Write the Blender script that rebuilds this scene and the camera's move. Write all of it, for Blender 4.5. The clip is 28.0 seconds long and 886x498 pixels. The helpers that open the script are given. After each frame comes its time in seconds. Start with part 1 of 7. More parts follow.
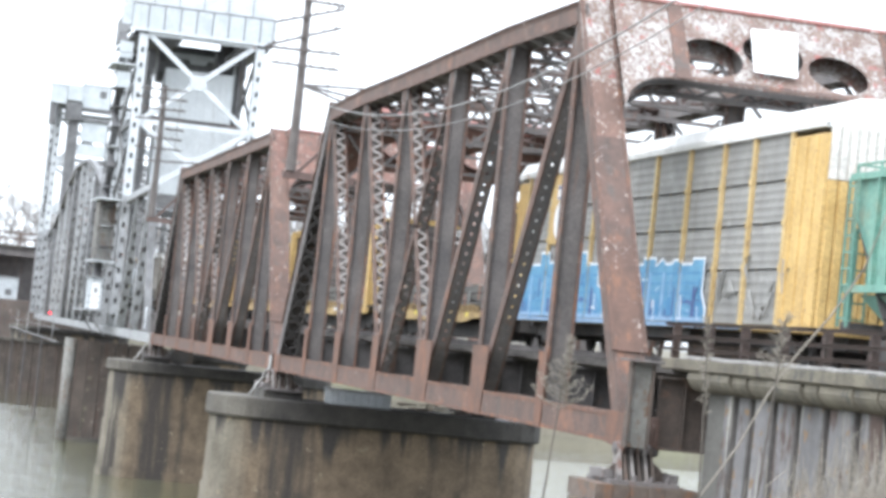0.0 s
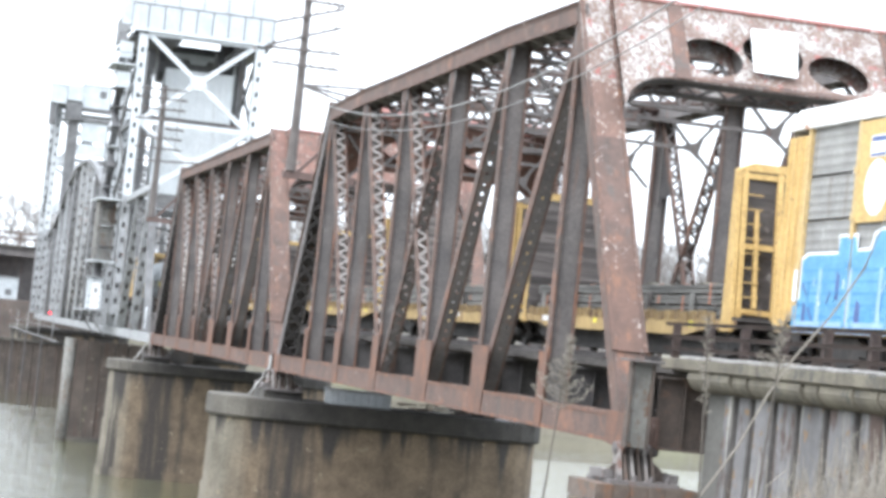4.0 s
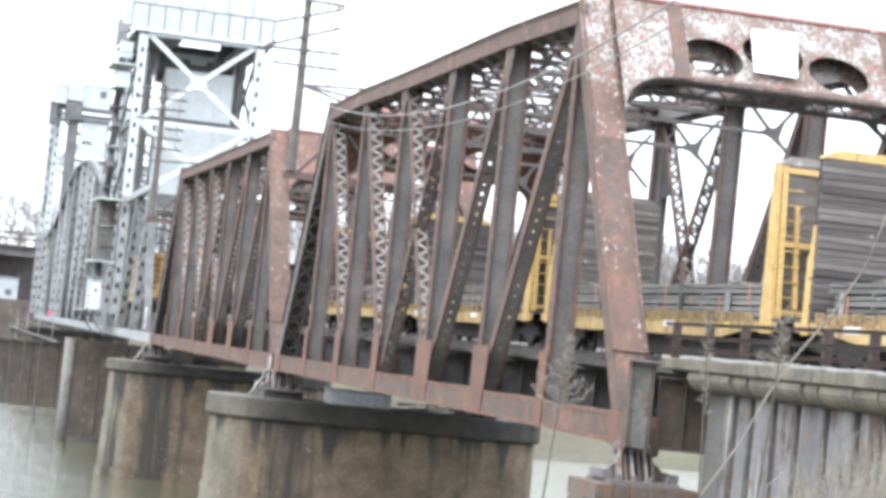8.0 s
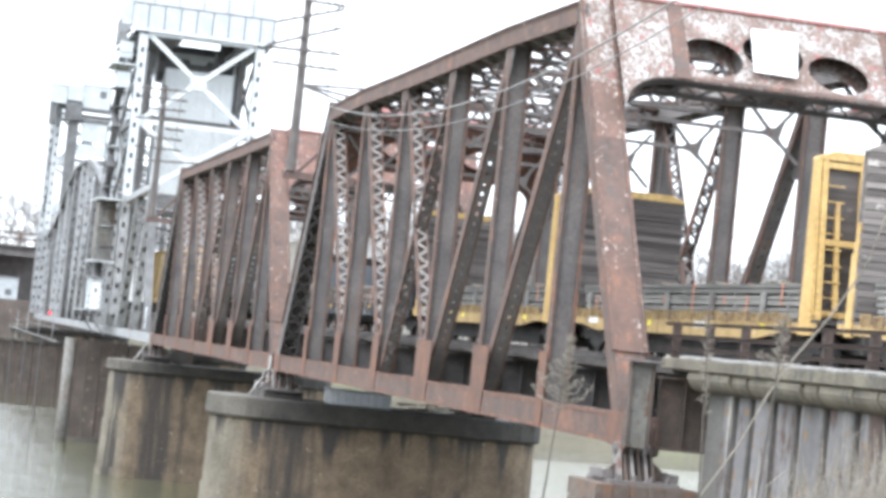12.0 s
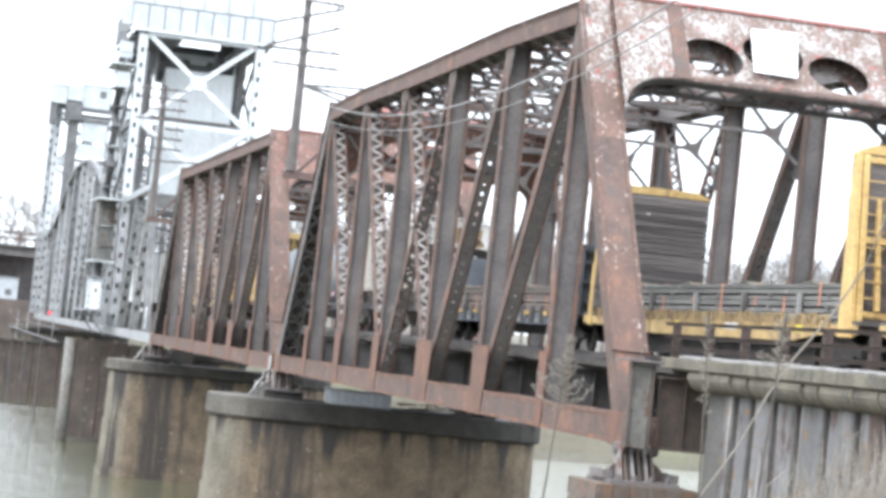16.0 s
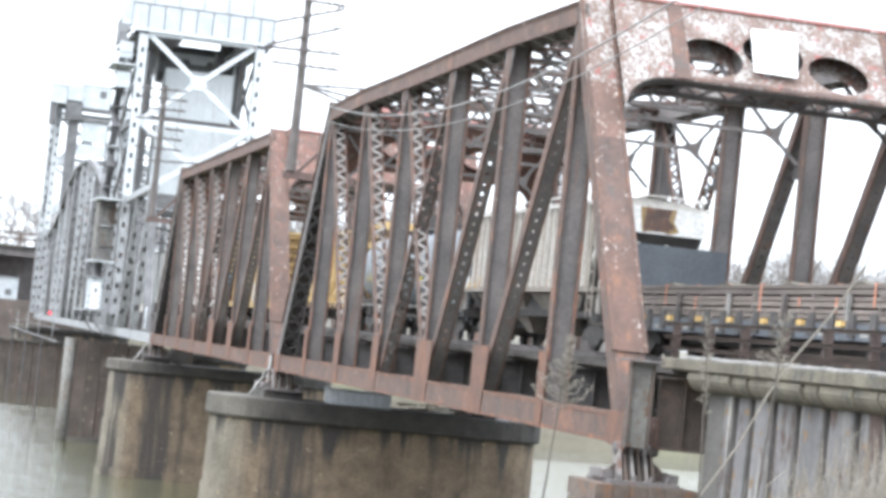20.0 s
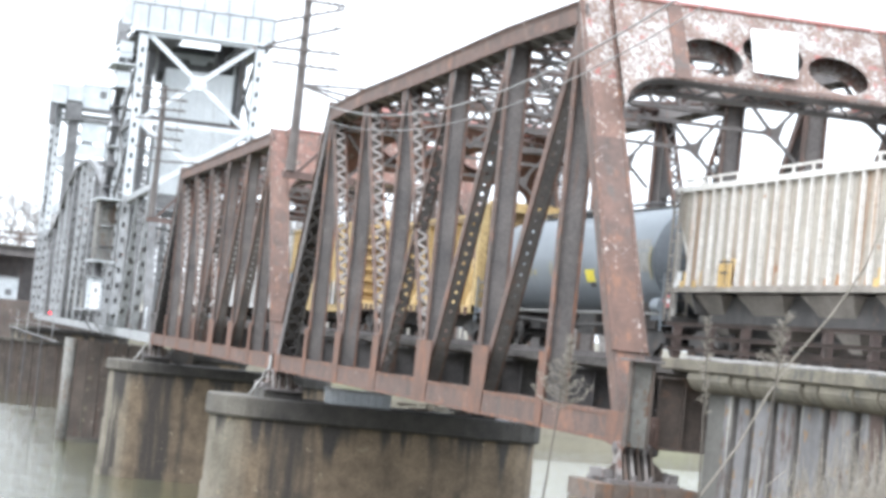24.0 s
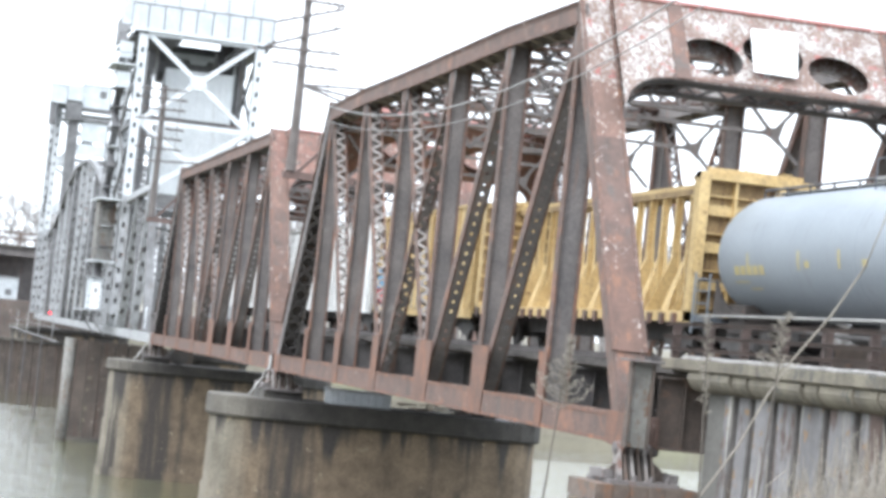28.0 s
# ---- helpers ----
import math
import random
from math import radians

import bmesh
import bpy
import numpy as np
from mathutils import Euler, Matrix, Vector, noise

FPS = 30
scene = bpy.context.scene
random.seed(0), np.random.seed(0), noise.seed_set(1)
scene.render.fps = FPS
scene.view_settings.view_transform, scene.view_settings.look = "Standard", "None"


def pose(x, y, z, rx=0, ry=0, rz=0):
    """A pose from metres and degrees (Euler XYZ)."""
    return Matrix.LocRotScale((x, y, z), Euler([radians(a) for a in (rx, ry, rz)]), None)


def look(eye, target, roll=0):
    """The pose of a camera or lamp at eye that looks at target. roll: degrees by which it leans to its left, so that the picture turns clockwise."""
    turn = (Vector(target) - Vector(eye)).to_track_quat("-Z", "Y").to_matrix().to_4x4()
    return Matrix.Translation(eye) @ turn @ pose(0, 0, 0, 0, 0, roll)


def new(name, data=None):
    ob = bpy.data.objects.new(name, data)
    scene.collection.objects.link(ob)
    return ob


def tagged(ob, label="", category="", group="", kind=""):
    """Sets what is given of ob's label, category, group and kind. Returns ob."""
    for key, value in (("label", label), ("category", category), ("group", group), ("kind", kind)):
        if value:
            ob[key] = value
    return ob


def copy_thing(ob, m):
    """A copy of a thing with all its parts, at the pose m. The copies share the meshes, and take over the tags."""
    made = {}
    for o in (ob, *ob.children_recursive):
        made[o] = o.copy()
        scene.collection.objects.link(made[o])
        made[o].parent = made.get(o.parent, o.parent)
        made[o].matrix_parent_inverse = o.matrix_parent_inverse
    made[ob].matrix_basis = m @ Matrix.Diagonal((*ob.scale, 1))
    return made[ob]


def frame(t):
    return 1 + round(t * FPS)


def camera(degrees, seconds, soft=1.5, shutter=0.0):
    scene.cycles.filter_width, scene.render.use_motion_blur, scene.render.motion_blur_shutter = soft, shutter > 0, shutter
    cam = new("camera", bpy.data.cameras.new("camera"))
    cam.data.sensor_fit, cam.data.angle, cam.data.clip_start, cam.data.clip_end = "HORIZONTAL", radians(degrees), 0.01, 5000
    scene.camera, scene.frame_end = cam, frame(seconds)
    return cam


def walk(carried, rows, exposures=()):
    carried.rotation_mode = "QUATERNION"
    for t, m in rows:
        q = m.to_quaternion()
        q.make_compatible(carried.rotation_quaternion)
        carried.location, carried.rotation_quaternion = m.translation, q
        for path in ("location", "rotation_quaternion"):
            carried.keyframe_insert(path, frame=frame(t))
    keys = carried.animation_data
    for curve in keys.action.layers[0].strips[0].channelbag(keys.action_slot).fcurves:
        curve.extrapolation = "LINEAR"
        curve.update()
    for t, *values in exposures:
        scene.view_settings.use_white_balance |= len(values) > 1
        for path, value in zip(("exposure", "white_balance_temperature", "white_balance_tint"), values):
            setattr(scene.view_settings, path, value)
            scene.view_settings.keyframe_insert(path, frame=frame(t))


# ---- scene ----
# Bridge axis along y, away from the camera; x across; z = 0 at the bottom chord's axis.
EYE = Vector((-16.649, -51.457, 1.517))
YAW, PITCH, ROLL = radians(13.054), radians(2.400), 5.914
AIM = EYE + Vector((math.sin(YAW) * math.cos(PITCH), math.cos(YAW) * math.cos(PITCH), math.sin(PITCH)))
cam = camera(21.764, 28.0, soft=3.8)
walk(cam, [(0, look(EYE, AIM, ROLL)), (28, look(EYE, AIM, ROLL))], exposures=[(0, 2.10, 6120, 10), (1, 2.10, 6120, 10), (2.2, 2.23, 6120, 10), (28, 2.23, 6120, 10)])

# ---- light: a bright, even overcast sky ----
world = bpy.data.worlds.new("overcast")
scene.world = world
world.use_nodes = True
wn, wl = world.node_tree.nodes, world.node_tree.links
sky = wn.new("ShaderNodeTexSky")
sky.sky_type = "NISHITA"
sky.sun_disc = False
sky.sun_elevation, sky.sun_rotation = radians(48), radians(250)
sky.air_density, sky.dust_density = 1.0, 6.0
grey = wn.new("ShaderNodeHueSaturation")
grey.inputs["Saturation"].default_value = 0.15
wl.new(sky.outputs[0], grey.inputs["Color"])
# cloud deck: brighter overhead than at the horizon
where = wn.new("ShaderNodeTexCoord")
split = wn.new("ShaderNodeSeparateXYZ")
wl.new(where.outputs["Generated"], split.inputs[0])
rise = wn.new("ShaderNodeMapRange")
rise.inputs["From Min"].default_value, rise.inputs["From Max"].default_value = -0.1, 1.0
rise.inputs["To Min"].default_value, rise.inputs["To Max"].default_value = 3.6, 8.6
wl.new(split.outputs["Z"], rise.inputs["Value"])
cloud = wn.new("ShaderNodeMix")
cloud.data_type, cloud.blend_type = "RGBA", "MULTIPLY"
cloud.inputs[0].default_value = 1.0
cloud.inputs[6].default_value = (0.915, 0.965, 1.0, 1)
wl.new(rise.outputs[0], cloud.inputs[7])
veil = wn.new("ShaderNodeMix")
veil.data_type = "RGBA"
veil.inputs[0].default_value = 0.88
wl.new(grey.outputs[0], veil.inputs[6])
wl.new(cloud.outputs[2], veil.inputs[7])
wl.new(veil.outputs[2], wn["Background"].inputs[0])
wn["Background"].inputs[1].default_value = 0.12
sun_data = bpy.data.lights.new("sun", "SUN")
sun_data.energy, sun_data.angle, sun_data.color = 0.55, radians(40), (1.0, 0.97, 0.93)
sun = new("sun", sun_data)
sun.matrix_world = look((-60, -60, 90), (0, 0, 0))

# ---- materials ----


def mat(name, dark, light, scale=1.5, rough=0.7, metal=0.0, patch=None, patch_at=0.58, patch_scale=3.0, patch_edge=0.05,
        streak=None, streak_at=0.55, bump=0.15, vary=0.0, spots=None, spots_at=0.62, spots_scale=6.0, squeeze=(1, 1, 1),
        patch_stretch=(1, 1, 1), streak_scale=2.6, wash_shade=None, runs_shade=None, grain_by=0.45, drift=0.0, band=None):
    """Two tones mixed by noise, with patches of peeled or fresh paint, streaks that run down, and small spots."""
    m = bpy.data.materials.new(name)
    m.use_nodes = True
    n, l = m.node_tree.nodes, m.node_tree.links
    bsdf = n["Principled BSDF"]
    bsdf.inputs["Roughness"].default_value, bsdf.inputs["Metallic"].default_value = rough, metal
    co = n.new("ShaderNodeTexCoord")
    info = n.new("ShaderNodeObjectInfo")
    push = n.new("ShaderNodeVectorMath")
    push.operation = "MULTIPLY_ADD"
    l.new(info.outputs["Random"], push.inputs[0])
    push.inputs[1].default_value = (37, 19, 53)
    l.new(co.outputs["Object"], push.inputs[2])

    def noise_at(s, detail=6, stretch=(1, 1, 1), rough_=0.6):
        mp = n.new("ShaderNodeMapping")
        mp.inputs["Scale"].default_value = stretch
        l.new(push.outputs[0], mp.inputs["Vector"])
        t = n.new("ShaderNodeTexNoise")
        t.inputs["Scale"].default_value, t.inputs["Detail"].default_value, t.inputs["Roughness"].default_value = s, detail, rough_
        l.new(mp.outputs[0], t.inputs["Vector"])
        return t.outputs["Fac"]

    def ramp(fac, lo, hi):
        r = n.new("ShaderNodeMapRange")
        r.inputs["From Min"].default_value, r.inputs["From Max"].default_value = lo, hi
        l.new(fac, r.inputs["Value"])
        return r.outputs[0]

    def blend(fac, a, b):
        x = n.new("ShaderNodeMix")
        x.data_type = "RGBA"
        l.new(fac, x.inputs[0])
        for sock, v in ((x.inputs[6], a), (x.inputs[7], b)):
            if isinstance(v, tuple):
                sock.default_value = (*v, 1)
            else:
                l.new(v, sock)
        return x.outputs[2]

    c = blend(ramp(noise_at(scale, 8, squeeze), 0.32, 0.68), dark, light)
    fine = noise_at(scale * 14, 4, squeeze)

    def plus(a, b, k):
        x = n.new("ShaderNodeMath")
        x.operation = "MULTIPLY_ADD"
        l.new(b, x.inputs[0])
        x.inputs[1].default_value = k
        l.new(a, x.inputs[2])
        return x.outputs[0]
    if wash_shade:
        # tones past a ragged line across x: truss rust wash, and caps' painted shade
        axis = n.new("ShaderNodeSeparateXYZ")
        l.new(co.outputs["Object"], axis.inputs[0])
        lo, hi, tone_a, tone_b = wash_shade
        ragged = plus(axis.outputs["X"], noise_at(0.8, 6, (1, 1, 0.25)), 1.6)
        brown = blend(ramp(noise_at(scale * 1.6, 8), 0.34, 0.66), tone_a, tone_b)
        c = blend(ramp(ragged, lo + 0.8, hi + 0.8), c, brown)
    if streak:
        c = blend(ramp(noise_at(streak_scale, 5, (1, 1, 0.07)), streak_at, streak_at + 0.12), c, streak)
    if patch:
        f = noise_at(patch_scale, 9, patch_stretch, 0.65)
        if drift:
            f = plus(f, noise_at(patch_scale * 0.1, 3), drift)
        c = blend(ramp(f, patch_at + drift * 0.5, patch_at + drift * 0.5 + patch_edge), c, patch)
    if runs_shade:
        # wet grime run from the top in uneven tongues, plus painted deck shade
        z_top, longest, tone = runs_shade
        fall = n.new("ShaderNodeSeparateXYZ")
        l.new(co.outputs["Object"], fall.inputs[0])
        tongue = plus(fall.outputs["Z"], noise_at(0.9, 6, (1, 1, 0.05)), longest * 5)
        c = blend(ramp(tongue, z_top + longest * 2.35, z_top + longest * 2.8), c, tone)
    if band:
        # a broad black stain that has spread down over a stretch of x
        middle, half, tone = band
        place = n.new("ShaderNodeSeparateXYZ")
        l.new(co.outputs["Object"], place.inputs[0])
        off = n.new("ShaderNodeMath")
        off.operation = "SUBTRACT"
        off.inputs[1].default_value = middle + 2.0
        l.new(plus(place.outputs["X"], noise_at(1.6, 9, (1, 1, 0.07), 0.7), 4.0), off.inputs[0])
        size = n.new("ShaderNodeMath")
        size.operation = "ABSOLUTE"
        l.new(off.outputs[0], size.inputs[0])
        c = blend(ramp(size.outputs[0], half + 0.5, half - 0.5), c, tone)
    if spots:
        c = blend(ramp(noise_at(spots_scale, 6), spots_at, spots_at + 0.04), c, spots)
    val = n.new("ShaderNodeHueSaturation")
    l.new(c, val.inputs["Color"])
    if vary:
        mm = n.new("ShaderNodeMapRange")
        mm.inputs["To Min"].default_value, mm.inputs["To Max"].default_value = 1 - vary, 1 + vary
        l.new(info.outputs["Random"], mm.inputs["Value"])
        l.new(mm.outputs[0], val.inputs["Value"])
    grain = n.new("ShaderNodeMix")
    grain.data_type, grain.blend_type = "RGBA", "MULTIPLY"
    grain.inputs[0].default_value = grain_by
    l.new(val.outputs[0], grain.inputs[6])
    gr = ramp(fine, 0.2, 0.6)
    l.new(gr, grain.inputs[7])
    l.new(grain.outputs[2], bsdf.inputs["Base Color"])
    b = n.new("ShaderNodeBump")
    b.inputs["Strength"].default_value, b.inputs["Distance"].default_value = bump, 0.02
    l.new(fine, b.inputs["Height"])
    l.new(b.outputs[0], bsdf.inputs["Normal"])
    return m


RUST = mat("rusted_paint", (0.078, 0.055, 0.047), (0.158, 0.092, 0.072), 1.3, 0.75, patch=(0.215, 0.104, 0.066), patch_at=0.56, patch_scale=2.0, patch_edge=0.14, drift=0.5, patch_stretch=(1, 0.5, 0.6),
           streak=(0.095, 0.077, 0.068), streak_at=0.54, spots=(0.34, 0.28, 0.25), spots_at=0.645, spots_scale=6.0)
SOOTSHADE = mat("sooty_and_shaded_steel", (0.106, 0.098, 0.098), (0.182, 0.163, 0.157), 0.9, 0.8, streak=(0.19, 0.12, 0.095), streak_at=0.585, patch=(0.24, 0.232, 0.225), patch_at=0.61, patch_scale=1.8, patch_edge=0.12, patch_stretch=(1, 1, 0.4))
GUSSET = mat("bright_rust_on_gusset_plates", (0.098, 0.060, 0.046), (0.175, 0.086, 0.058), 1.6, 0.78, patch=(0.25, 0.105, 0.055), patch_at=0.53, patch_scale=1.6, patch_edge=0.12, patch_stretch=(1, 1, 0.4),
             streak=(0.12, 0.09, 0.078), streak_at=0.58, spots=(0.32, 0.26, 0.23), spots_at=0.68, spots_scale=9.0)
# black steel: the shade under the portal is put into this colour
SHADEBLACK = mat("shade_blackened_steel", (0.055, 0.051, 0.051), (0.105, 0.095, 0.092), 1.2, 0.85, streak=(0.10, 0.082, 0.074), streak_at=0.62)
DECKSTEEL = mat("dull_dark_floor_steel", (0.062, 0.058, 0.060), (0.105, 0.097, 0.097), 1.0, 0.85, patch=(0.12, 0.088, 0.075), patch_at=0.60, patch_scale=1.6, patch_edge=0.12)
MOTTLED = mat("mottled_brown_rusted_girder", (0.064, 0.052, 0.046), (0.128, 0.098, 0.082), 1.5, 0.8, patch=(0.22, 0.125, 0.082), patch_at=0.56, patch_scale=1.4, patch_edge=0.14, streak=(0.13, 0.115, 0.10), streak_at=0.60)
LACE = mat("weathered_lacing_steel", (0.165, 0.145, 0.134), (0.33, 0.305, 0.29), 1.6, 0.7, patch=(0.17, 0.098, 0.078), patch_at=0.58, patch_scale=2.4, spots=(0.46, 0.43, 0.41), spots_at=0.64, spots_scale=6.0)
PORTAL = mat("peeling_white_and_red_paint", (0.27, 0.245, 0.23), (0.43, 0.41, 0.395), 3.5, 0.7, patch=(0.165, 0.108, 0.088), drift=0.6, patch_at=0.462, patch_scale=14.0, patch_edge=0.05, patch_stretch=(1, 1, 0.55),
             spots=(0.25, 0.09, 0.078), spots_at=0.60, spots_scale=3.4, streak=(0.23, 0.155, 0.128), streak_at=0.55, streak_scale=3.2)
FLAKED = mat("rust_with_last_white_flakes", (0.10, 0.064, 0.052), (0.20, 0.115, 0.088), 1.6, 0.75, patch=(0.52, 0.47, 0.44), drift=0.5, patch_at=0.60, patch_scale=9.0, patch_edge=0.06, patch_stretch=(1, 1, 0.35), streak=(0.13, 0.085, 0.07), streak_at=0.56)
FLECKED = mat("rust_with_scattered_white_flecks", (0.078, 0.050, 0.041), (0.145, 0.082, 0.062), 1.4, 0.75, drift=0.5, patch=(0.44, 0.39, 0.36), patch_at=0.62, patch_scale=11.0, patch_edge=0.06, patch_stretch=(1, 1, 0.5), streak=(0.20, 0.10, 0.062), streak_at=0.57)
COLUMNGREY = mat("mottled_grey_green_column_paint", (0.125, 0.12, 0.11), (0.225, 0.22, 0.203), 2.6, 0.75, drift=0.4, patch=(0.13, 0.08, 0.052), patch_at=0.56, patch_scale=5.0, patch_stretch=(1, 1, 0.4), streak=(0.10, 0.085, 0.075), streak_at=0.56)
REDPORTAL = mat("red_primer_under_old_paint", (0.105, 0.060, 0.048), (0.205, 0.10, 0.076), 1.8, 0.7, patch=(0.38, 0.32, 0.29), patch_at=0.575, patch_scale=6.0, patch_edge=0.10, patch_stretch=(1, 1, 0.4), streak=(0.10, 0.074, 0.063), streak_at=0.53)
HANDRAIL = mat("dark_rusted_railing_paint", (0.055, 0.040, 0.036), (0.105, 0.072, 0.063), 1.5, 0.8, streak=(0.07, 0.055, 0.048), streak_at=0.6)
RAILRUST = mat("dark_brown_rusted_rail", (0.082, 0.058, 0.052), (0.15, 0.10, 0.088), 1.5, 0.8, streak=(0.095, 0.073, 0.063), streak_at=0.6)
REDEDGE = mat("old_red_lead_paint", (0.20, 0.085, 0.072), (0.30, 0.128, 0.11), 2.0, 0.7, patch=(0.55, 0.48, 0.45), patch_at=0.6, patch_scale=3.0)
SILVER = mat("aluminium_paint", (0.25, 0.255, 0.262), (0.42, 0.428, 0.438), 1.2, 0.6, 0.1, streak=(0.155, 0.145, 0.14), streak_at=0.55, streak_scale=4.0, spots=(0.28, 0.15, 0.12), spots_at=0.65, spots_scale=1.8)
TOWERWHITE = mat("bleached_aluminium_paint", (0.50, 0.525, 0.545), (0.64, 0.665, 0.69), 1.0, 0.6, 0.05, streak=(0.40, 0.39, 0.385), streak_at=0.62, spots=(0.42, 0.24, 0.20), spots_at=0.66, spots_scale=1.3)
# darker aluminium paint: grime, and the shade between plates put into it
SILVERDARK = mat("grimy_shaded_aluminium_paint", (0.098, 0.097, 0.10), (0.185, 0.184, 0.188), 1.2, 0.6, 0.1, streak=(0.12, 0.10, 0.09), streak_at=0.58)
WHITEPANEL = mat("white_corrugated_cladding", (0.43, 0.46, 0.485), (0.54, 0.57, 0.59), 0.8, 0.5, streak=(0.36, 0.38, 0.39), streak_at=0.62)
COUNTERWEIGHT = mat("pale_painted_counterweight", (0.62, 0.65, 0.67), (0.74, 0.765, 0.785), 0.7, 0.6, streak=(0.50, 0.50, 0.50), streak_at=0.60)
# the dark tongues below the cap hold painted shade as well as grime
CONCRETE = mat("stained_shaded_pier_concrete", (0.118, 0.104, 0.08), (0.215, 0.19, 0.15), 0.6, 0.9, streak=(0.050, 0.043, 0.037), streak_at=0.545, streak_scale=0.9, patch=(0.072, 0.058, 0.044), patch_at=0.60, patch_scale=0.7, patch_edge=0.12, patch_stretch=(1, 1, 0.5),
               band=(0.7, 0.75, (0.050, 0.043, 0.038)), wash_shade=(-1.9, -0.9, (0.105, 0.080, 0.056), (0.20, 0.150, 0.102)), runs_shade=(-2.7, 2.3, (0.046, 0.041, 0.038)), spots=(0.25, 0.205, 0.145), spots_at=0.66, spots_scale=1.8, bump=0.35)
# past x about -1 the caps' stain also carries the shade under the deck
CAPSTONE = mat("dark_cap_concrete", (0.085, 0.077, 0.066), (0.142, 0.129, 0.109), 0.8, 0.9, streak=(0.05, 0.046, 0.042), streak_at=0.55, patch=(0.062, 0.057, 0.052), patch_at=0.54, patch_scale=1.0, patch_edge=0.15,
               wash_shade=(-1.4, 0.2, (0.028, 0.026, 0.025), (0.054, 0.049, 0.044)), bump=0.3)
BANKSTONE = mat("dark_brown_bank_stone", (0.055, 0.045, 0.040), (0.115, 0.092, 0.078), 0.5, 0.9, streak=(0.08, 0.05, 0.04), streak_at=0.55, spots=(0.22, 0.19, 0.165), spots_at=0.635, spots_scale=1.0, bump=0.4)
PALECON = mat("pale_weathered_concrete", (0.100, 0.088, 0.068), (0.192, 0.170, 0.130), 1.3, 0.9, streak=(0.074, 0.064, 0.052), streak_at=0.55, patch=(0.09, 0.085, 0.073), patch_at=0.57, patch_scale=1.8, bump=0.3)
SHEET = mat("faded_sheet_piling", (0.115, 0.109, 0.111), (0.19, 0.183, 0.186), 0.8, 0.75, patch=(0.082, 0.053, 0.043), drift=0.6, patch_at=0.54, patch_scale=1.7, patch_edge=0.08, patch_stretch=(1, 1, 0.4), streak=(0.42, 0.40, 0.36), streak_at=0.57, streak_scale=3.0,
            spots=(0.20, 0.125, 0.065), spots_at=0.60, spots_scale=2.4, squeeze=(1, 1, 0.4))
INTERLOCK = mat("shaded_pile_interlock", (0.068, 0.063, 0.062), (0.118, 0.107, 0.102), 1.2, 0.8, streak=(0.13, 0.095, 0.07), streak_at=0.58, squeeze=(1, 1, 0.4))
ENDPILE = mat("plain_grey_pile_paint", (0.096, 0.091, 0.083), (0.135, 0.129, 0.119), 0.6, 0.8, streak=(0.115, 0.105, 0.095), streak_at=0.6)
BALLAST = mat("pale_ballast_stone", (0.17, 0.163, 0.155), (0.36, 0.345, 0.33), 6.0, 0.95, bump=0.8)
TIMBER = mat("weathered_grey_timber", (0.060, 0.052, 0.050), (0.165, 0.145, 0.138), 1.0, 0.85, vary=0.45, squeeze=(0.22, 3, 5), spots=(0.36, 0.33, 0.315), spots_at=0.665, spots_scale=1.4, bump=0.4)
PALETIMBER = mat("bleached_grey_timber", (0.105, 0.092, 0.086), (0.27, 0.24, 0.225), 1.0, 0.85, vary=0.35, squeeze=(0.22, 3, 5), spots=(0.42, 0.385, 0.36), spots_at=0.62, spots_scale=1.6, bump=0.4)
TIE = mat("weathered_creosoted_sleepers", (0.046, 0.041, 0.038), (0.095, 0.084, 0.077), 2.0, 0.9)
YELLOW = mat("yellow_car_paint", (0.47, 0.305, 0.105), (0.62, 0.43, 0.175), 0.9, 0.55, streak=(0.33, 0.22, 0.11), streak_at=0.585, spots=(0.20, 0.125, 0.075), spots_at=0.66, spots_scale=3.5)
PALEYELLOW = mat("faded_yellow_paint", (0.45, 0.31, 0.13), (0.61, 0.455, 0.225), 0.9, 0.6, streak=(0.33, 0.235, 0.115), streak_at=0.57, streak_scale=3.4, spots=(0.22, 0.13, 0.07), spots_at=0.65, spots_scale=3.5)
OCHRE = mat("rusty_shaded_yellow_paint", (0.20, 0.13, 0.065), (0.38, 0.27, 0.13), 1.2, 0.7, streak=(0.13, 0.08, 0.05), streak_at=0.55, spots=(0.11, 0.07, 0.045), spots_at=0.62, spots_scale=2.0)
GALV = mat("dull_galvanised_panel", (0.225, 0.22, 0.21), (0.335, 0.328, 0.312), 1.4, 0.6, 0.12, streak=(0.20, 0.18, 0.16), streak_at=0.58, spots=(0.42, 0.41, 0.40), spots_at=0.66, spots_scale=2.0, vary=0.07)
WHITE = mat("white_roof_paint", (0.72, 0.71, 0.69), (0.84, 0.83, 0.82), 0.8, 0.6, spots=(0.45, 0.22, 0.12), spots_at=0.66, spots_scale=0.9)
# black-brown that puts the shadow under the tank ends into the colour
TANKWEB = mat("shadow_brown_tank_saddle", (0.030, 0.026, 0.024), (0.058, 0.047, 0.042), 1.6, 0.85, patch=(0.075, 0.05, 0.038), patch_at=0.6)
# black raised towards grey to stand in for lens haze
CARBLACK = mat("lifted_black_underframe", (0.048, 0.045, 0.045), (0.095, 0.088, 0.084), 1.5, 0.8, patch=(0.115, 0.085, 0.07), patch_at=0.6)
SLATE = mat("dark_slate_car_paint", (0.068, 0.076, 0.09), (0.115, 0.128, 0.146), 0.9, 0.55, streak=(0.13, 0.11, 0.10), streak_at=0.63)
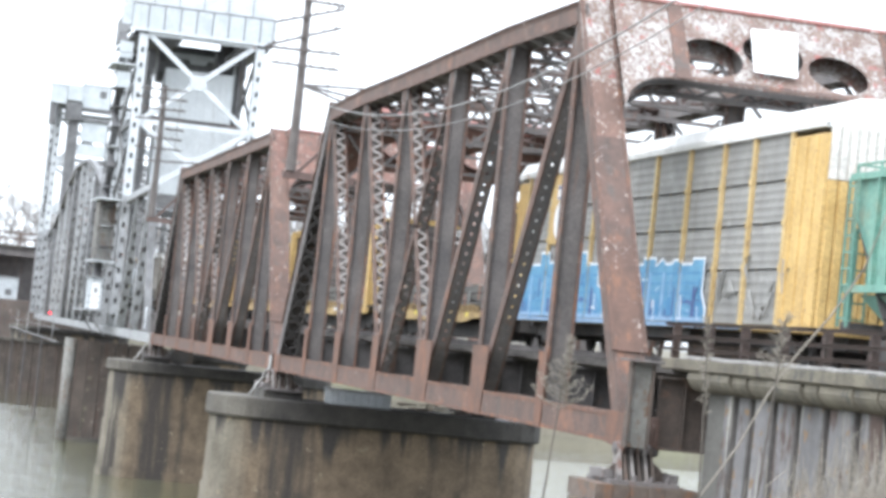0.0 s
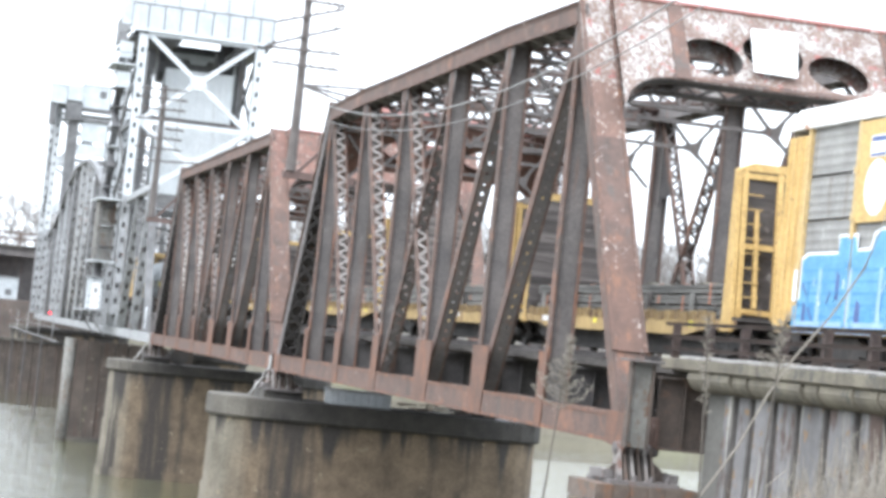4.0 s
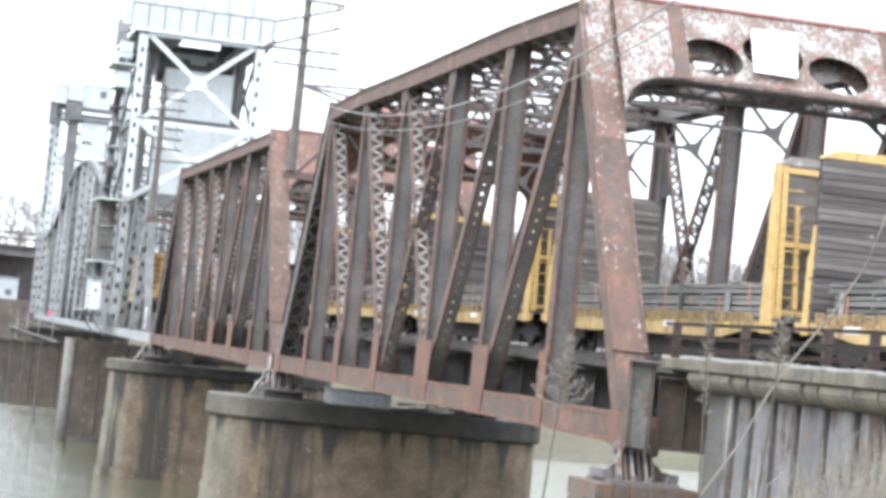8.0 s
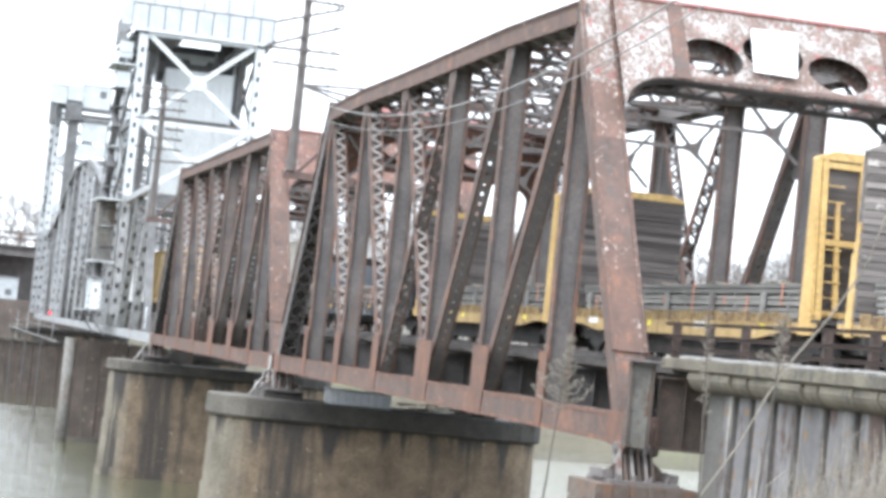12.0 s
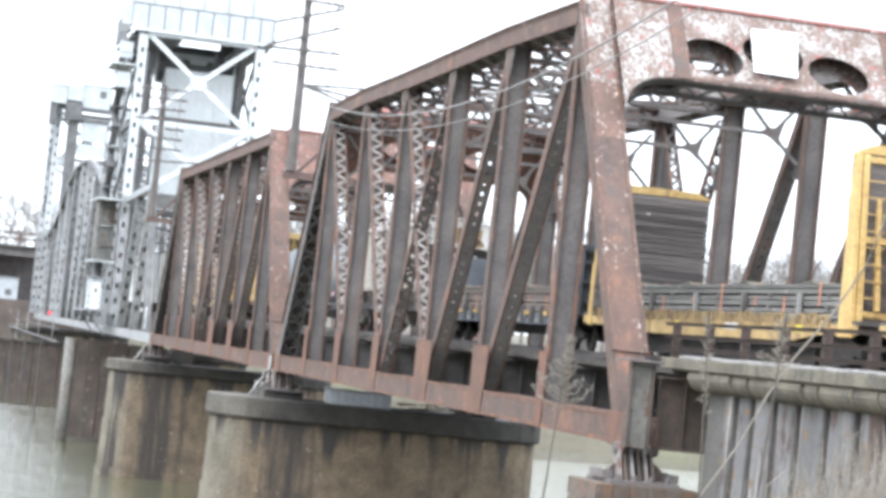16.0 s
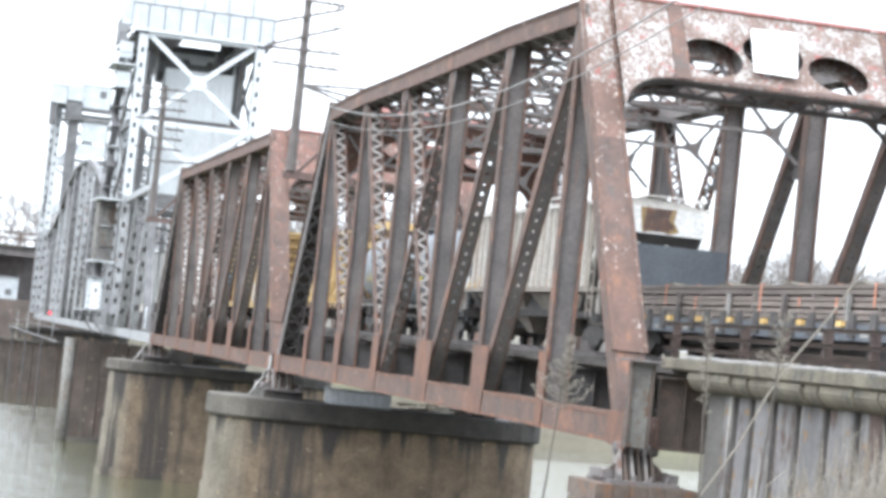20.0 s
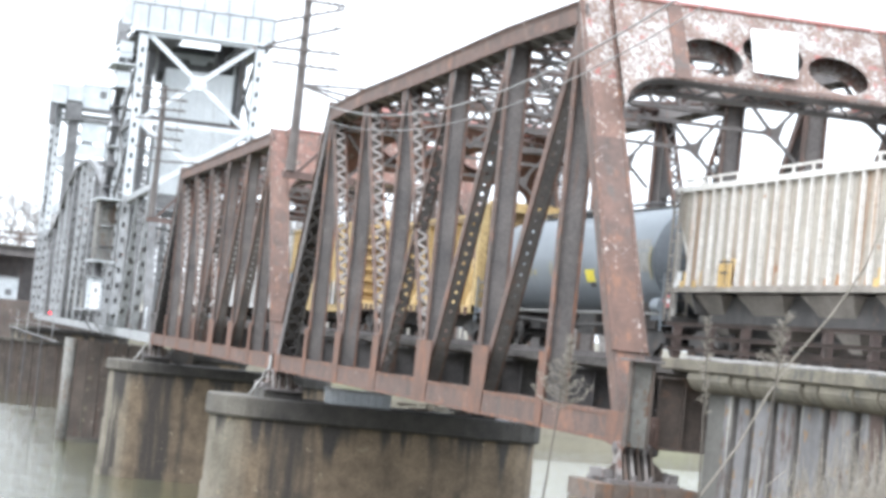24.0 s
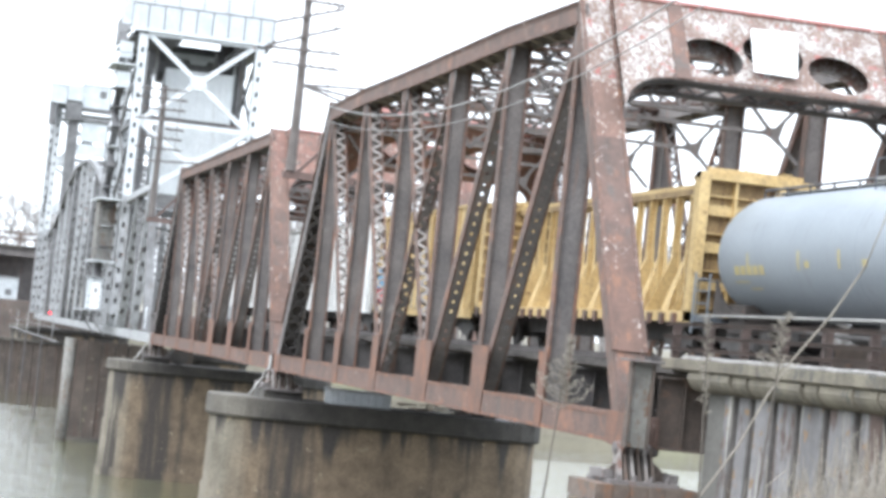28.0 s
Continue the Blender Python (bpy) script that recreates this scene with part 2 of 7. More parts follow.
STEELBEAM = mat("dark_mill_steel", (0.115, 0.112, 0.105), (0.25, 0.24, 0.222), 1.6, 0.6, 0.1, squeeze=(3, 0.3, 3), vary=0.35, spots=(0.34, 0.32, 0.29), spots_at=0.64, spots_scale=1.6)
DIRTYYELLOW = mat("rust_streaked_yellow_sill", (0.33, 0.225, 0.095), (0.55, 0.39, 0.17), 1.3, 0.65, streak=(0.22, 0.14, 0.08), streak_at=0.55, streak_scale=2.2, spots=(0.17, 0.105, 0.065), spots_at=0.63, spots_scale=2.6)
BROWNBEAM = mat("rusty_mill_steel", (0.15, 0.125, 0.11), (0.26, 0.22, 0.195), 1.6, 0.6, 0.2, squeeze=(3, 0.3, 3), vary=0.25)
ORANGE = mat("orange_strap_webbing", (0.48, 0.20, 0.125), (0.60, 0.27, 0.17), 3.0, 0.7)
HOPPERW = mat("dirty_white_hopper_paint", (0.56, 0.53, 0.49), (0.70, 0.68, 0.65), 0.8, 0.6, streak=(0.44, 0.29, 0.18), streak_at=0.60, spots=(0.34, 0.17, 0.09), spots_at=0.68, spots_scale=1.2)
HOPPERP = mat("grimy_hopper_side_paint", (0.27, 0.243, 0.205), (0.41, 0.375, 0.325), 0.8, 0.65, streak=(0.24, 0.14, 0.075), streak_at=0.525, streak_scale=0.9, spots=(0.24, 0.12, 0.06), spots_at=0.68, spots_scale=1.6)
BOXWHITE = mat("clean_white_boxcar_paint", (0.58, 0.58, 0.57), (0.70, 0.70, 0.69), 0.5, 0.5, streak=(0.48, 0.47, 0.45), streak_at=0.62)
CHUTE = mat("dusty_brown_grey_hopper_chute", (0.20, 0.178, 0.155), (0.33, 0.295, 0.26), 0.9, 0.8, streak=(0.17, 0.135, 0.11), streak_at=0.62)
RUSTORANGE = mat("fresh_orange_rust", (0.26, 0.115, 0.045), (0.42, 0.21, 0.08), 3.0, 0.85)
TEAL = mat("faded_teal_hopper_paint", (0.12, 0.26, 0.21), (0.19, 0.36, 0.29), 0.8, 0.6, patch=(0.22, 0.22, 0.15), patch_at=0.52, patch_scale=0.7, patch_edge=0.15, streak=(0.20, 0.22, 0.17), streak_at=0.58)
FADEDMARK = mat("faded_yellow_stencil", (0.34, 0.29, 0.15), (0.46, 0.385, 0.19), 2.0, 0.5)
TANK = mat("grey_blue_tank_paint", (0.185, 0.207, 0.23), (0.215, 0.238, 0.262), 0.4, 0.42, streak=(0.165, 0.18, 0.195), streak_at=0.60, bump=0.02, grain_by=0.12)
BLUE = mat("blue_spray_paint", (0.09, 0.262, 0.44), (0.155, 0.37, 0.55), 1.6, 0.55, streak=(0.10, 0.27, 0.46), streak_at=0.6)
MIDBLUE = mat("shaded_blue_spray_paint", (0.06, 0.22, 0.43), (0.10, 0.30, 0.52), 1.6, 0.55)
PALEBLUE = mat("pale_blue_spray_paint", (0.24, 0.385, 0.58), (0.34, 0.48, 0.66), 1.6, 0.55)
NAVY = mat("navy_spray_paint", (0.05, 0.08, 0.22), (0.09, 0.14, 0.32), 1.6, 0.55)
WHITESPRAY = mat("white_spray_paint", (0.68, 0.70, 0.74), (0.80, 0.82, 0.85), 1.6, 0.6)
STICKER = mat("bright_yellow_decal", (0.80, 0.66, 0.05), (0.88, 0.76, 0.12), 2.0, 0.5)
SIGNWHITE = mat("white_enamel_sign", (0.78, 0.78, 0.78), (0.85, 0.85, 0.85), 0.5, 0.4)
REDMARK = mat("red_placard", (0.42, 0.09, 0.10), (0.50, 0.13, 0.14), 2.0, 0.5)
# twig colour lightened to stand in for haze over the far bank
BARK = mat("hazed_winter_twigs", (0.19, 0.175, 0.165), (0.30, 0.28, 0.268), 1.0, 0.9)
STALK = mat("dark_dry_weed_stalk", (0.065, 0.055, 0.047), (0.115, 0.10, 0.085), 8.0, 0.9)
STRAW = mat("dry_weed_stems", (0.19, 0.17, 0.142), (0.29, 0.263, 0.222), 8.0, 0.9)
GRILLE = mat("rust_caked_grillage_steel", (0.085, 0.066, 0.055), (0.165, 0.13, 0.108), 2.4, 0.85, drift=0.4, patch=(0.19, 0.105, 0.066), patch_at=0.55, patch_scale=4.0, patch_edge=0.12, spots=(0.28, 0.25, 0.23), spots_at=0.66, spots_scale=5.0, bump=0.5)
WIRE = mat("pale_galvanised_cable", (0.26, 0.255, 0.25), (0.36, 0.355, 0.35), 4.0, 0.5, 0.3)
POLEMAT = mat("weathered_pole_timber", (0.085, 0.074, 0.070), (0.16, 0.14, 0.133), 1.5, 0.85)
EARTH = mat("winter_bank_earth", (0.085, 0.075, 0.055), (0.17, 0.15, 0.11), 0.06, 0.95, patch=(0.17, 0.19, 0.10), patch_at=0.55, patch_scale=0.04, patch_edge=0.2, bump=0.5)
TAN = mat("tan_far_hillside", (0.30, 0.275, 0.23), (0.42, 0.39, 0.33), 0.05, 0.95)

RED_LAMP = bpy.data.materials.new("red_signal_lens")
RED_LAMP.use_nodes = True
rb = RED_LAMP.node_tree.nodes["Principled BSDF"]
rb.inputs["Base Color"].default_value = (0.6, 0.02, 0.03, 1)
rb.inputs["Emission Color"].default_value = (1.0, 0.05, 0.08, 1)
rb.inputs["Emission Strength"].default_value = 0.9

WATER = bpy.data.materials.new("murky_river_water")
WATER.use_nodes = True
n_, l_ = WATER.node_tree.nodes, WATER.node_tree.links
wb = n_["Principled BSDF"]
wb.inputs["Base Color"].default_value = (0.092, 0.091, 0.054, 1)
wb.inputs["Roughness"].default_value = 0.09
wb.inputs["IOR"].default_value = 1.33
wb.inputs["Coat Weight"].default_value, wb.inputs["Coat IOR"].default_value, wb.inputs["Coat Roughness"].default_value = 0.8, 1.33, 0.05
wc = n_.new("ShaderNodeTexCoord")
wm = n_.new("ShaderNodeMapping")
wm.inputs["Scale"].default_value = (0.40, 1.2, 1)
wt = n_.new("ShaderNodeTexNoise")
wt.inputs["Scale"].default_value, wt.inputs["Detail"].default_value = 1.0, 5
wbp = n_.new("ShaderNodeBump")
wbp.inputs["Distance"].default_value = 0.42
gm = n_.new("ShaderNodeMapping")
gm.inputs["Scale"].default_value = (0.012, 0.055, 1)
gt = n_.new("ShaderNodeTexNoise")
gt.inputs["Scale"].default_value, gt.inputs["Detail"].default_value = 1.0, 3
gr_ = n_.new("ShaderNodeMapRange")
gr_.inputs["From Min"].default_value, gr_.inputs["From Max"].default_value = 0.38, 0.52
gr_.inputs["To Min"].default_value, gr_.inputs["To Max"].default_value = 0.10, 1.0
l_.new(wc.outputs["Object"], wm.inputs["Vector"])
l_.new(wm.outputs[0], wt.inputs["Vector"])
l_.new(wc.outputs["Object"], gm.inputs["Vector"])
l_.new(gm.outputs[0], gt.inputs["Vector"])
shore = n_.new("ShaderNodeSeparateXYZ")
l_.new(wc.outputs["Object"], shore.inputs[0])
calm = n_.new("ShaderNodeMapRange")  # sheltered under the far bank
calm.inputs["From Min"].default_value, calm.inputs["From Max"].default_value = 215, 150
calm.inputs["To Min"].default_value, calm.inputs["To Max"].default_value = -0.22, 0.22
l_.new(shore.outputs["Y"], calm.inputs["Value"])
gust = n_.new("ShaderNodeMath")
l_.new(gt.outputs["Fac"], gust.inputs[0])
l_.new(calm.outputs[0], gust.inputs[1])
l_.new(gust.outputs[0], gr_.inputs["Value"])
l_.new(gr_.outputs[0], wbp.inputs["Strength"])
l_.new(wt.outputs["Fac"], wbp.inputs["Height"])
l_.new(wbp.outputs[0], wb.inputs["Normal"])
l_.new(wbp.outputs[0], wb.inputs["Coat Normal"])


# ---- mesh tools ----
class Geo:
    """Collects corners and faces for one mesh."""

    def __init__(self):
        self.v, self.f = [], []

    def box(self, x0, x1, y0, y1, z0, z1):
        k = len(self.v)
        self.v += [(x, y, z) for z in (z0, z1) for x, y in ((x0, y0), (x1, y0), (x1, y1), (x0, y1))]
        self.f += [tuple(k + i for i in q) for q in ((3, 2, 1, 0), (4, 5, 6, 7), (0, 1, 5, 4), (1, 2, 6, 5), (2, 3, 7, 6), (3, 0, 4, 7))]
        return self

    def beam(self, a, b, w, h, side=(1, 0, 0), w2=None, h2=None):
        """A bar from a to b, w wide along side and h deep across it."""
        a, b = Vector(a), Vector(b)
        d = (b - a).normalized()
        s = Vector(side)
        s = (s - d * s.dot(d)).normalized()
        u = d.cross(s)
        k = len(self.v)
        for e, ww, hh in ((a, w, h), (b, w2 or w, h2 or h)):
            self.v += [tuple(e + s * (i * ww / 2) + u * (j * hh / 2)) for i, j in ((-1, -1), (1, -1), (1, 1), (-1, 1))]
        self.f += [tuple(k + i for i in q) for q in ((0, 1, 2, 3), (7, 6, 5, 4), (0, 4, 5, 1), (1, 5, 6, 2), (2, 6, 7, 3), (3, 7, 4, 0))]
        return self

    def tube(self, pts, r, n=6, r2=None):
        pts = [Vector(p) for p in pts]
        k = len(self.v)
        m = len(pts)
        for i, p in enumerate(pts):
            d = (pts[min(i + 1, m - 1)] - pts[max(i - 1, 0)]).normalized()
            s = d.orthogonal().normalized() if abs(d.z) > 0.95 else d.cross(Vector((0, 0, 1))).normalized()
            u = d.cross(s)
            rr = r + ((r2 if r2 is not None else r) - r) * i / (m - 1)
            self.v += [tuple(p + (s * math.cos(2 * math.pi * j / n) + u * math.sin(2 * math.pi * j / n)) * rr) for j in range(n)]
        for i in range(m - 1):
            for j in range(n):
                a, b = k + i * n + j, k + i * n + (j + 1) % n
                self.f.append((a, b, b + n, a + n))
        self.f += [tuple(k + j for j in reversed(range(n))), tuple(k + (m - 1) * n + j for j in range(n))]
        return self

    def rings(self, rings, close=True, caps=True):
        """Skins rings of corners that have equal numbers."""
        k, n = len(self.v), len(rings[0])
        for r in rings:
            self.v += [tuple(p) for p in r]
        for i in range(len(rings) - 1):
            for j in range(n if close else n - 1):
                a, b = k + i * n + j, k + i * n + (j + 1) % n
                self.f.append((a, b, b + n, a + n))
        if caps:
            self.f += [tuple(k + j for j in reversed(range(n))), tuple(k + (len(rings) - 1) * n + j for j in range(n))]
        return self

    def prism(self, poly, place, t0, t1):
        """A flat outline, thickened from t0 to t1; place(u, w, t) gives the corner."""
        return self.rings([[place(u, w, t) for u, w in poly] for t in (t0, t1)])


def finish(name, geo, material, smooth=False):
    me = bpy.data.meshes.new(name)
    me.from_pydata(geo.v, [], geo.f)
    bm = bmesh.new()
    bm.from_mesh(me)
    bmesh.ops.recalc_face_normals(bm, faces=bm.faces)
    bm.to_mesh(me)
    bm.free()
    me.materials.append(material)
    if smooth:
        me.shade_smooth()
    return me


def part(name, geo, material, parent, label="", smooth=False):
    ob = new(name, finish(name, geo, material, smooth))
    ob.parent = parent
    return tagged(ob, label) if label else ob


def again(name, mesh, parent, m):
    """One more piece on a mesh that is there already."""
    ob = new(name, mesh)
    ob.parent = parent
    ob.matrix_basis = m
    return ob


def thing(name, label, category, m=None, group="", kind=""):
    ob = new(name)
    ob.empty_display_size = 0.2
    if m is not None:
        ob.matrix_basis = m
    return tagged(ob, label, category, group, kind)


def single(name, geo, material, label, category, group="", kind="", smooth=False):
    return tagged(new(name, finish(name, geo, material, smooth)), label, category, group, kind)


def plate_with_holes(outline, holes, place, t0, t1):
    """A plate with through holes: faces on both sides and the rims between."""
    bm = bmesh.new()
    loops = [outline] + holes
    edges = []
    for lp in loops:
        vs = [bm.verts.new((u, w, 0)) for u, w in lp]
        edges += [bm.edges.new((vs[i], vs[(i + 1) % len(vs)])) for i in range(len(vs))]
    bmesh.ops.triangle_fill(bm, edges=edges, use_beauty=True)
    bm.verts.index_update()
    g = Geo()
    flat = [v.co.xy for v in bm.verts]
    for t in (t0, t1):
        k = len(g.v)
        g.v += [tuple(place(p[0], p[1], t)) for p in flat]
        g.f += [tuple(k + v.index for v in f.verts) for f in bm.faces]
    bm.free()
    for lp in loops:
        g.rings([[place(u, w, t) for u, w in lp] for t in (t0, t1)], caps=False)
    return g

# ---- plan ----
PANEL, DEPTH, ACROSS = 7.3, 10.69, 10.3
TRACK_X, RAIL, LEVEL = 5.15, 1.84, -9.3
SPAN_GAP = 1.545
SPAN_2 = 7 * PANEL + SPAN_GAP
SPAN_3 = 2 * SPAN_2

# ---- ground, river ----


def lie(x, y):
    """Height of the ground: near bank, river bed, far bank."""
    near = -38 + 4 * math.sin(x * 0.03)
    if y < near + 30:
        z = max(-0.35, -0.35) if y < near else -0.35 - (y - near) * 0.42
        if x > 2.5:
            z = max(z, 1.2) if y < -6 else z
        return max(z, -12.5)
    far = 236 + 14 * math.sin(x * 0.012 + 0.6) + max(0, x) * 0.02
    if y < far:
        return -12.5
    return min(-12.5 + (y - far) * 0.55, -3.0 + (y - far) * 0.012) + 1.5 * noise.noise((x * 0.02, y * 0.02, 0))


ground = Geo()
xs = [-1400, -900, -600, -400, -280, -200, -150] + list(range(-120, 121, 6)) + [150, 200, 280, 400, 600, 900, 1400]
ys = [-300, -160, -100, -80] + list(range(-66, 8, 3)) + [30, 80, 140, 190, 215] + list(range(224, 300, 4)) + [330, 380, 460, 600, 900, 1400, 2400]
for yy in ys:
    ground.v += [(xx, yy, lie(xx, yy)) for xx in xs]
for j in range(len(ys) - 1):
    for i in range(len(xs) - 1):
        a = j * len(xs) + i
        ground.f.append((a, a + 1, a + 1 + len(xs), a + len(xs)))
single("ground", ground, EARTH, "brown winter river banks with dead grass", "ground", kind="structure", smooth=True)

river = Geo()
river.v = [(-1400, -40, LEVEL), (1400, -40, LEVEL), (1400, 300, LEVEL), (-1400, 300, LEVEL)]
river.f = [(0, 1, 2, 3)]
single("water", river, WATER, "murky olive river water with soft ripples", "water", kind="structure")

# ---- truss spans ----


def laced(a, b, x0, x1, deep, pitch, both=True):
    """Two flange plates joined by zigzag bars; a and b are (y, z)."""
    flanges, bars = Geo(), Geo()
    A, B = Vector((0, *a)), Vector((0, *b))
    d = (B - A).normalized()
    nrm = Vector((0, -d.z, d.y))
    for x in (x0 + 0.03, x1 - 0.03):
        flanges.beam(A + Vector((x, 0, 0)), B + Vector((x, 0, 0)), 0.06, deep)
    length = (B - A).length
    k = max(4, int(length / pitch))
    for side in ((-1, 1) if both else (1,)):
        off = nrm * (deep / 2 - 0.02) * side
        for i in range(k):
            s0, s1 = 0.4 + (length - 0.8) * i / k, 0.4 + (length - 0.8) * (i + 1) / k
            xa, xb = (x0, x1) if (i + (side > 0)) % 2 else (x1, x0)
            bars.beam(A + d * s0 + off + Vector((xa, 0, 0)), A + d * s1 + off + Vector((xb, 0, 0)), 0.10, 0.018, side=tuple(d))
    return flanges, bars


def lacing_bars(diagonal, a, b, x0, x1, deep, pitch, material, wide=0.10):
    """The bars on a diagonal's face towards the camera's end, each a piece of its own."""
    A, B = Vector((0, *a)), Vector((0, *b))
    d = (B - A).normalized()
    nrm = Vector((0, -d.z, d.y))
    length = (B - A).length
    k = max(4, int(length / pitch))
    step = (length - 0.8) / k
    off = -nrm * (deep / 2 - 0.02) if nrm.y > 0 else nrm * (deep / 2 - 0.02)
    pair = [finish("lacing_bar", Geo().beam((xa, 0, 0), Vector((xb, 0, 0)) + d * step, wide, 0.018, side=tuple(d)), material) for xa, xb in ((x0, x1), (x1, x0))]
    for i in range(k):
        again("lacing_bar", pair[i % 2], diagonal, Matrix.Translation(A + d * (0.4 + step * i) + off))


def pierced_cover(diagonal, a, b, x1, deep, hole, material, side):
    """Cover plates with a row of round hand holes on both faces of a heavy diagonal."""
    A, B = Vector((0, *a)), Vector((0, *b))
    d = (B - A).normalized()
    nrm = Vector((0, -d.z, d.y))
    length = (B - A).length
    c, half = (0.14 + x1) / 2, (x1 - 0.14) / 2 - 0.062
    holes, w = [], 0.9
    while w < length - 1.9:
        holes.append([(c + hole * math.cos(k * math.pi / 4), w + hole * 1.5 * math.sin(k * math.pi / 4)) for k in range(8)])
        w += 0.37
    for t in ((deep / 2 - 0.03, -deep / 2 + 0.01) if side and hole < 0.065 else (deep / 2 - 0.03,) if nrm.y < 0 else (-deep / 2 + 0.01,)):
        plate = plate_with_holes([(c - half, 0.3), (c + half, 0.3), (c + half, length - 0.3), (c - half, length - 0.3)], holes, lambda u, w_, t_: tuple(A + d * w_ + nrm * t_ + Vector((u, 0, 0))), t, t + 0.02)
        part("pierced_plate", flip(plate, side), material, diagonal, "plate with a row of hand holes, dark for its shade")


def h_column(y, z0, z1, x0, x1, wide):
    fl, web = Geo(), Geo()
    for x in (x0 + 0.03, x1 - 0.03):
        fl.box(x - 0.03, x + 0.03, y - wide / 2, y + wide / 2, z0, z1)
    web.box(x0 + 0.06, x1 - 0.06, y - 0.03, y + 0.03, z0, z1)
    return fl, web


def flip(geo, side):
    if side:
        geo.v = [(ACROSS - x, y, z) for x, y, z in geo.v]
    return geo


def rest_of(total, geo):
    k = len(total.v)
    total.v += geo.v
    total.f += [tuple(k + i for i in f) for f in geo.f]


def portal_frame(span, y_top, way, h, p, steel):
    """The plated frame between two end posts; way is -1 when it leans towards the camera's end."""
    run = math.hypot(p, h)
    down = Vector((0, way * p, -h)) / run
    out = Vector((0, way * h, p)) / run
    top = Vector((0, y_top, h + 0.36))

    def place(u, w, t):
        return tuple(top + Vector((u, 0, 0)) + down * w + out * t)

    portal = part("portal_frame", Geo().prism([(0.8, -0.06), (9.5, -0.06), (9.5, 0.06), (0.8, 0.06)], place, -0.42, 0.42), steel[3], span, "faded red top flange")
    low, arc = 2.64, []
    for i in range(9):
        a = math.pi / 2 * i / 8
        arc.append((0.8 + 1.3 - 1.3 * math.cos(a), low + 1.35 - 1.35 * math.sin(a)))
    outline = [(0.8, 0)] + arc + [(ACROSS - u, w) for u, w in reversed(arc)] + [(9.5, 0)]
    for name, t0, holes in (("front_plate", 0.33, True), ("back_plate", -0.36, True)):
        rings = []
        for cx, cw in ((3.42, 1.72), (5.16, 1.36), (6.98, 1.78)):
            tilt = 0.10
            ring = []
            for k in range(22):
                a = 2 * math.pi * k / 22
                u, w = 0.86 * math.cos(a), 0.62 * math.sin(a)
                ring.append((cx + u * math.cos(tilt) - w * math.sin(tilt) * 0.4, cw + u * math.sin(tilt) + w))
            rings.append(ring)
        part(name, plate_with_holes(outline, rings, place, t0, t0 + 0.03), steel[2], portal, "peeling white paint over red primer and rust")
    for x in (2.30, 8.40):
        part("stiffener", Geo().prism([(x, 0.05), (x + 0.42, 0.05), (x + 0.42, low), (x, low)], place, 0.362, 0.40), steel[0], portal)
    rim = arc + [(ACROSS - u, w) for u, w in reversed(arc)]
    for t0, t1 in ((0.10, 0.327), (-0.36, -0.20)):
        strip = Geo().rings([[place(u, w - 0.03, t0), place(u, w - 0.03, t1), place(u, w + 0.025, t1), place(u, w + 0.025, t0)] for u, w in rim])
        part("bottom_flange", strip, SHADEBLACK if steel[2] is PORTAL else steel[1], portal, "curved bottom flange with its shade in the colour")
    ties = Geo()
    for k in range(14):
        u = 2.2 + k * 0.43
        ties.beam(place(u, low, 0.12 if k % 2 else -0.22), place(u + 0.43, low, -0.22 if k % 2 else 0.12), 0.10, 0.02, side=tuple(down))
    part("flange_lacing", ties, SHADEBLACK if steel[2] is PORTAL else steel[1], portal)
    part("rivet_angle", Geo().prism([(2.2, low - 0.14), (ACROSS - 2.2, low - 0.14), (ACROSS - 2.2, low - 0.02), (2.2, low - 0.02)], place, 0.361, 0.375), steel[0], portal)
    for x in (1.5, 2.45, 4.30, 6.08, 8.2):
        part("diaphragm", Geo().prism([(x, 0.1), (x + 0.05, 0.1), (x + 0.05, low), (x, low)], place, -0.33, 0.33), steel[1], portal)
    if way < 0 and steel[2] is PORTAL:
        sign = part("sign", Geo().prism([(4.56, 0.70), (5.90, 0.62), (5.67, 2.22), (4.46, 2.20)], place, 0.52, 0.545), SIGNWHITE, portal, "blank white enamel sign")
        part("sign_mark", Geo().prism([(5.04, 1.55), (5.42, 1.52), (5.43, 1.63), (5.05, 1.66)], place, 0.5455, 0.549), GALV, sign)
    return place


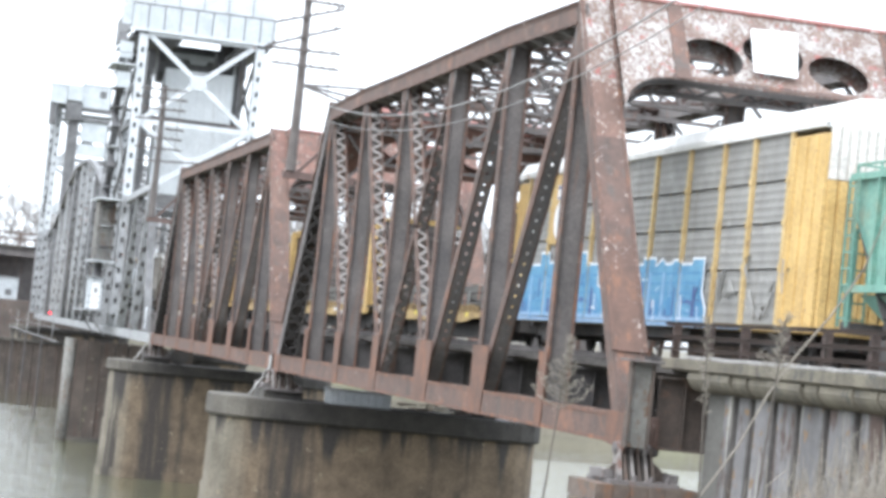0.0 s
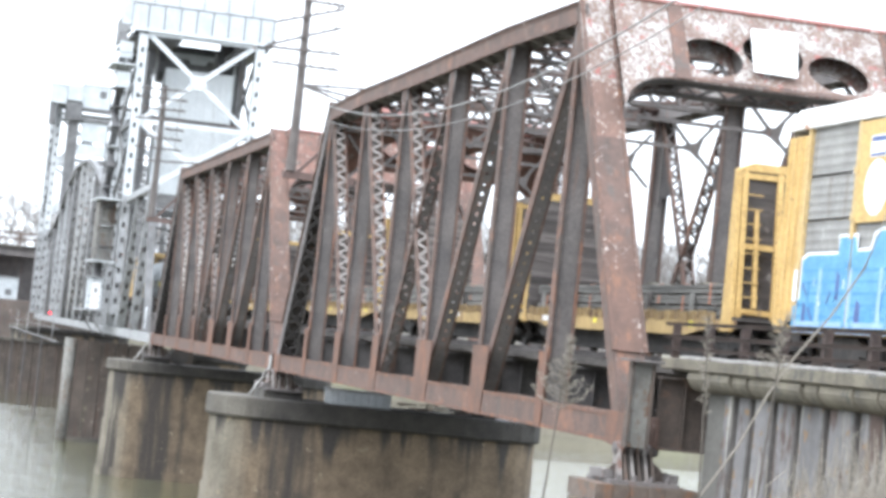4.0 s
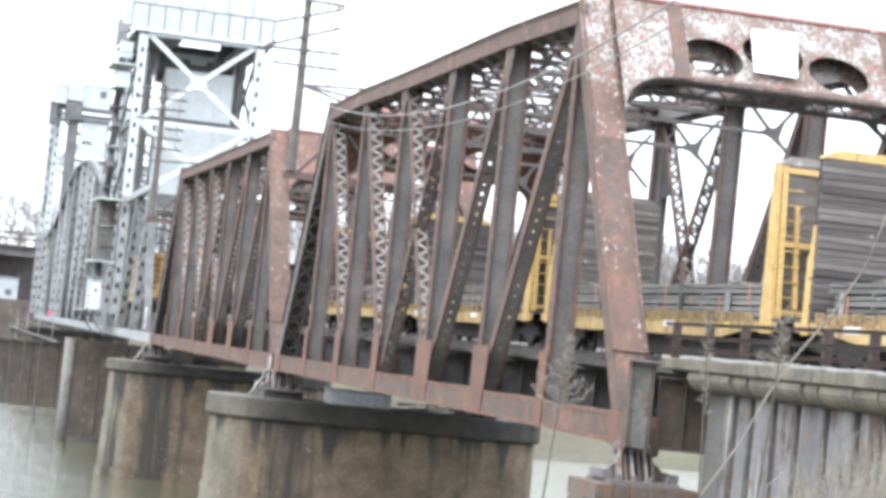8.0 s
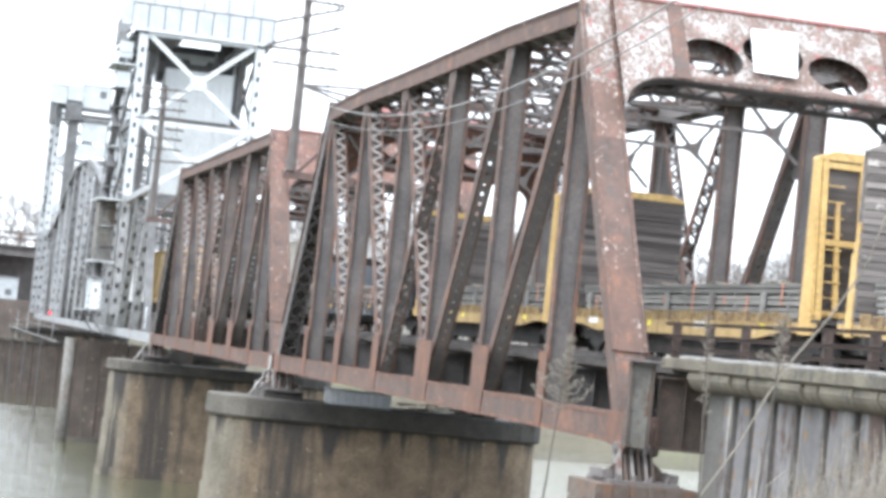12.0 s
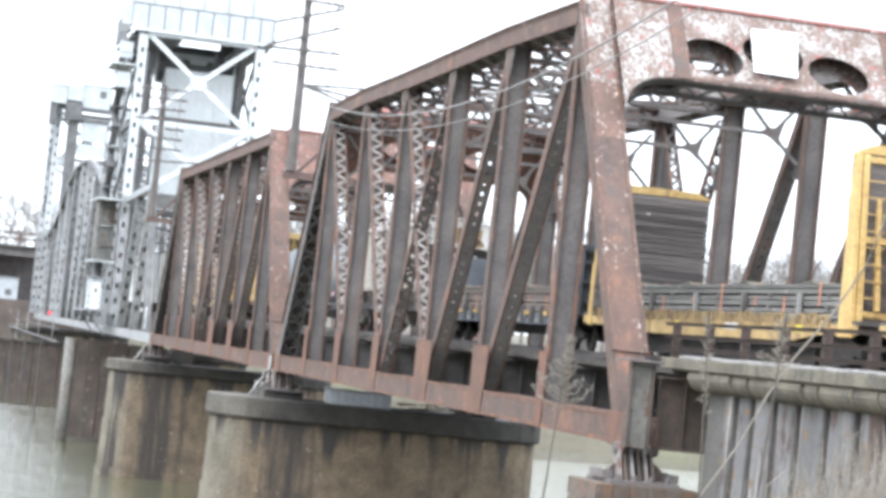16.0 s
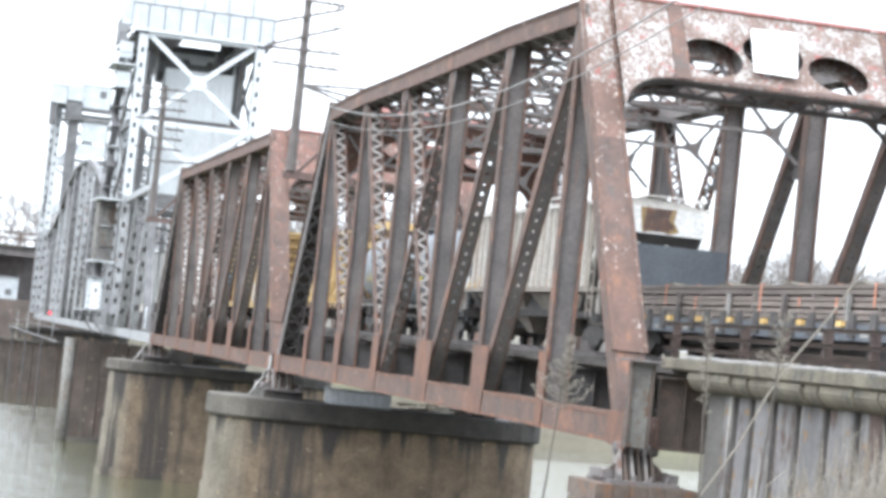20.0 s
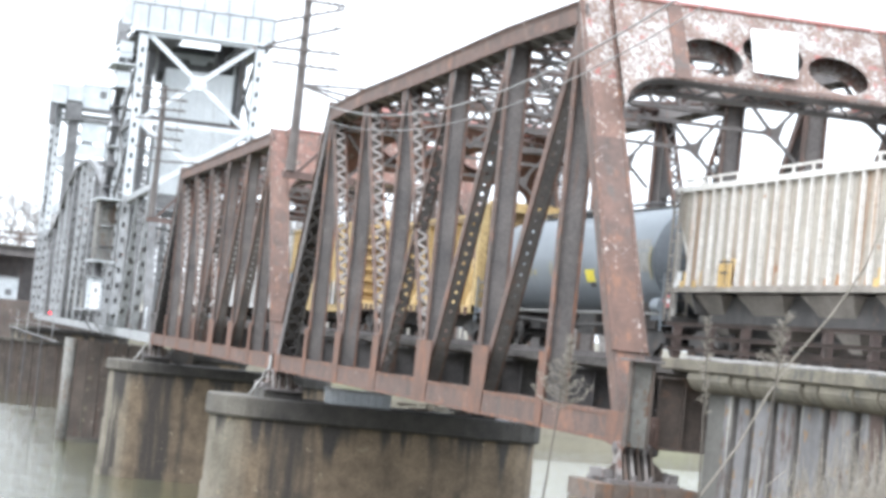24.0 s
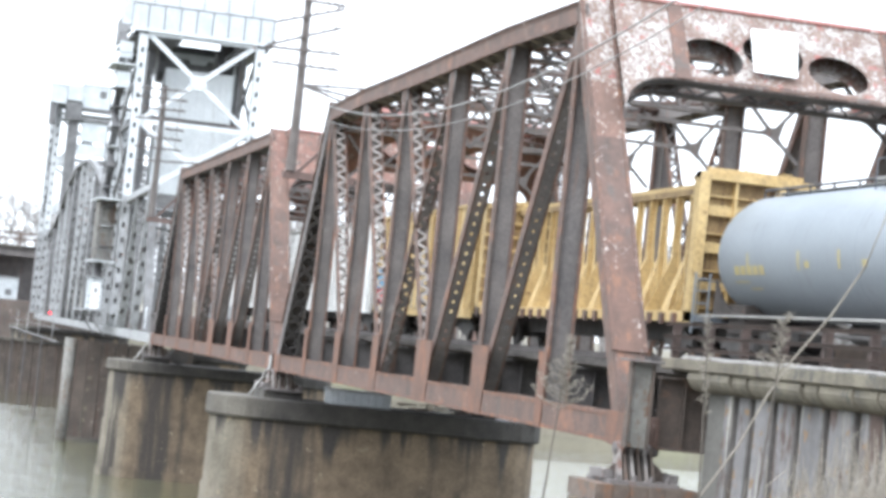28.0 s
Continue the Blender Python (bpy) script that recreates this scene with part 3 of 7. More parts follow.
def truss_span(y0, n, p, tops, steel, label, plated=True, fine=True, group="truss spans"):
    """tops: height of the top chord at each inner node."""
    span = thing("truss_span", label, "bridge span", pose(0, y0, 0), group)
    # soot: dark steel, also given to faces that lie in shade
    rust, soot, paint, red, lace = steel[:5]
    rest = Geo()
    zt = [0] + list(tops) + [0]
    for side in (0, 1):
        g = Geo()
        for x in (0.04, 0.74):
            g.box(x - 0.04, x + 0.04, -0.35, n * p + 0.35, -0.33, 0.37)
        low_chord = part("bottom_chord", flip(g, side), rust, span)
        if fine and not side:
            for z in (-0.285, 0.325):
                part("chord_angle", Geo().box(-0.016, -0.0005, -0.3, n * p + 0.3, z - 0.045, z + 0.045), GUSSET if rust is RUST else rust, low_chord)
        if fine:
            g = Geo()
            for i in range(int(n * p / 0.6)):
                g.beam((0.06, i * 0.6, -0.30), (0.72, i * 0.6 + 0.6, -0.30), 0.08, 0.02, side=(0, 0, 1))
            part("chord_lacing", flip(g, side), soot, span)
        for i in range(1, n - 1):
            g = Geo()
            g.beam((0.04, i * p, zt[i]), (0.04, (i + 1) * p, zt[i + 1]), 0.08, 0.56)
            under = Geo().beam((0.74, i * p, zt[i]), (0.74, (i + 1) * p, zt[i + 1]), 0.08, 0.56)
            g.beam((0.39, i * p, zt[i] + 0.31), (0.39, (i + 1) * p, zt[i + 1] + 0.31), 0.92, 0.05)
            if fine:
                for k in range(10):
                    f0, f1 = k / 10, (k + 1) / 10
                    za, zb = zt[i] + (zt[i + 1] - zt[i]) * f0, zt[i] + (zt[i + 1] - zt[i]) * f1
                    under.beam((0.09 if k % 2 else 0.70, (i + f0) * p, za - 0.26), (0.70 if k % 2 else 0.09, (i + f1) * p, zb - 0.26), 0.02, 0.20, side=(0, 0, 1))
            chord = part("top_chord", flip(g, side), rust, span)
            # dark steel stands in for the shade under the chord
            part("inner_plate", flip(under, side), soot, chord, "sooty inner plate and lacing, darkened for shade")
            if fine and not side:
                for dz in (-0.235, 0.235):
                    part("chord_angle", Geo().beam((-0.008, i * p, zt[i] + dz), (-0.008, (i + 1) * p, zt[i + 1] + dz), 0.016, 0.09), FLECKED if rust is RUST else rust, chord)
        for way, a, b in ((1, 0, 1), (-1, n, n - 1)):
            foot = 0.42 if y0 == 0 and way > 0 else 0.0
            run = math.hypot(p - foot, zt[b])
            d = Vector((0, way * (p - foot), zt[b])) / run
            out = Vector((0, -way * zt[b], p - foot)) / run
            A, B = Vector((0.39, a * p + foot, 0)), Vector((0.39, b * p, zt[b]))
            shell = Geo().beam(A, B, 0.76, 0.60)
            if way < 0 and fine:
                shell = Geo().beam(A - Vector((0.34, 0, 0)), B - Vector((0.34, 0, 0)), 0.07, 0.60).beam(A + Vector((0.34, 0, 0)), B + Vector((0.34, 0, 0)), 0.07, 0.60).beam(A + out * 0.27, B + out * 0.27, 0.61, 0.04)
            post = part("end_post", flip(shell, side), soot if way < 0 else rust, span)
            if way < 0 and fine and not side:
                for xa, xb in ((0.04, 0.74), (0.74, 0.04)):
                    lacing_bars(post, (b * p, zt[b]), (a * p, 0.1), xa, xb, 0.66, 0.86, DECKSTEEL if rust is RUST else lace, 0.13)
            cut = [A + d * (run * 0.155), A + d * (run * 0.66), B + d * 0.42, A + d * (run * 0.80)]
            o = out * 0.325
            low = A + d * (run * 0.40)
            if fine and not side:
                for dx in (-0.40, 0.40):
                    edge = Geo().beam(cut[0] + out * 0.362 + Vector((dx, 0, 0)), cut[2] + out * 0.362 + Vector((dx, 0, 0)), 0.10, 0.022)
                    part("edge_angle", edge, FLECKED if rust is RUST else rust, post)
            part("cover_plate", flip(Geo().beam(cut[0] + o, low + o, 0.92, 0.05), side), FLECKED if rust is RUST else rust, post)
            part("cover_plate", flip(Geo().beam(low + o, cut[1] + o, 0.92, 0.05), side), rust, post)
            part("cover_plate", flip(Geo().beam(cut[1] + o, cut[3] + o, 0.92, 0.05), side), FLAKED, post, "rust with a few white paint flakes")
            part("cover_plate", flip(Geo().beam(cut[3] + o, cut[2] + o, 0.92, 0.05), side), paint, post, "peeling white paint on the upper cover plate")
        for i in range(1, n):
            fl, web = h_column(i * p, 0.30, zt[i] - 0.2, 0.06, 0.72, 0.34)
            v = part("vertical", flip(fl, side), rust, span)
            # web in darker steel than its flanges: shade put into the colour
            part("web", flip(web, side), soot, v, "grey web plate with its shade in the colour")
        pairs = [(i, i + 1) for i in range(1, n // 2 + 1)] + [(i + 1, i) for i in range(n // 2, n - 1)]
        if n % 2 == 0:
            pairs = [(i, i + 1) for i in range(1, n // 2)] + [(i + 1, i) for i in range(n // 2, n - 1)]
        for u, lo in pairs:
            heavy = (u < lo and u < n // 2) or (u > lo and u > n // 2 + 1)
            fl, bars = laced((u * p, zt[u]), (lo * p, 0.1), 0.14, 0.62 if heavy else 0.56, 0.38 if heavy else 0.28, 0.42 if fine else 0.9, bool(side))
            v = part("diagonal", flip(fl, side), rust, span)
            if not (fine and u < lo and u < 3):
                rest_of(rest, flip(bars, side))
            # down-facing bars dark, up-facing bars pale: their light is put into the colour
            if fine and u < lo and u < 3:
                pierced_cover(v, (u * p, zt[u]), (lo * p, 0.1), 0.62, 0.38, 0.038 if u == 1 else 0.05, soot, side)
            elif not side:
                lacing_bars(v, (u * p, zt[u]), (lo * p, 0.1), 0.14, 0.62 if heavy else 0.56, 0.38 if heavy else 0.28, 0.33 if u < lo else 0.30, soot if u < lo else lace, 0.185 if u < lo else 0.095)
        for i in range(1, n):
            near, far = (i + 1) in range(3, n // 2 + 3) and i >= 2, i > n // 2 - 1 and i < n - 1
            lo_y = -1.55 if near and i <= n // 2 else -0.42
            hi_y = 0.75 if far else 0.36
            g = Geo().prism([(lo_y * 0.72, -0.345), (hi_y * 0.8, -0.345), (hi_y * 0.9, 0.35), (hi_y, 1.66), (lo_y, 1.66), (lo_y * 0.84, 0.35)], lambda u, w, t: (t, i * p + u, w), -0.034, -0.0165)
            part("gusset_plate", flip(g, side), GUSSET if rust is RUST else rust, span, "bright rust-brown gusset plate" if rust is RUST else "")
            if i <= n // 2 and fine and side:
                top_plate = [(0.12, -0.6), (0.24, -0.7), (1.60, -2.78), (1.45, -3.0), (0.40, -3.1), (0.15, -3.4), (0.12, -3.4)]
            elif fine and side:
                top_plate = [(-0.12, -0.6), (-0.24, -0.7), (-1.60, -2.78), (-1.45, -3.0), (-0.40, -3.1), (-0.15, -3.4), (-0.12, -3.4)]
            else:
                top_plate = [(-0.55, 0.22), (0.55, 0.22), (0.42, -0.6), (0.2, -1.2), (-0.2, -1.2), (-0.42, -0.6)]
            inner = 0.36 if fine and side else 0.085
            g = Geo().prism(top_plate, lambda u, w, t: (t, i * p + u, zt[i] + w), inner, inner + 0.02)
            part("gusset_plate", flip(g, side), DECKSTEEL if fine and side and rust is RUST else soot, span)
        # plates that gather each end post and the bottom chord over the shoe
        for way, y_end in ((1, 0), (-1, n * p)):
            g = Geo().prism([(-0.42, 0.42), (1.25, 0.42), (1.15, -0.35), (0.42, -0.40), (0.20, -0.80), (-0.12, -0.80), (-0.36, -0.36)], lambda u, w, t: (t, y_end + way * u, w), -0.036, -0.0165)
            part("shoe_gusset", flip(g, side), GUSSET if rust is RUST else rust, span)
    tagged(part("lacing", rest, soot, span, "dark worn lacing bars"), kind="stuff")
    # frames across, and the bracing overhead
    for i in range(1, n):
        g = Geo()
        h = zt[i]
        x0, x1 = 0.75, ACROSS - 0.75
        for z in (h + 0.12, h - 0.56):
            g.box(x0, x1, i * p - 0.16, i * p + 0.16, z - 0.06, z + 0.06)
        for k in range(9):
            xa, xb = x0 + (x1 - x0) * k / 9, x0 + (x1 - x0) * (k + 1) / 9
            g.beam((xa, i * p, h + 0.1), ((xa + xb) / 2, i * p, h - 0.54), 0.12, 0.12, side=(0, 1, 0))
            g.beam((xb, i * p, h + 0.1), ((xa + xb) / 2, i * p, h - 0.54), 0.12, 0.12, side=(0, 1, 0))
        sway = part("sway_frame", g, soot, span)
        if fine:
            # lower strut, and at either end of it a wide plate with three arms
            low_z = h - 1.84
            part("sway_strut", Geo().box(1.85, ACROSS - 1.85, i * p - 0.05, i * p + 0.05, low_z - 0.06, low_z + 0.06), soot, sway)
            for mirror in (0, 1):
                for reach_ in ((7.75, h - 1.0), (9.45, h - 0.75), (9.45, h - 2.72)):
                    arm = Geo().beam((8.55, i * p, low_z), (reach_[0], i * p, reach_[1]), 0.10, 0.11, side=(0, 1, 0))
                    part("knee_arm", flip(arm, 1 - mirror) if mirror == 0 else arm, soot, sway)
                star = Geo().prism([(-0.52, 0.0), (-0.2, 0.16), (0.05, 0.2), (0.36, 0.36), (0.24, -0.05), (0.2, -0.36), (-0.08, -0.14)], lambda u, w, t: (8.55 + u, i * p + t, low_z + w), -0.075, -0.055)
                part("knee_plate", flip(star, 1 - mirror) if mirror == 0 else star, soot, sway)
    for i in range(1, n - 1):
        g = Geo()
        for xa, xb in ((0.6, ACROSS - 0.6), (ACROSS - 0.6, 0.6)):
            for dz in ((0.12, -0.24) if fine else (0,)):
                g.beam((xa, i * p, zt[i] + dz), (xb, (i + 1) * p, zt[i + 1] + dz), 0.25, 0.08, side=(1, -1, 0))
            if fine:
                for k in range(12):
                    f0, f1 = k / 12, (k + 1) / 12
                    pa = Vector((xa, i * p, zt[i])).lerp(Vector((xb, (i + 1) * p, zt[i + 1])), f0)
                    pb = Vector((xa, i * p, zt[i])).lerp(Vector((xb, (i + 1) * p, zt[i + 1])), f1)
                    g.beam(pa + Vector((0, 0, 0.12 if k % 2 else -0.24)), pb + Vector((0, 0, -0.24 if k % 2 else 0.12)), 0.11, 0.06)
        part("lateral_brace", g, RAILRUST if rust is RUST else soot, span)
    # floor
    for i in range(n + 1):
        g = Geo()
        g.box(0.8, ACROSS - 0.8, i * p - 0.02, i * p + 0.02, -0.35, 1.35)
        for z in (-0.35, 1.32):
            g.box(0.8, ACROSS - 0.8, i * p - 0.2, i * p + 0.2, z - 0.03, z + 0.03)
        for k in range(8):
            x = 1.4 + k * 1.07
            g.box(x, x + 0.05, i * p - 0.15, i * p + 0.15, -0.32, 1.29)
        part("floor_beam", g, MOTTLED if i == 0 else DECKSTEEL, span)
    for x in (3.35, 4.35, 5.95, 6.95):
        g = Geo()
        g.box(x - 0.015, x + 0.015, 0.1, n * p - 0.1, 0.40, 1.42)
        for z in (0.40, 1.40):
            g.box(x - 0.17, x + 0.17, 0.1, n * p - 0.1, z - 0.025, z + 0.025)
        part("stringer", g, soot, span)
    # walkways added to keep light off the piers; only one edge shows
    for x0_, x1_ in ((1.0, 3.2), (7.1, 9.3)):
        walkway = part("walkway", Geo().box(x0_, x1_, -0.2, n * p + 0.2, 1.43, 1.49), TIE, span, "dark plank walkway added beside the track")
        for k in range(int((x1_ - x0_) / 0.28)):
            part("plank", Geo().box(x0_ + k * 0.28 + 0.01, x0_ + k * 0.28 + 0.26, -0.2, n * p + 0.2, 1.492, 1.53), TIE, walkway)
    if plated:
        portal_frame(span, p, -1, zt[1], p, (rust, soot, paint, red))
        portal_frame(span, (n - 1) * p, 1, zt[n - 1], p, (rust, soot, REDPORTAL, red))
    return span


STEEL = (RUST, SOOTSHADE, PORTAL, REDEDGE, LACE)
truss_span(0, 7, PANEL, [DEPTH + d for d in (0.0, 0.13, 0.11, 0.10, 0.15, 0.02)], STEEL, "rusty riveted through-truss span with a peeling white and red portal")
truss_span(SPAN_2, 7, PANEL, [DEPTH] * 6, (RUST, SOOTSHADE, REDPORTAL, REDEDGE, LACE), "second rusty riveted through-truss span with a faded red portal")


def silver_span(y0, p, tops, label):
    """Aluminium-painted truss with pierced plate verticals; a post at either end."""
    n = len(tops) - 1
    rest = Geo()
    span = thing("truss_span", label, "bridge span", pose(0, y0, 0), "silver spans")
    for side in (0, 1):
        g = Geo()
        for x in (0.03, 0.57):
            g.box(x - 0.03, x + 0.03, 0, n * p, -0.30, 0.34)
        part("bottom_chord", flip(g, side), SILVER, span)
        for i in range(n):
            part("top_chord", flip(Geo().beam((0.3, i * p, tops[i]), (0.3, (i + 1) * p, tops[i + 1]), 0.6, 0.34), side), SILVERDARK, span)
            lo, hi = ((i, i + 1) if i >= n / 2 else (i + 1, i))
            fl, bars = laced((hi * p, tops[hi]), (lo * p, 0.1), 0.12, 0.48, 0.26, 0.9)
            part("diagonal", flip(fl, side), SILVERDARK, span)
            rest_of(rest, flip(bars, side))
        for i in range(n + 1):
            top = tops[i] - 0.2
            holes = []
            w = 1.0
            while w < top - 0.8:
                holes.append([(0.30 + 0.10 * math.cos(k * math.pi / 4), w + 0.22 * math.sin(k * math.pi / 4)) for k in range(8)])
                w += 1.1
            # far truss and back webs darker: shade inside the span, done as colour
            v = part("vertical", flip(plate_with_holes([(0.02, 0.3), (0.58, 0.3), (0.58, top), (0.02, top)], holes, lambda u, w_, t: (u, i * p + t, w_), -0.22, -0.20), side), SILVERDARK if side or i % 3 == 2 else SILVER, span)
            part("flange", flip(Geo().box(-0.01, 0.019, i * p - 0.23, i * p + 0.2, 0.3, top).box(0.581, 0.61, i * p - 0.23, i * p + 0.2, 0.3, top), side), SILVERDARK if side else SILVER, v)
            part("back_web", flip(Geo().box(0.03, 0.57, i * p + 0.16, i * p + 0.18, 0.3, top), side), SOOTSHADE, v)
    for i in range(n + 1):
        g = Geo()
        for z in (tops[i], tops[i] - 1.3):
            g.box(0.6, ACROSS - 0.6, i * p - 0.12, i * p + 0.12, z - 0.1, z + 0.1)
        for k in range(6):
            xa, xb = 0.6 + 9.1 * k / 6, 0.6 + 9.1 * (k + 1) / 6
            g.beam((xa, i * p, tops[i]), (xb, i * p, tops[i] - 1.3), 0.1, 0.1)
        part("sway_frame", g, SILVERDARK, span)
        part("floor_beam", Geo().box(0.6, ACROSS - 0.6, i * p - 0.15, i * p + 0.15, -0.25, 1.35), SOOTSHADE, span)
        if i < n:
            g = Geo()
            for xa, xb in ((0.6, ACROSS - 0.6), (ACROSS - 0.6, 0.6)):
                g.beam((xa, i * p, tops[i]), (xb, (i + 1) * p, tops[i + 1]), 0.25, 0.2)
            part("lateral_brace", g, SILVERDARK, span)
    tagged(part("lacing", rest, SILVERDARK, span), kind="stuff")
    for x in (4.2, 6.1):
        part("stringer", Geo().box(x - 0.1, x + 0.1, 0, n * p, 0.5, 1.42), SOOTSHADE, span)
    return span


def tower_span():
    """Short span under the lift tower: a raking end post, pierced raking posts, and a top chord that carries the tower."""
    span = thing("truss_span", "aluminium-painted tower span of the lift bridge", "bridge span", pose(0, 0, 0), "silver spans")
    for side in (0, 1):
        # far truss in the dark paint, which stands in for its shade
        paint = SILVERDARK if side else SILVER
        g = Geo()
        for x in (0.03, 0.57):
            g.box(x - 0.03, x + 0.03, SPAN_3 + 0.3, SPAN_3 + 44.0, -0.30, 0.34)
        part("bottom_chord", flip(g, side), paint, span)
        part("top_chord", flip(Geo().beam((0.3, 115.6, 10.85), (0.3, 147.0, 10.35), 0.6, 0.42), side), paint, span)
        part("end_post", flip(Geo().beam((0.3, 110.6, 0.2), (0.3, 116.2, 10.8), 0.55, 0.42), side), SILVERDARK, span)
        for (ya, za), (yb, zb) in (((116.8, 10.6), (120.0, 0.3)), ((125.0, 10.5), (130.7, 0.3)), ((139.5, 10.4), (139.5, 0.3)), ((145.5, 10.3), (145.5, 0.3))):
            A, B = Vector((0, ya, za)), Vector((0, yb, zb))
            d = (B - A).normalized()
            length = (B - A).length
            holes, w = [], 1.15
            while w < length - 1.2:
                holes.append([(0.30 + 0.125 * math.cos(k * math.pi / 4), w + 0.26 * math.sin(k * math.pi / 4)) for k in range(8)])
                w += 1.12
            post = part("pierced_post", flip(plate_with_holes([(0.02, 0.2), (0.58, 0.2), (0.58, length), (0.02, length)], holes, lambda u, w_, t: tuple(A + d * w_ + Vector((u, t, 0))), -0.22, -0.20), side), paint, span)
            for x in (0.004, 0.596):
                part("flange", flip(Geo().beam(A + Vector((x, 0, 0)), B + Vector((x, 0, 0)), 0.03, 0.44), side), paint, post)
            part("back_web", flip(Geo().beam(A + Vector((0.3, 0.18, 0)), B + Vector((0.3, 0.18, 0)), 0.54, 0.02), side), SOOTSHADE, post)
        for ya, yb in ((120.0, 125.0), (130.7, 139.5)):
            fl, bars = laced((yb, 10.4), (ya, 0.3), 0.12, 0.48, 0.26, 0.7)
            v = part("diagonal", flip(fl, side), SILVERDARK, span)
            part("lacing", flip(bars, side), SILVERDARK, v)
    for y in (114.2, 120.0, 125.0, 130.7, 139.5, 145.5):
        part("floor_beam", Geo().box(0.6, ACROSS - 0.6, y - 0.15, y + 0.15, -0.25, 1.35), SOOTSHADE, span)
        part("cross_strut", Geo().box(0.6, ACROSS - 0.6, y - 0.12, y + 0.12, 10.0, 10.3), SILVERDARK, span)
    for x in (4.2, 6.1):
        part("stringer", Geo().box(x - 0.1, x + 0.1, SPAN_3 + 0.2, SPAN_3 + 44.0, 0.5, 1.42), SOOTSHADE, span)
    return span


tower_span()
silver_span(SPAN_3 + 45.0, 9.4, [9.2, 12.6, 14.8, 16.2, 16.6, 16.4, 15.2, 12.9, 11.0, 10.2, 9.0], "aluminium-painted lift span with an arched top chord")


def shoe(x, y, label):
    """Steel rocker shoe under a truss end: ribs on a base plate, with the short end column above it."""
    b = thing("bearing_shoe", label, "bridge bearing", pose(x, y, 0), "bearing shoes")
    for k in range(5):
        u = -0.36 + k * 0.165
        part("rib", Geo().prism([(-0.16, -0.36), (0.30, -0.36), (0.75, -1.12), (-0.62, -1.12)], lambda a, w, t: (t, a, w), u - 0.028, u + 0.028), LACE if k in (1, 3) else MOTTLED, b, "rusty rib with pale paint" if k in (1, 3) else "")
    part("diaphragm", Geo().box(-0.38, 0.32, 0.10, 0.16, -1.12, -0.40), GRILLE, b)
    for way in (-1, 1):
        part("wing_plate", Geo().prism([(way * 0.34, -0.62), (way * 0.34, -1.12), (way * 0.82, -1.12), (way * 0.82, -1.02)], lambda a, w, t: (a, t, w), -0.10, -0.04), MOTTLED, b, "brown stiffening wing")
    part("base_plate", Geo().box(-0.85, 0.85, -0.85, 0.95, -1.22, -1.125), SOOTSHADE, b)
    part("hinge_plate", Geo().prism([(-0.10, -0.25), (0.16, -0.30), (0.10, -1.12), (-0.52, -1.12), (-0.30, -0.62)], lambda a, w, t: (t, a, w), -0.50, -0.44), LACE, b, "pale flaking hinge plate")
    for u in (-0.6, -0.2, 0.2, 0.6):
        part("bolt", Geo().tube([(u, -0.7, -1.125), (u, -0.7, -1.0)], 0.06, 8), SOOTSHADE, b)
    part("pin", Geo().tube([(-0.56, 0, -0.42), (0.5, 0, -0.42)], 0.14, 12), SOOTSHADE, b)
    for u in (-0.80, 0.80):
        part("anchor_block", Geo().box(u - 0.13, u + 0.13, -0.5, 0.5, -1.12, -0.92), SOOTSHADE, b)
    return b


for y, lab in ((0.0, "rusty ribbed bearing shoe on a steel grillage"), (7 * PANEL, "rusty ribbed bearing shoe on the pier cap"), (SPAN_2, "rusty ribbed bearing shoe on the pier cap"),
               (SPAN_2 + 7 * PANEL, "rusty ribbed bearing shoe on the pier cap")):
    for x in (0.39, ACROSS - 0.39):
        shoe(x, y, lab)
for x in (0.39, ACROSS - 0.39):
    st = thing("steel_grillage", "brown steel grillage block under the bearing shoe", "bridge bearing", pose(x, 0, 0), "grillages")
    for k in range(6):
        part("grillage_beam", Geo().box(-1.25 + k * 0.42, -1.25 + k * 0.42 + 0.405, -1.1, 1.1 - 0.05 * (k % 2), -1.62, -1.225), GRILLE, st)
    single("pier_stem", Geo().rings([[(x + 1.5 * math.cos(a * math.pi / 8), 1.5 * math.sin(a * math.pi / 8), z) for a in range(16)] for z in (-12.5, -1.625)]), CONCRETE,
           "round stained concrete pier stem under the truss end", "bridge pier", "pier stems", smooth=False)
    fl, web = h_column(-0.60, -0.36, 1.62, x - 0.53, x + 0.04, 0.26)
    col = thing("end_column", "short grey riveted steel column at the truss end", "bridge column", None, "end columns")
    part("flange", fl, MOTTLED, col, "rust-stained brown flanges")
    part("web", web, COLUMNGREY, col, "worn grey web plate")
    part("cap_plate", Geo().box(x - 0.66, x + 0.2, -0.88, -0.2, 1.625, 1.68), SOOTSHADE, col)


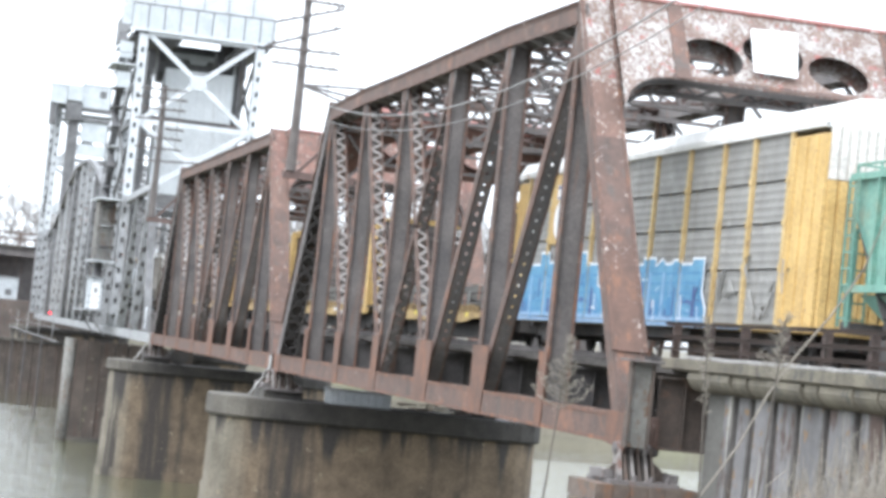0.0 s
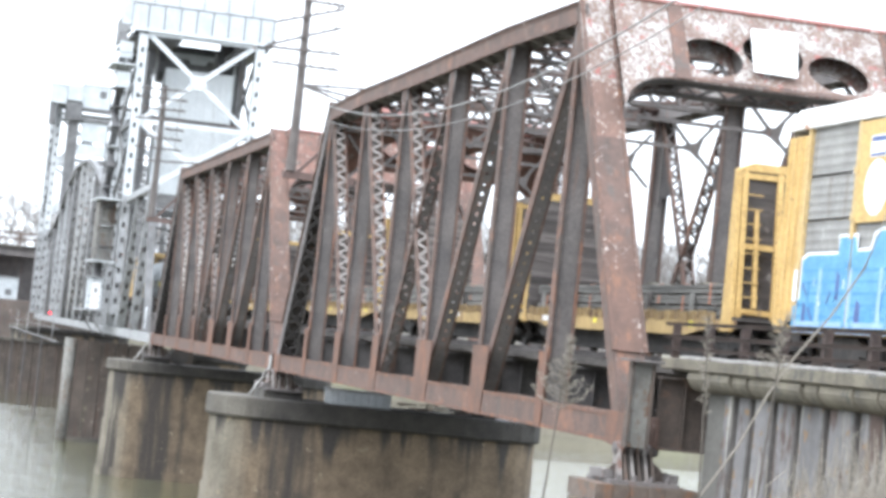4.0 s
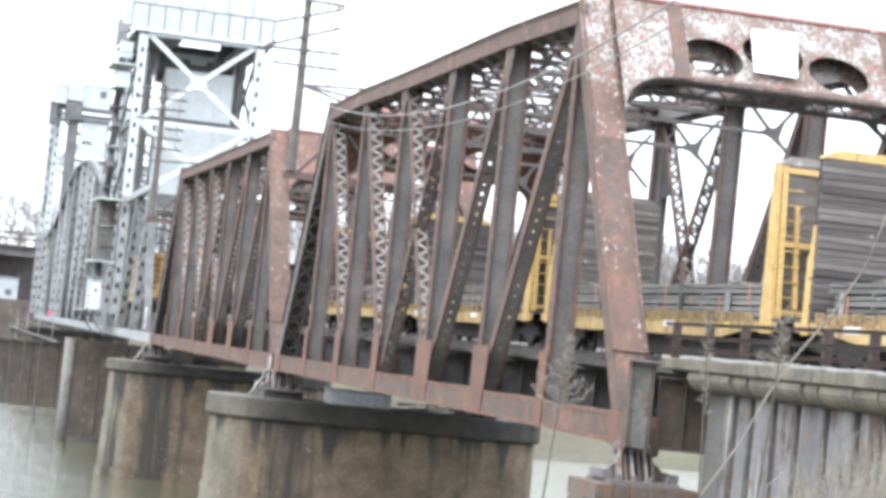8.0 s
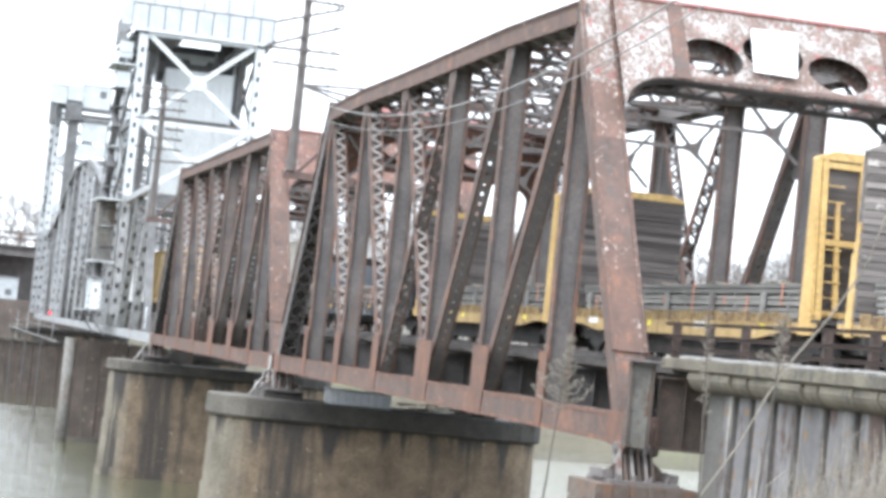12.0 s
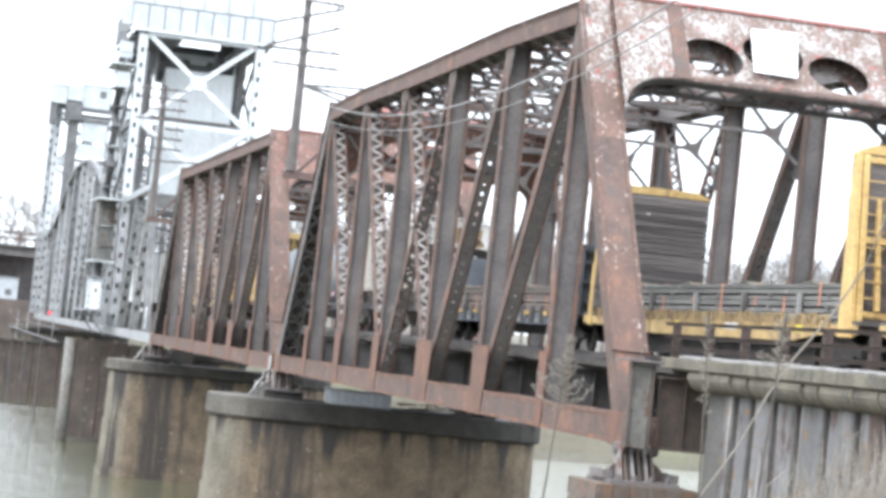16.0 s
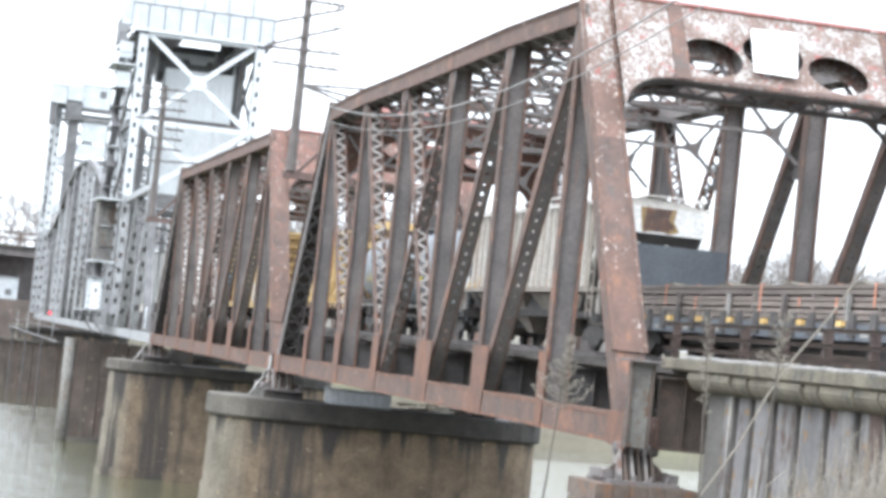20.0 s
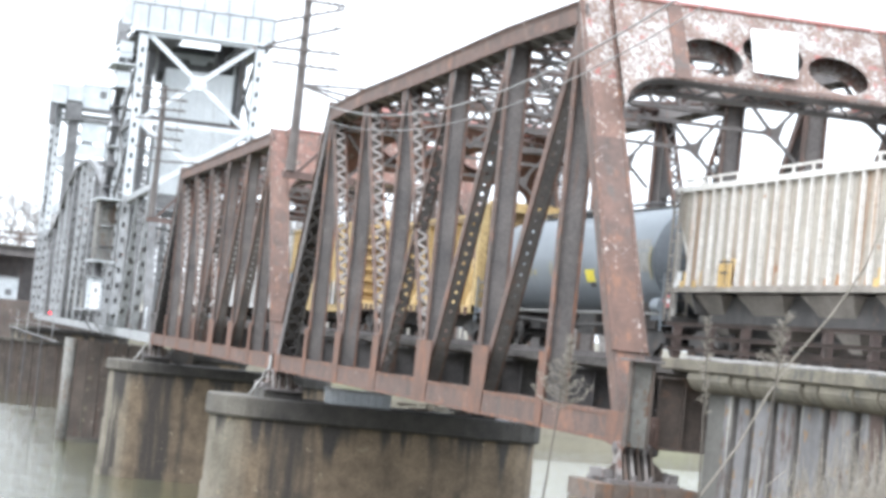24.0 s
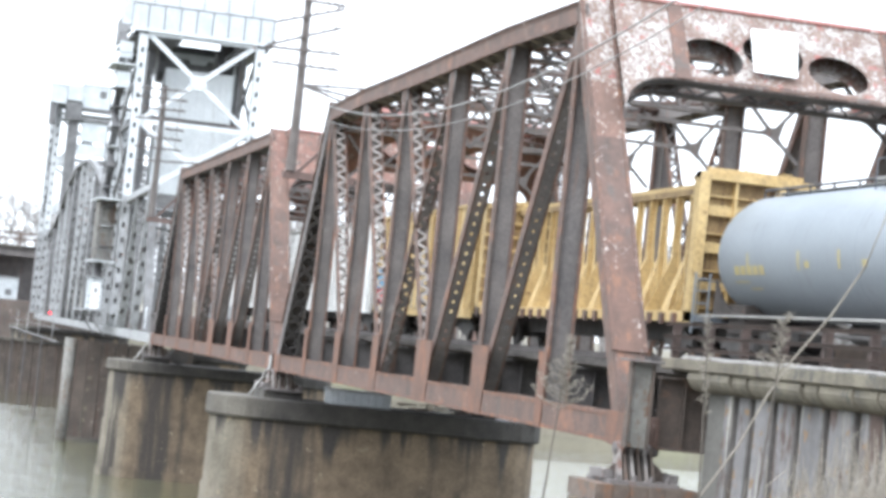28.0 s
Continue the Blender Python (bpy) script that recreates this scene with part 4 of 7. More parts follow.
def river_pier(y, x0, x1, deep, top, label, cap=0.95):
    """A long pier with rounded ends, its faces battered, under a thicker cap."""
    pier = thing("river_pier", label, "bridge pier", None, "river piers")

    def ring(z, grow):
        pts = []
        r = deep / 2 + grow
        for side, cx in ((1, x1 - deep / 2), (-1, x0 + deep / 2)):
            for k in range(9):
                a = -math.pi / 2 + math.pi * k / 8
                if side < 0:
                    a += math.pi
                pts.append((cx + r * math.cos(a) * 0.92, y + r * math.sin(a), z))
        return pts
    part("cap", Geo().rings([ring(top - cap, 0.16), ring(top - cap + 0.1, 0.24), ring(top - 0.06, 0.24), ring(top, 0.18)]), CAPSTONE, pier)
    stages = [(-13.0, 0.34), (LEVEL + 0.55, 0.30), (LEVEL + 0.45, 0.19), (top - 4.0, 0.12), (top - 4.06, 0.04), (top - cap, 0.0)]
    part("shaft", Geo().rings([ring(z, g) for z, g in stages]), CONCRETE, pier, "brown rain-streaked concrete shaft with shade painted below its cap")
    return pier


river_pier(7 * PANEL + SPAN_GAP / 2, -2.80, 12.7, 4.6, -1.58, "massive stained concrete river pier with rounded ends and a dark cap")
river_pier(SPAN_2 + 7 * PANEL + SPAN_GAP / 2, -2.72, 12.6, 4.6, -1.57, "massive stained concrete river pier with rounded ends and a dark cap", 0.74)
river_pier(SPAN_3 + 37.6, -0.9, 12.6, 5.0, -1.3, "tall concrete pier under the lift tower", 0.6)
river_pier(SPAN_3 + 45 + 97, -2.8, 12.6, 5.0, -1.3, "far concrete pier under the second lift tower", 0.6)

# pads that carry the shoes on the river piers
for y in (7 * PANEL, SPAN_2, SPAN_2 + 7 * PANEL):
    for x in (0.39, ACROSS - 0.39):
        top_z = -1.578 if y < 60 else -1.568
        single("bearing_pad", Geo().rings([[(x + u * 0.92, y + v * 0.70, top_z) for u, v in ((-1, -1), (1, -1), (1, 1), (-1, 1))], [(x + u * 0.88, y + v * 0.66, -1.222) for u, v in ((-1, -1), (1, -1), (1, 1), (-1, 1))]]),
               CAPSTONE, "low concrete pad under a bearing shoe", "bearing pad", "bearing pads")

# timber-faced fender before the tower pier: a steel pile at its corner, boards with pale bolt heads
guard = thing("pile_fender", "dark pile fender with a round corner pile and pale bolt heads", "pier fender", pose(0, 138.6, 0))
part("post", Geo().tube([(-2.75, 0.6, -12.5), (-2.75, 0.6, -0.95)], 0.46, 16), COLUMNGREY, guard, "weathered grey steel pile", True)
for k in range(9):
    x = -2.26 + k * 1.08
    board = part("fender_board", Geo().box(x, x + 0.98, 0.30 + 0.05 * (k % 2), 0.75, LEVEL + 0.35, -1.02), BANKSTONE, guard)
    if k in (1, 2):
        for j in range(5):
            z = -2.5 - j * 1.25 - 0.3 * (j % 2)
            part("bolt_head", Geo().tube([(x + 0.3 - 0.05 * j, 0.22, z), (x + 0.3 - 0.05 * j, 0.299 + 0.05 * (k % 2), z)], (0.20 if j % 2 else 0.13) / k, 8), PALECON, board)
part("toe_ledge", Geo().box(-2.2, 7.6, 0.05, 0.9, LEVEL - 3, LEVEL + 0.34), CAPSTONE, guard)

# ---- track over the bridge and the approach ----
track = thing("track", "single railway track on dark sleepers", "railway track", kind="structure")
g = Geo()
for i in range(0, 640):
    y = -60 + i * 0.56
    g.box(TRACK_X - 1.55, TRACK_X + 1.55, y, y + 0.23, 1.45, 1.66)
tagged(part("sleepers", g, TIE, track), kind="stuff")
for x in (TRACK_X - 0.755, TRACK_X + 0.755):
    g = Geo()
    g.box(x - 0.035, x + 0.035, -62, 300, 1.79, RAIL)
    g.box(x - 0.01, x + 0.01, -62, 300, 1.69, 1.79)
    g.box(x - 0.07, x + 0.07, -62, 300, 1.66, 1.69)
    part("rail", g, SOOTSHADE, track)
for i in range(3):
    g = Geo()
    x = (2.0, 3.35, 6.95)[i]
    g.box(x - 0.03, x + 0.03, 0.0, 300, 1.44, 1.62)
    part("guard_timber", g, TIE, track)

# ---- approach behind its sheet-pile wall ----
slab = thing("approach_slab", "pale concrete approach deck with a ballast bed", "bridge approach", kind="structure")
part("deck_edge", Geo().prism([(1.0, 1.78), (1.0, 1.56), (1.10, 1.50), (2.0, 1.50), (2.0, 1.72), (1.06, 1.80)], lambda u, w, t: (u, t, w), -60, 0.6), PALECON, slab, "pale weathered concrete deck edge")
part("fill", Geo().box(2.0, 9.4, -60, -3.9, -10, 1.4), EARTH, slab)
bed = Geo()
for j in range(120):
    y = -60 + j * 0.5
    bed.v += [(x, y, z + 0.025 * noise.noise((x * 3, y * 3, 0))) for x, z in ((1.07, 1.815), (1.14, 1.885), (1.7, 1.88), (3.4, 1.60), (5.2, 1.62), (7.0, 1.6), (9.4, 1.5))]
for j in range(119):
    for i in range(6):
        a = j * 7 + i
        bed.f.append((a, a + 1, a + 8, a + 7))
part("ballast", bed, BALLAST, slab, "pale crushed stone ballast")
# corbel blocks, long and short in turn, under the deck edge
blocks = {}
y, turn = -1.2, 0
while y > -54:
    long = (2.675, 0.83, 1.06, 1.80, 0.69, 1.59, 1.06)[turn % 7]
    if long not in blocks:
        x = 1.06 if long > 1.5 else 1.09
        blocks[long] = finish("corbel", Geo().prism([(x, 1.498), (x - 0.02, 1.36), (x + 0.02, 1.26), (x + 0.09, 1.17), (x + 0.21, 1.10), (x + 0.36, 1.07), (2.1, 1.07), (2.1, 1.498)], lambda u, w, t: (u, t, w), -long, 0), PALECON)
    again("corbel", blocks[long], slab, pose(0.015 * (turn % 3), y, 0))
    # dark strip added in each open joint between corbels
    if "strip_mesh" not in blocks:
        blocks["strip_mesh"] = finish("joint_filler", Geo().prism([(1.15, 1.497), (1.14, 1.36), (1.18, 1.27), (1.25, 1.19), (1.36, 1.12), (1.50, 1.085), (2.1, 1.085), (2.1, 1.497)], lambda u, w, t: (u, t, w), -0.129, -0.001), CARBLACK)
    again("joint_filler", blocks["strip_mesh"], slab, pose(0, y - long, 0))
    y -= long + 0.13
    turn += 1
# barrier added and sized to hide the bright sky below the cars
part("parapet", Geo().box(9.1, 9.4, -60, 0.6, 1.4, 3.02).box(9.12, 9.38, 0.6, 22.0, 1.36, 2.62), MOTTLED, slab, "brown barrier added along the far edge")
wall = thing("sheet_pile_wall", "faded grey sheet-pile bulkhead streaked with rust", "retaining wall", kind="structure")
# pale flat pans, a recessed interlock between each two, its shade painted dark
edges = [-3.14, -4.15, -5.45, -6.75, -8.24, -9.76, -11.1] + [-12.52 - 1.42 * k for k in range(29)]
interlock = finish("interlock", Geo().prism([(1.50, 0.0), (1.53, -0.03), (1.76, -0.06), (1.76, -0.33), (1.53, -0.36), (1.50, -0.39), (1.80, -0.39), (1.80, 0.0)], lambda u, w, t: (u, w, t), -11.5, 1.066), INTERLOCK)
for k, y in enumerate(edges):
    again("interlock", interlock, wall, pose(0, y, 0))
    if k + 1 < len(edges):
        part("sheet_pile", Geo().prism([(1.50, y - 0.392), (1.47, y - 0.43), (1.47, edges[k + 1] + 0.04), (1.50, edges[k + 1] + 0.002), (1.80, edges[k + 1] + 0.002), (1.80, y - 0.392)], lambda u, w, t: (u, w, t), -11.5, 1.066), SHEET, wall)
part("corner_strip", Geo().box(1.46, 1.9, -3.137, -2.72, -11.5, 1.066), SHEET, wall)
part("end_pile", Geo().box(1.50, 2.0, -2.715, -1.54, -11.5, 1.066), ENDPILE, wall, "plain dark grey end pile")
part("return_wall", Geo().box(2.004, 9.4, -2.9, -2.6, -11.5, 1.4), MOTTLED, wall)
railing = thing("railing", "rusty brown steel walkway railing on the deck edge", "railing")
for k in range(26):
    y = 0.42 - 2.28 * k
    p_ = part("post", Geo().box(1.16, 1.20, y - 0.07, y + 0.07, 1.79, 2.62).box(1.20, 1.34, y - 0.07, y - 0.055, 1.79, 2.60).box(1.20, 1.34, y + 0.055, y + 0.07, 1.79, 2.60), HANDRAIL, railing)
for z in (2.60, 2.30, 2.02):
    part("rail_bar", Geo().box(1.12, 1.16, -58, 0.9, z - 0.04, z + 0.04).box(1.06, 1.12, -58, 0.9, z + 0.03, z + 0.04), HANDRAIL, railing)

# ---- lift towers ----


def pierced_leg(tower, x, y, z0, z1, wide=0.72):
    h = wide / 2
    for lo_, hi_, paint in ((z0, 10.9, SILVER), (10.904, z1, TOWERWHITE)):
        holes, w = [], lo_ + 0.8
        while w < hi_ - 0.5:
            holes.append([(x + 0.13 * math.cos(k * math.pi / 4), w + 0.26 * math.sin(k * math.pi / 4)) for k in range(8)])
            w += 1.22
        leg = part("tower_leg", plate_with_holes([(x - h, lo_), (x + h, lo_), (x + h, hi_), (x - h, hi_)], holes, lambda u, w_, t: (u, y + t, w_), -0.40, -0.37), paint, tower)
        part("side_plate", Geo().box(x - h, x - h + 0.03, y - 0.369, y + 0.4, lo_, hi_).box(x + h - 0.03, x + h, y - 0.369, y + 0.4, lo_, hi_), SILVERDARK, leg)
        # dark back plate colours in the shade behind the slots
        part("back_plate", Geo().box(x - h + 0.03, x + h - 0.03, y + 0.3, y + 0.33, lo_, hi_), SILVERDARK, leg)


def lift_tower(y0, deep, top, label, house=True):
    tower = thing("lift_tower", label, "lift bridge tower", pose(0, y0, 0), "lift towers")
    for y in (0, deep):
        for x in (0.0, 9.5):
            pierced_leg(tower, x, y, 0.4, top)
    levels = [top + 0.13 if house else top - 0.35, top - 7.0, top - 13.2]
    for y in (-0.2, deep + 0.2):
        for z in levels:
            part("strut", Geo().box(0.36, 9.14, y - 0.14, y + 0.14, z - 0.22, z + 0.22), TOWERWHITE, tower)
        for za, zb in zip(levels, levels[1:]):
            for xa, xb in ((0.5, 9.0), (9.0, 0.5)):
                b = part("cross_brace", Geo().beam((xa, y, za - 0.15), (xb, y + (0.012 if xa > 1 else 0), zb + 0.15), 0.26, 0.40, side=(0, 1, 0)), TOWERWHITE, tower)
            part("gusset", Geo().prism([(-0.75, 0), (-0.3, 0.62), (0.3, 0.62), (0.75, 0), (0.3, -0.62), (-0.3, -0.62)], lambda u, w, t: (4.75 + u, y + t, (za + zb) / 2 + w), -0.19, -0.16), TOWERWHITE, tower)
    for x in (0.0, 9.5):
        for z in levels:
            part("side_strut", Geo().box(x - 0.15, x + 0.15, 0.42, deep - 0.42, z - 0.2, z + 0.2), SILVERDARK, tower)
        for za, zb in zip(levels, levels[1:]):
            part("side_brace", Geo().beam((x, 0.4, za), (x, deep - 0.4, zb), 0.2, 0.25), SILVERDARK, tower)
            part("side_brace", Geo().beam((x + 0.01, deep - 0.4, za), (x + 0.01, 0.4, zb), 0.2, 0.25), SILVERDARK, tower)
    # machinery house on top
    hz = top + 0.35
    if not house:
        part("deck", Geo().box(-0.5, 10.0, -0.4, deep + 0.4, hz - 0.16, hz), SILVERDARK, tower)
        return tower
    # clad front girder, open machinery floor behind it, house on top
    body = part("machine_house", Geo().box(-1.1, 10.6, -0.44, -0.2, hz, hz + 2.12).box(-1.1, -0.9, -0.2, deep + 0.9, hz, hz + 2.1).box(10.4, 10.6, -0.2, deep + 0.9, hz, hz + 2.1), SILVERDARK, tower)
    for k in range(9):
        x = -1.1 + k * 1.3
        part("cladding_panel", Geo().box(x + 0.05, x + 1.25, -0.50, -0.445, hz + 0.06, hz + 1.98), WHITEPANEL, body)
    part("floor_edge", Geo().box(-1.2, 10.7, -0.62, -0.51, hz - 0.16, hz + 0.04), TOWERWHITE, tower)
    part("floor_beam", Geo().box(-0.8, 3.2, 0.8, deep, hz - 0.5, hz - 0.2).box(8.0, 10.3, 0.8, deep, hz - 0.5, hz - 0.2), SILVERDARK, tower)
    # dark mass added for the shaded underside, cut to fit the camera's view
    girder = part("back_girder", Geo().box(0.4, 10.4, deep + 0.45, deep + 0.75, top - 1.3, hz + 0.68).box(0.4, 3.35, deep + 0.45, deep + 0.75, hz + 0.68, hz + 2.1).box(7.9, 10.4, deep + 0.45, deep + 0.75, hz + 0.68, hz + 2.1), SILVERDARK, tower, "dark mass added behind the sheaves")
    part("plate", Geo().prism([(5.2, top + 0.2), (7.1, top + 0.2), (6.8, top - 0.45), (5.5, top - 0.45)], lambda u, w, t_: (u, t_, w), deep + 0.40, deep + 0.445), TOWERWHITE, girder)
    up = part("upper_house", Geo().box(-0.9, 10.4, 0.2, deep + 0.5, hz + 2.122, hz + 5.0), TOWERWHITE, tower)
    for k in range(5):
        part("seam", Geo().box(0.6 + k * 2.0, 0.66 + k * 2.0, 0.17, 0.198, hz + 2.2, hz + 4.9), SILVERDARK, up)
    # sheaves and the counterweight
    for x in (2.3, 7.2):
        part("sheave", Geo().tube([(x - 0.3, deep / 2 + 1, top - 1.4), (x + 0.3, deep / 2 + 1, top - 1.4)], 1.6, 24), SILVERDARK, tower)
    cy = deep * 0.3
    cw = part("counterweight", Geo().box(2.5, 8.05, cy, cy + 3.0, top - 6.1, top - 2.05), COUNTERWEIGHT, tower, "pale grey concrete counterweight")
    for x in (3.3, 5.2, 7.1):
        part("seam", Geo().box(x, x + 0.05, cy - 0.02, cy - 0.004, top - 6.1, top - 2.05), TOWERWHITE, cw)
    part("gap_beam", Geo().box(1.6, 9.2, cy + 0.1, cy + 2.8, top - 6.42, top - 6.102), SOOTSHADE, cw)
    part("lower_block", Geo().box(2.1, 8.9, cy + 0.05, cy + 2.8, top - 12.4, top - 6.43), COUNTERWEIGHT, cw)
    for x in (1.0, 8.55):
        part("guide", Geo().box(x, x + 0.5, cy + 0.4, cy + 2.6, 4.0, top - 0.6), SILVERDARK, tower)
    if house:
        # stair cage outside the leg
        for y in (0.6, 4.2):
            part("cage_post", Geo().box(-1.75, -1.68, y, y + 0.08, 1.0, top + 0.2).box(-1.0, -0.93, y, y + 0.08, 1.0, top + 0.2), SILVERDARK, tower)
        k = 0
        z = 1.8
        while z < top - 0.5:
            part("landing", Geo().box(-1.75, -0.9, 0.6, 4.28, z, z + 0.07), TOWERWHITE if k % 4 == 0 else SILVERDARK, tower)
            part("stair_flight", Geo().beam((-1.35, 0.9 if k % 2 else 3.9, z), (-1.35, 3.9 if k % 2 else 0.9, z + 1.55), 0.6, 0.08), SILVERDARK, tower)
            z += 1.62
            k += 1
        part("stair_shaft", Geo().box(-1.98, -0.62, 0.9, 3.9, 5.6, 10.35), COLUMNGREY, tower, "brown-grey sheet shaft round the stairs")
        for z0_, z1_ in ((21.85, 23.2), (19.5, 20.75), (24.6, 27.6)):
            part("cage_panel", Geo().box(-1.85, -0.75, -0.42, -0.38, z0_, z1_), WHITEPANEL, tower)
        for z in (5.4, 10.4, 21.3):
            pl = part("platform", Geo().box(-2.3, -0.4, -0.8, 4.8, z, z + 0.12), TOWERWHITE, tower)
            part("platform_rail", Geo().box(-2.3, -2.25, -0.8, 4.8, z + 0.95, z + 1.0).box(-2.3, -0.4, -0.8, -0.75, z + 0.95, z + 1.0).box(-2.3, -2.25, -0.8, -0.75, z + 0.12, z + 0.95).box(-2.3, -2.25, 1.9, 1.95, z + 0.12, z + 0.95), SILVERDARK, pl)
    return tower


lift_tower(134.2, 13.0, 24.0, "tall silver lift tower with cross braces and white machinery house")
lift_tower(238.5, 12.0, 26.8, "far silver lift tower with white machinery cabins", house=False)
hut = thing("control_cabin", "white control cabin on a bracketed platform beside the tower", "cabin", pose(-1.9, 134.6, 0))
part("platform", Geo().box(-0.6, 1.5, -2.5, 9.0, 1.45, 1.58), SILVER, hut)
part("shell", Geo().box(-0.2, 0.9, 0.2, 3.0, 1.59, 4.1), WHITEPANEL, hut)
part("roof", Geo().box(-0.35, 1.05, 0.05, 3.15, 4.105, 4.22), SILVER, hut)
door = part("door", Geo().box(0.0, 0.7, 0.155, 0.195, 1.62, 3.75), SIGNWHITE, hut)
part("window", Geo().box(0.25, 0.45, 0.13, 0.15, 2.9, 3.3), SILVERDARK, door)
for z in (2.1, 2.6):
    part("handrail", Geo().box(-0.6, 1.4, -2.5, -2.46, z - 0.03, z + 0.03), SILVER, hut)
part("bracket", Geo().beam((1.2, -2.0, -0.4), (-0.4, -2.0, 1.4), 0.12, 0.12).beam((1.2, 8.0, -0.4), (-0.4, 8.0, 1.4), 0.12, 0.12), SILVERDARK, hut)

# cabins on the far tower's head
top_cabin = thing("tower_cabin", "pale sheet-metal cabin on the far tower", "cabin", pose(0, 236.0, 26.5))
part("shell", Geo().box(-1.4, 0.6, 0, 2.0, 0.0, 2.3), WHITEPANEL, top_cabin)
part("roof", Geo().box(-1.5, 0.62, -0.1, 2.1, 2.302, 2.4), TOWERWHITE, top_cabin)
part("bracket", Geo().box(-1.3, -0.5, 0.2, 1.8, -2.6, -0.002), SILVERDARK, top_cabin, "grimy bracket under the cabin")
second = thing("tower_cabin", "white cabin with one dark window on the far tower", "cabin", pose(0, 236.0, 26.3))
part("shell", Geo().box(2.45, 5.9, 0, 2.1, 0.0, 2.85), WHITEPANEL, second)
part("side_box", Geo().box(0.64, 2.44, -0.2, 1.9, 0.7, 2.65), WHITEPANEL, second)
part("window", Geo().box(4.6, 5.4, -0.03, -0.004, 1.4, 2.2), SILVERDARK, second)
part("roof", Geo().box(2.4, 6.0, -0.1, 2.2, 2.852, 2.95), TOWERWHITE, second)
for k in range(5):
    part("rail_post", Geo().box(2.8 + k * 0.8, 2.84 + k * 0.8, 0.5, 0.54, 2.95, 6.2), SILVERDARK, second)
for z in (3.9, 4.9, 5.6, 6.2):
    part("rail_bar", Geo().box(2.8, 6.04, 0.46, 0.499, z, z + 0.05), SILVERDARK, second)
part("mast", Geo().tube([(2.75, 0.6, 2.9), (2.75, 0.6, 6.0)], 0.06, 8), SILVERDARK, second)
part("floor_beam", Geo().box(0.6, 6.2, 0.0, 2.2, -0.35, -0.002), SILVERDARK, second)
part("motor_box", Geo().box(0.6, 2.6, -0.4, 1.6, -1.7, 0.5), SILVERDARK, second, "dark machinery box")
part("lower_beam", Geo().box(2.62, 6.2, 0.1, 1.4, -1.7, -1.3), SILVERDARK, second)
part("wall_sheet", Geo().box(2.75, 6.1, 0.3, 0.4, -4.15, -1.72), WHITEPANEL, second)
part("hoist_column", Geo().box(1.1, 2.4, 0.2, 1.4, -12.2, -1.702), SILVERDARK, second, "blue-grey hoist column")
part("lower_sheet", Geo().box(2.5, 7.2, 0.3, 0.4, -6.0, -4.5), WHITEPANEL, second)

# ---- signal masts with crossarms ----


def mast(y, z0, z1, arms, label, reach):
    m = thing("pole", label, "utility pole", pose(-0.05, y, 0), "line poles")
    part("shaft", Geo().tube([(0, 0, z0), (0.02, 0, (z0 + z1) / 2), (0.0, 0, z1)], 0.24, 10, 0.17), POLEMAT, m)
    part("bracket", Geo().box(-0.35, 3.0, -0.13, 0.13, z0 - 0.35, z0 - 0.02).beam((0.25, 0, z0 - 0.1), (reach, 0, z0 + reach * 0.92), 0.16, 0.24), RAILRUST, m)
    for z, xl, xr, tip in arms:
        a = part("crossarm", Geo().beam((xl, -0.2, z - tip / 2), (xr, -0.2, z + tip / 2), 0.10, 0.12, side=(0, 1, 0)), POLEMAT, m)
        for k in range(6):
            f = (k + 0.5) / 6
            x = xl + (xr - xl) * f
            part("insulator", Geo().tube([(x, -0.2, z - tip / 2 + tip * f + 0.06), (x, -0.2, z - tip / 2 + tip * f + 0.17)], 0.035, 6), POLEMAT, a)
    return m


p1 = mast(52.4, 8.75, 17.4, [(16.55, -0.2, 1.7, -0.04), (15.9, -1.4, 1.67, 0.98), (14.92, -1.66, 1.63, 1.2), (14.27, -1.8, 1.7, 0.06), (13.57, -1.45, 1.7, 0.0)], "weathered line pole with crooked crossarms on the truss end", 2.5)
for x, za, zb in ((-1.45, 16.8, 12.2), (1.35, 16.8, 11.8)):
    part("drop_wire", Geo().tube([(x, -0.22, za), (x - 0.05, -0.22, (za + zb) / 2), (x - 0.1, -0.22, zb)], 0.022, 5), SOOTSHADE, p1)
for k, (dx, dz) in enumerate(((2.95, 0.15), (2.35, -0.28), (1.9, -0.52))):
    part("stay", Geo().beam((0, 0, 12.72), (dx, -0.2, 12.72 + dz), 0.09, 0.09), SOOTSHADE, p1)
p2 = mast(112.3, 8.5, 17.9, [(17.58, -1.7, 1.63, 0.1), (16.92, -1.85, 1.66, 0.03), (16.17, -1.55, 1.58, 0.07), (15.42, -1.9, 1.66, 0.03), (14.8, 0.3, 1.6, 0.0), (14.12, -1.4, 1.56, -0.05), (13.37, -1.7, 1.56, 0.0), (12.5, -1.55, 2.86, 0.25)], "weathered line pole with many crossarms on the second span", 1.6)
for x, za, zb in ((-1.3, 17.8, 13.2), (1.2, 17.7, 13.3)):
    part("drop_wire", Geo().tube([(x, -0.22, za), (x - 0.05, -0.22, (za + zb) / 2), (x - 0.1, -0.22, zb)], 0.022, 5), SOOTSHADE, p2)


def hung(a, b, sag, n=18):
    a, b = Vector(a), Vector(b)
    return [a.lerp(b, k / n) - Vector((0, 0, 4 * sag * (k / n) * (1 - k / n))) for k in range(n + 1)]


single("cable", Geo().tube(hung((-0.35, 41.95, 10.86), (-0.35, -6.03, 10.30), 1.51), 0.026, 6), WIRE, "pale cable sagging along the truss past the portal", "cable", "cables")
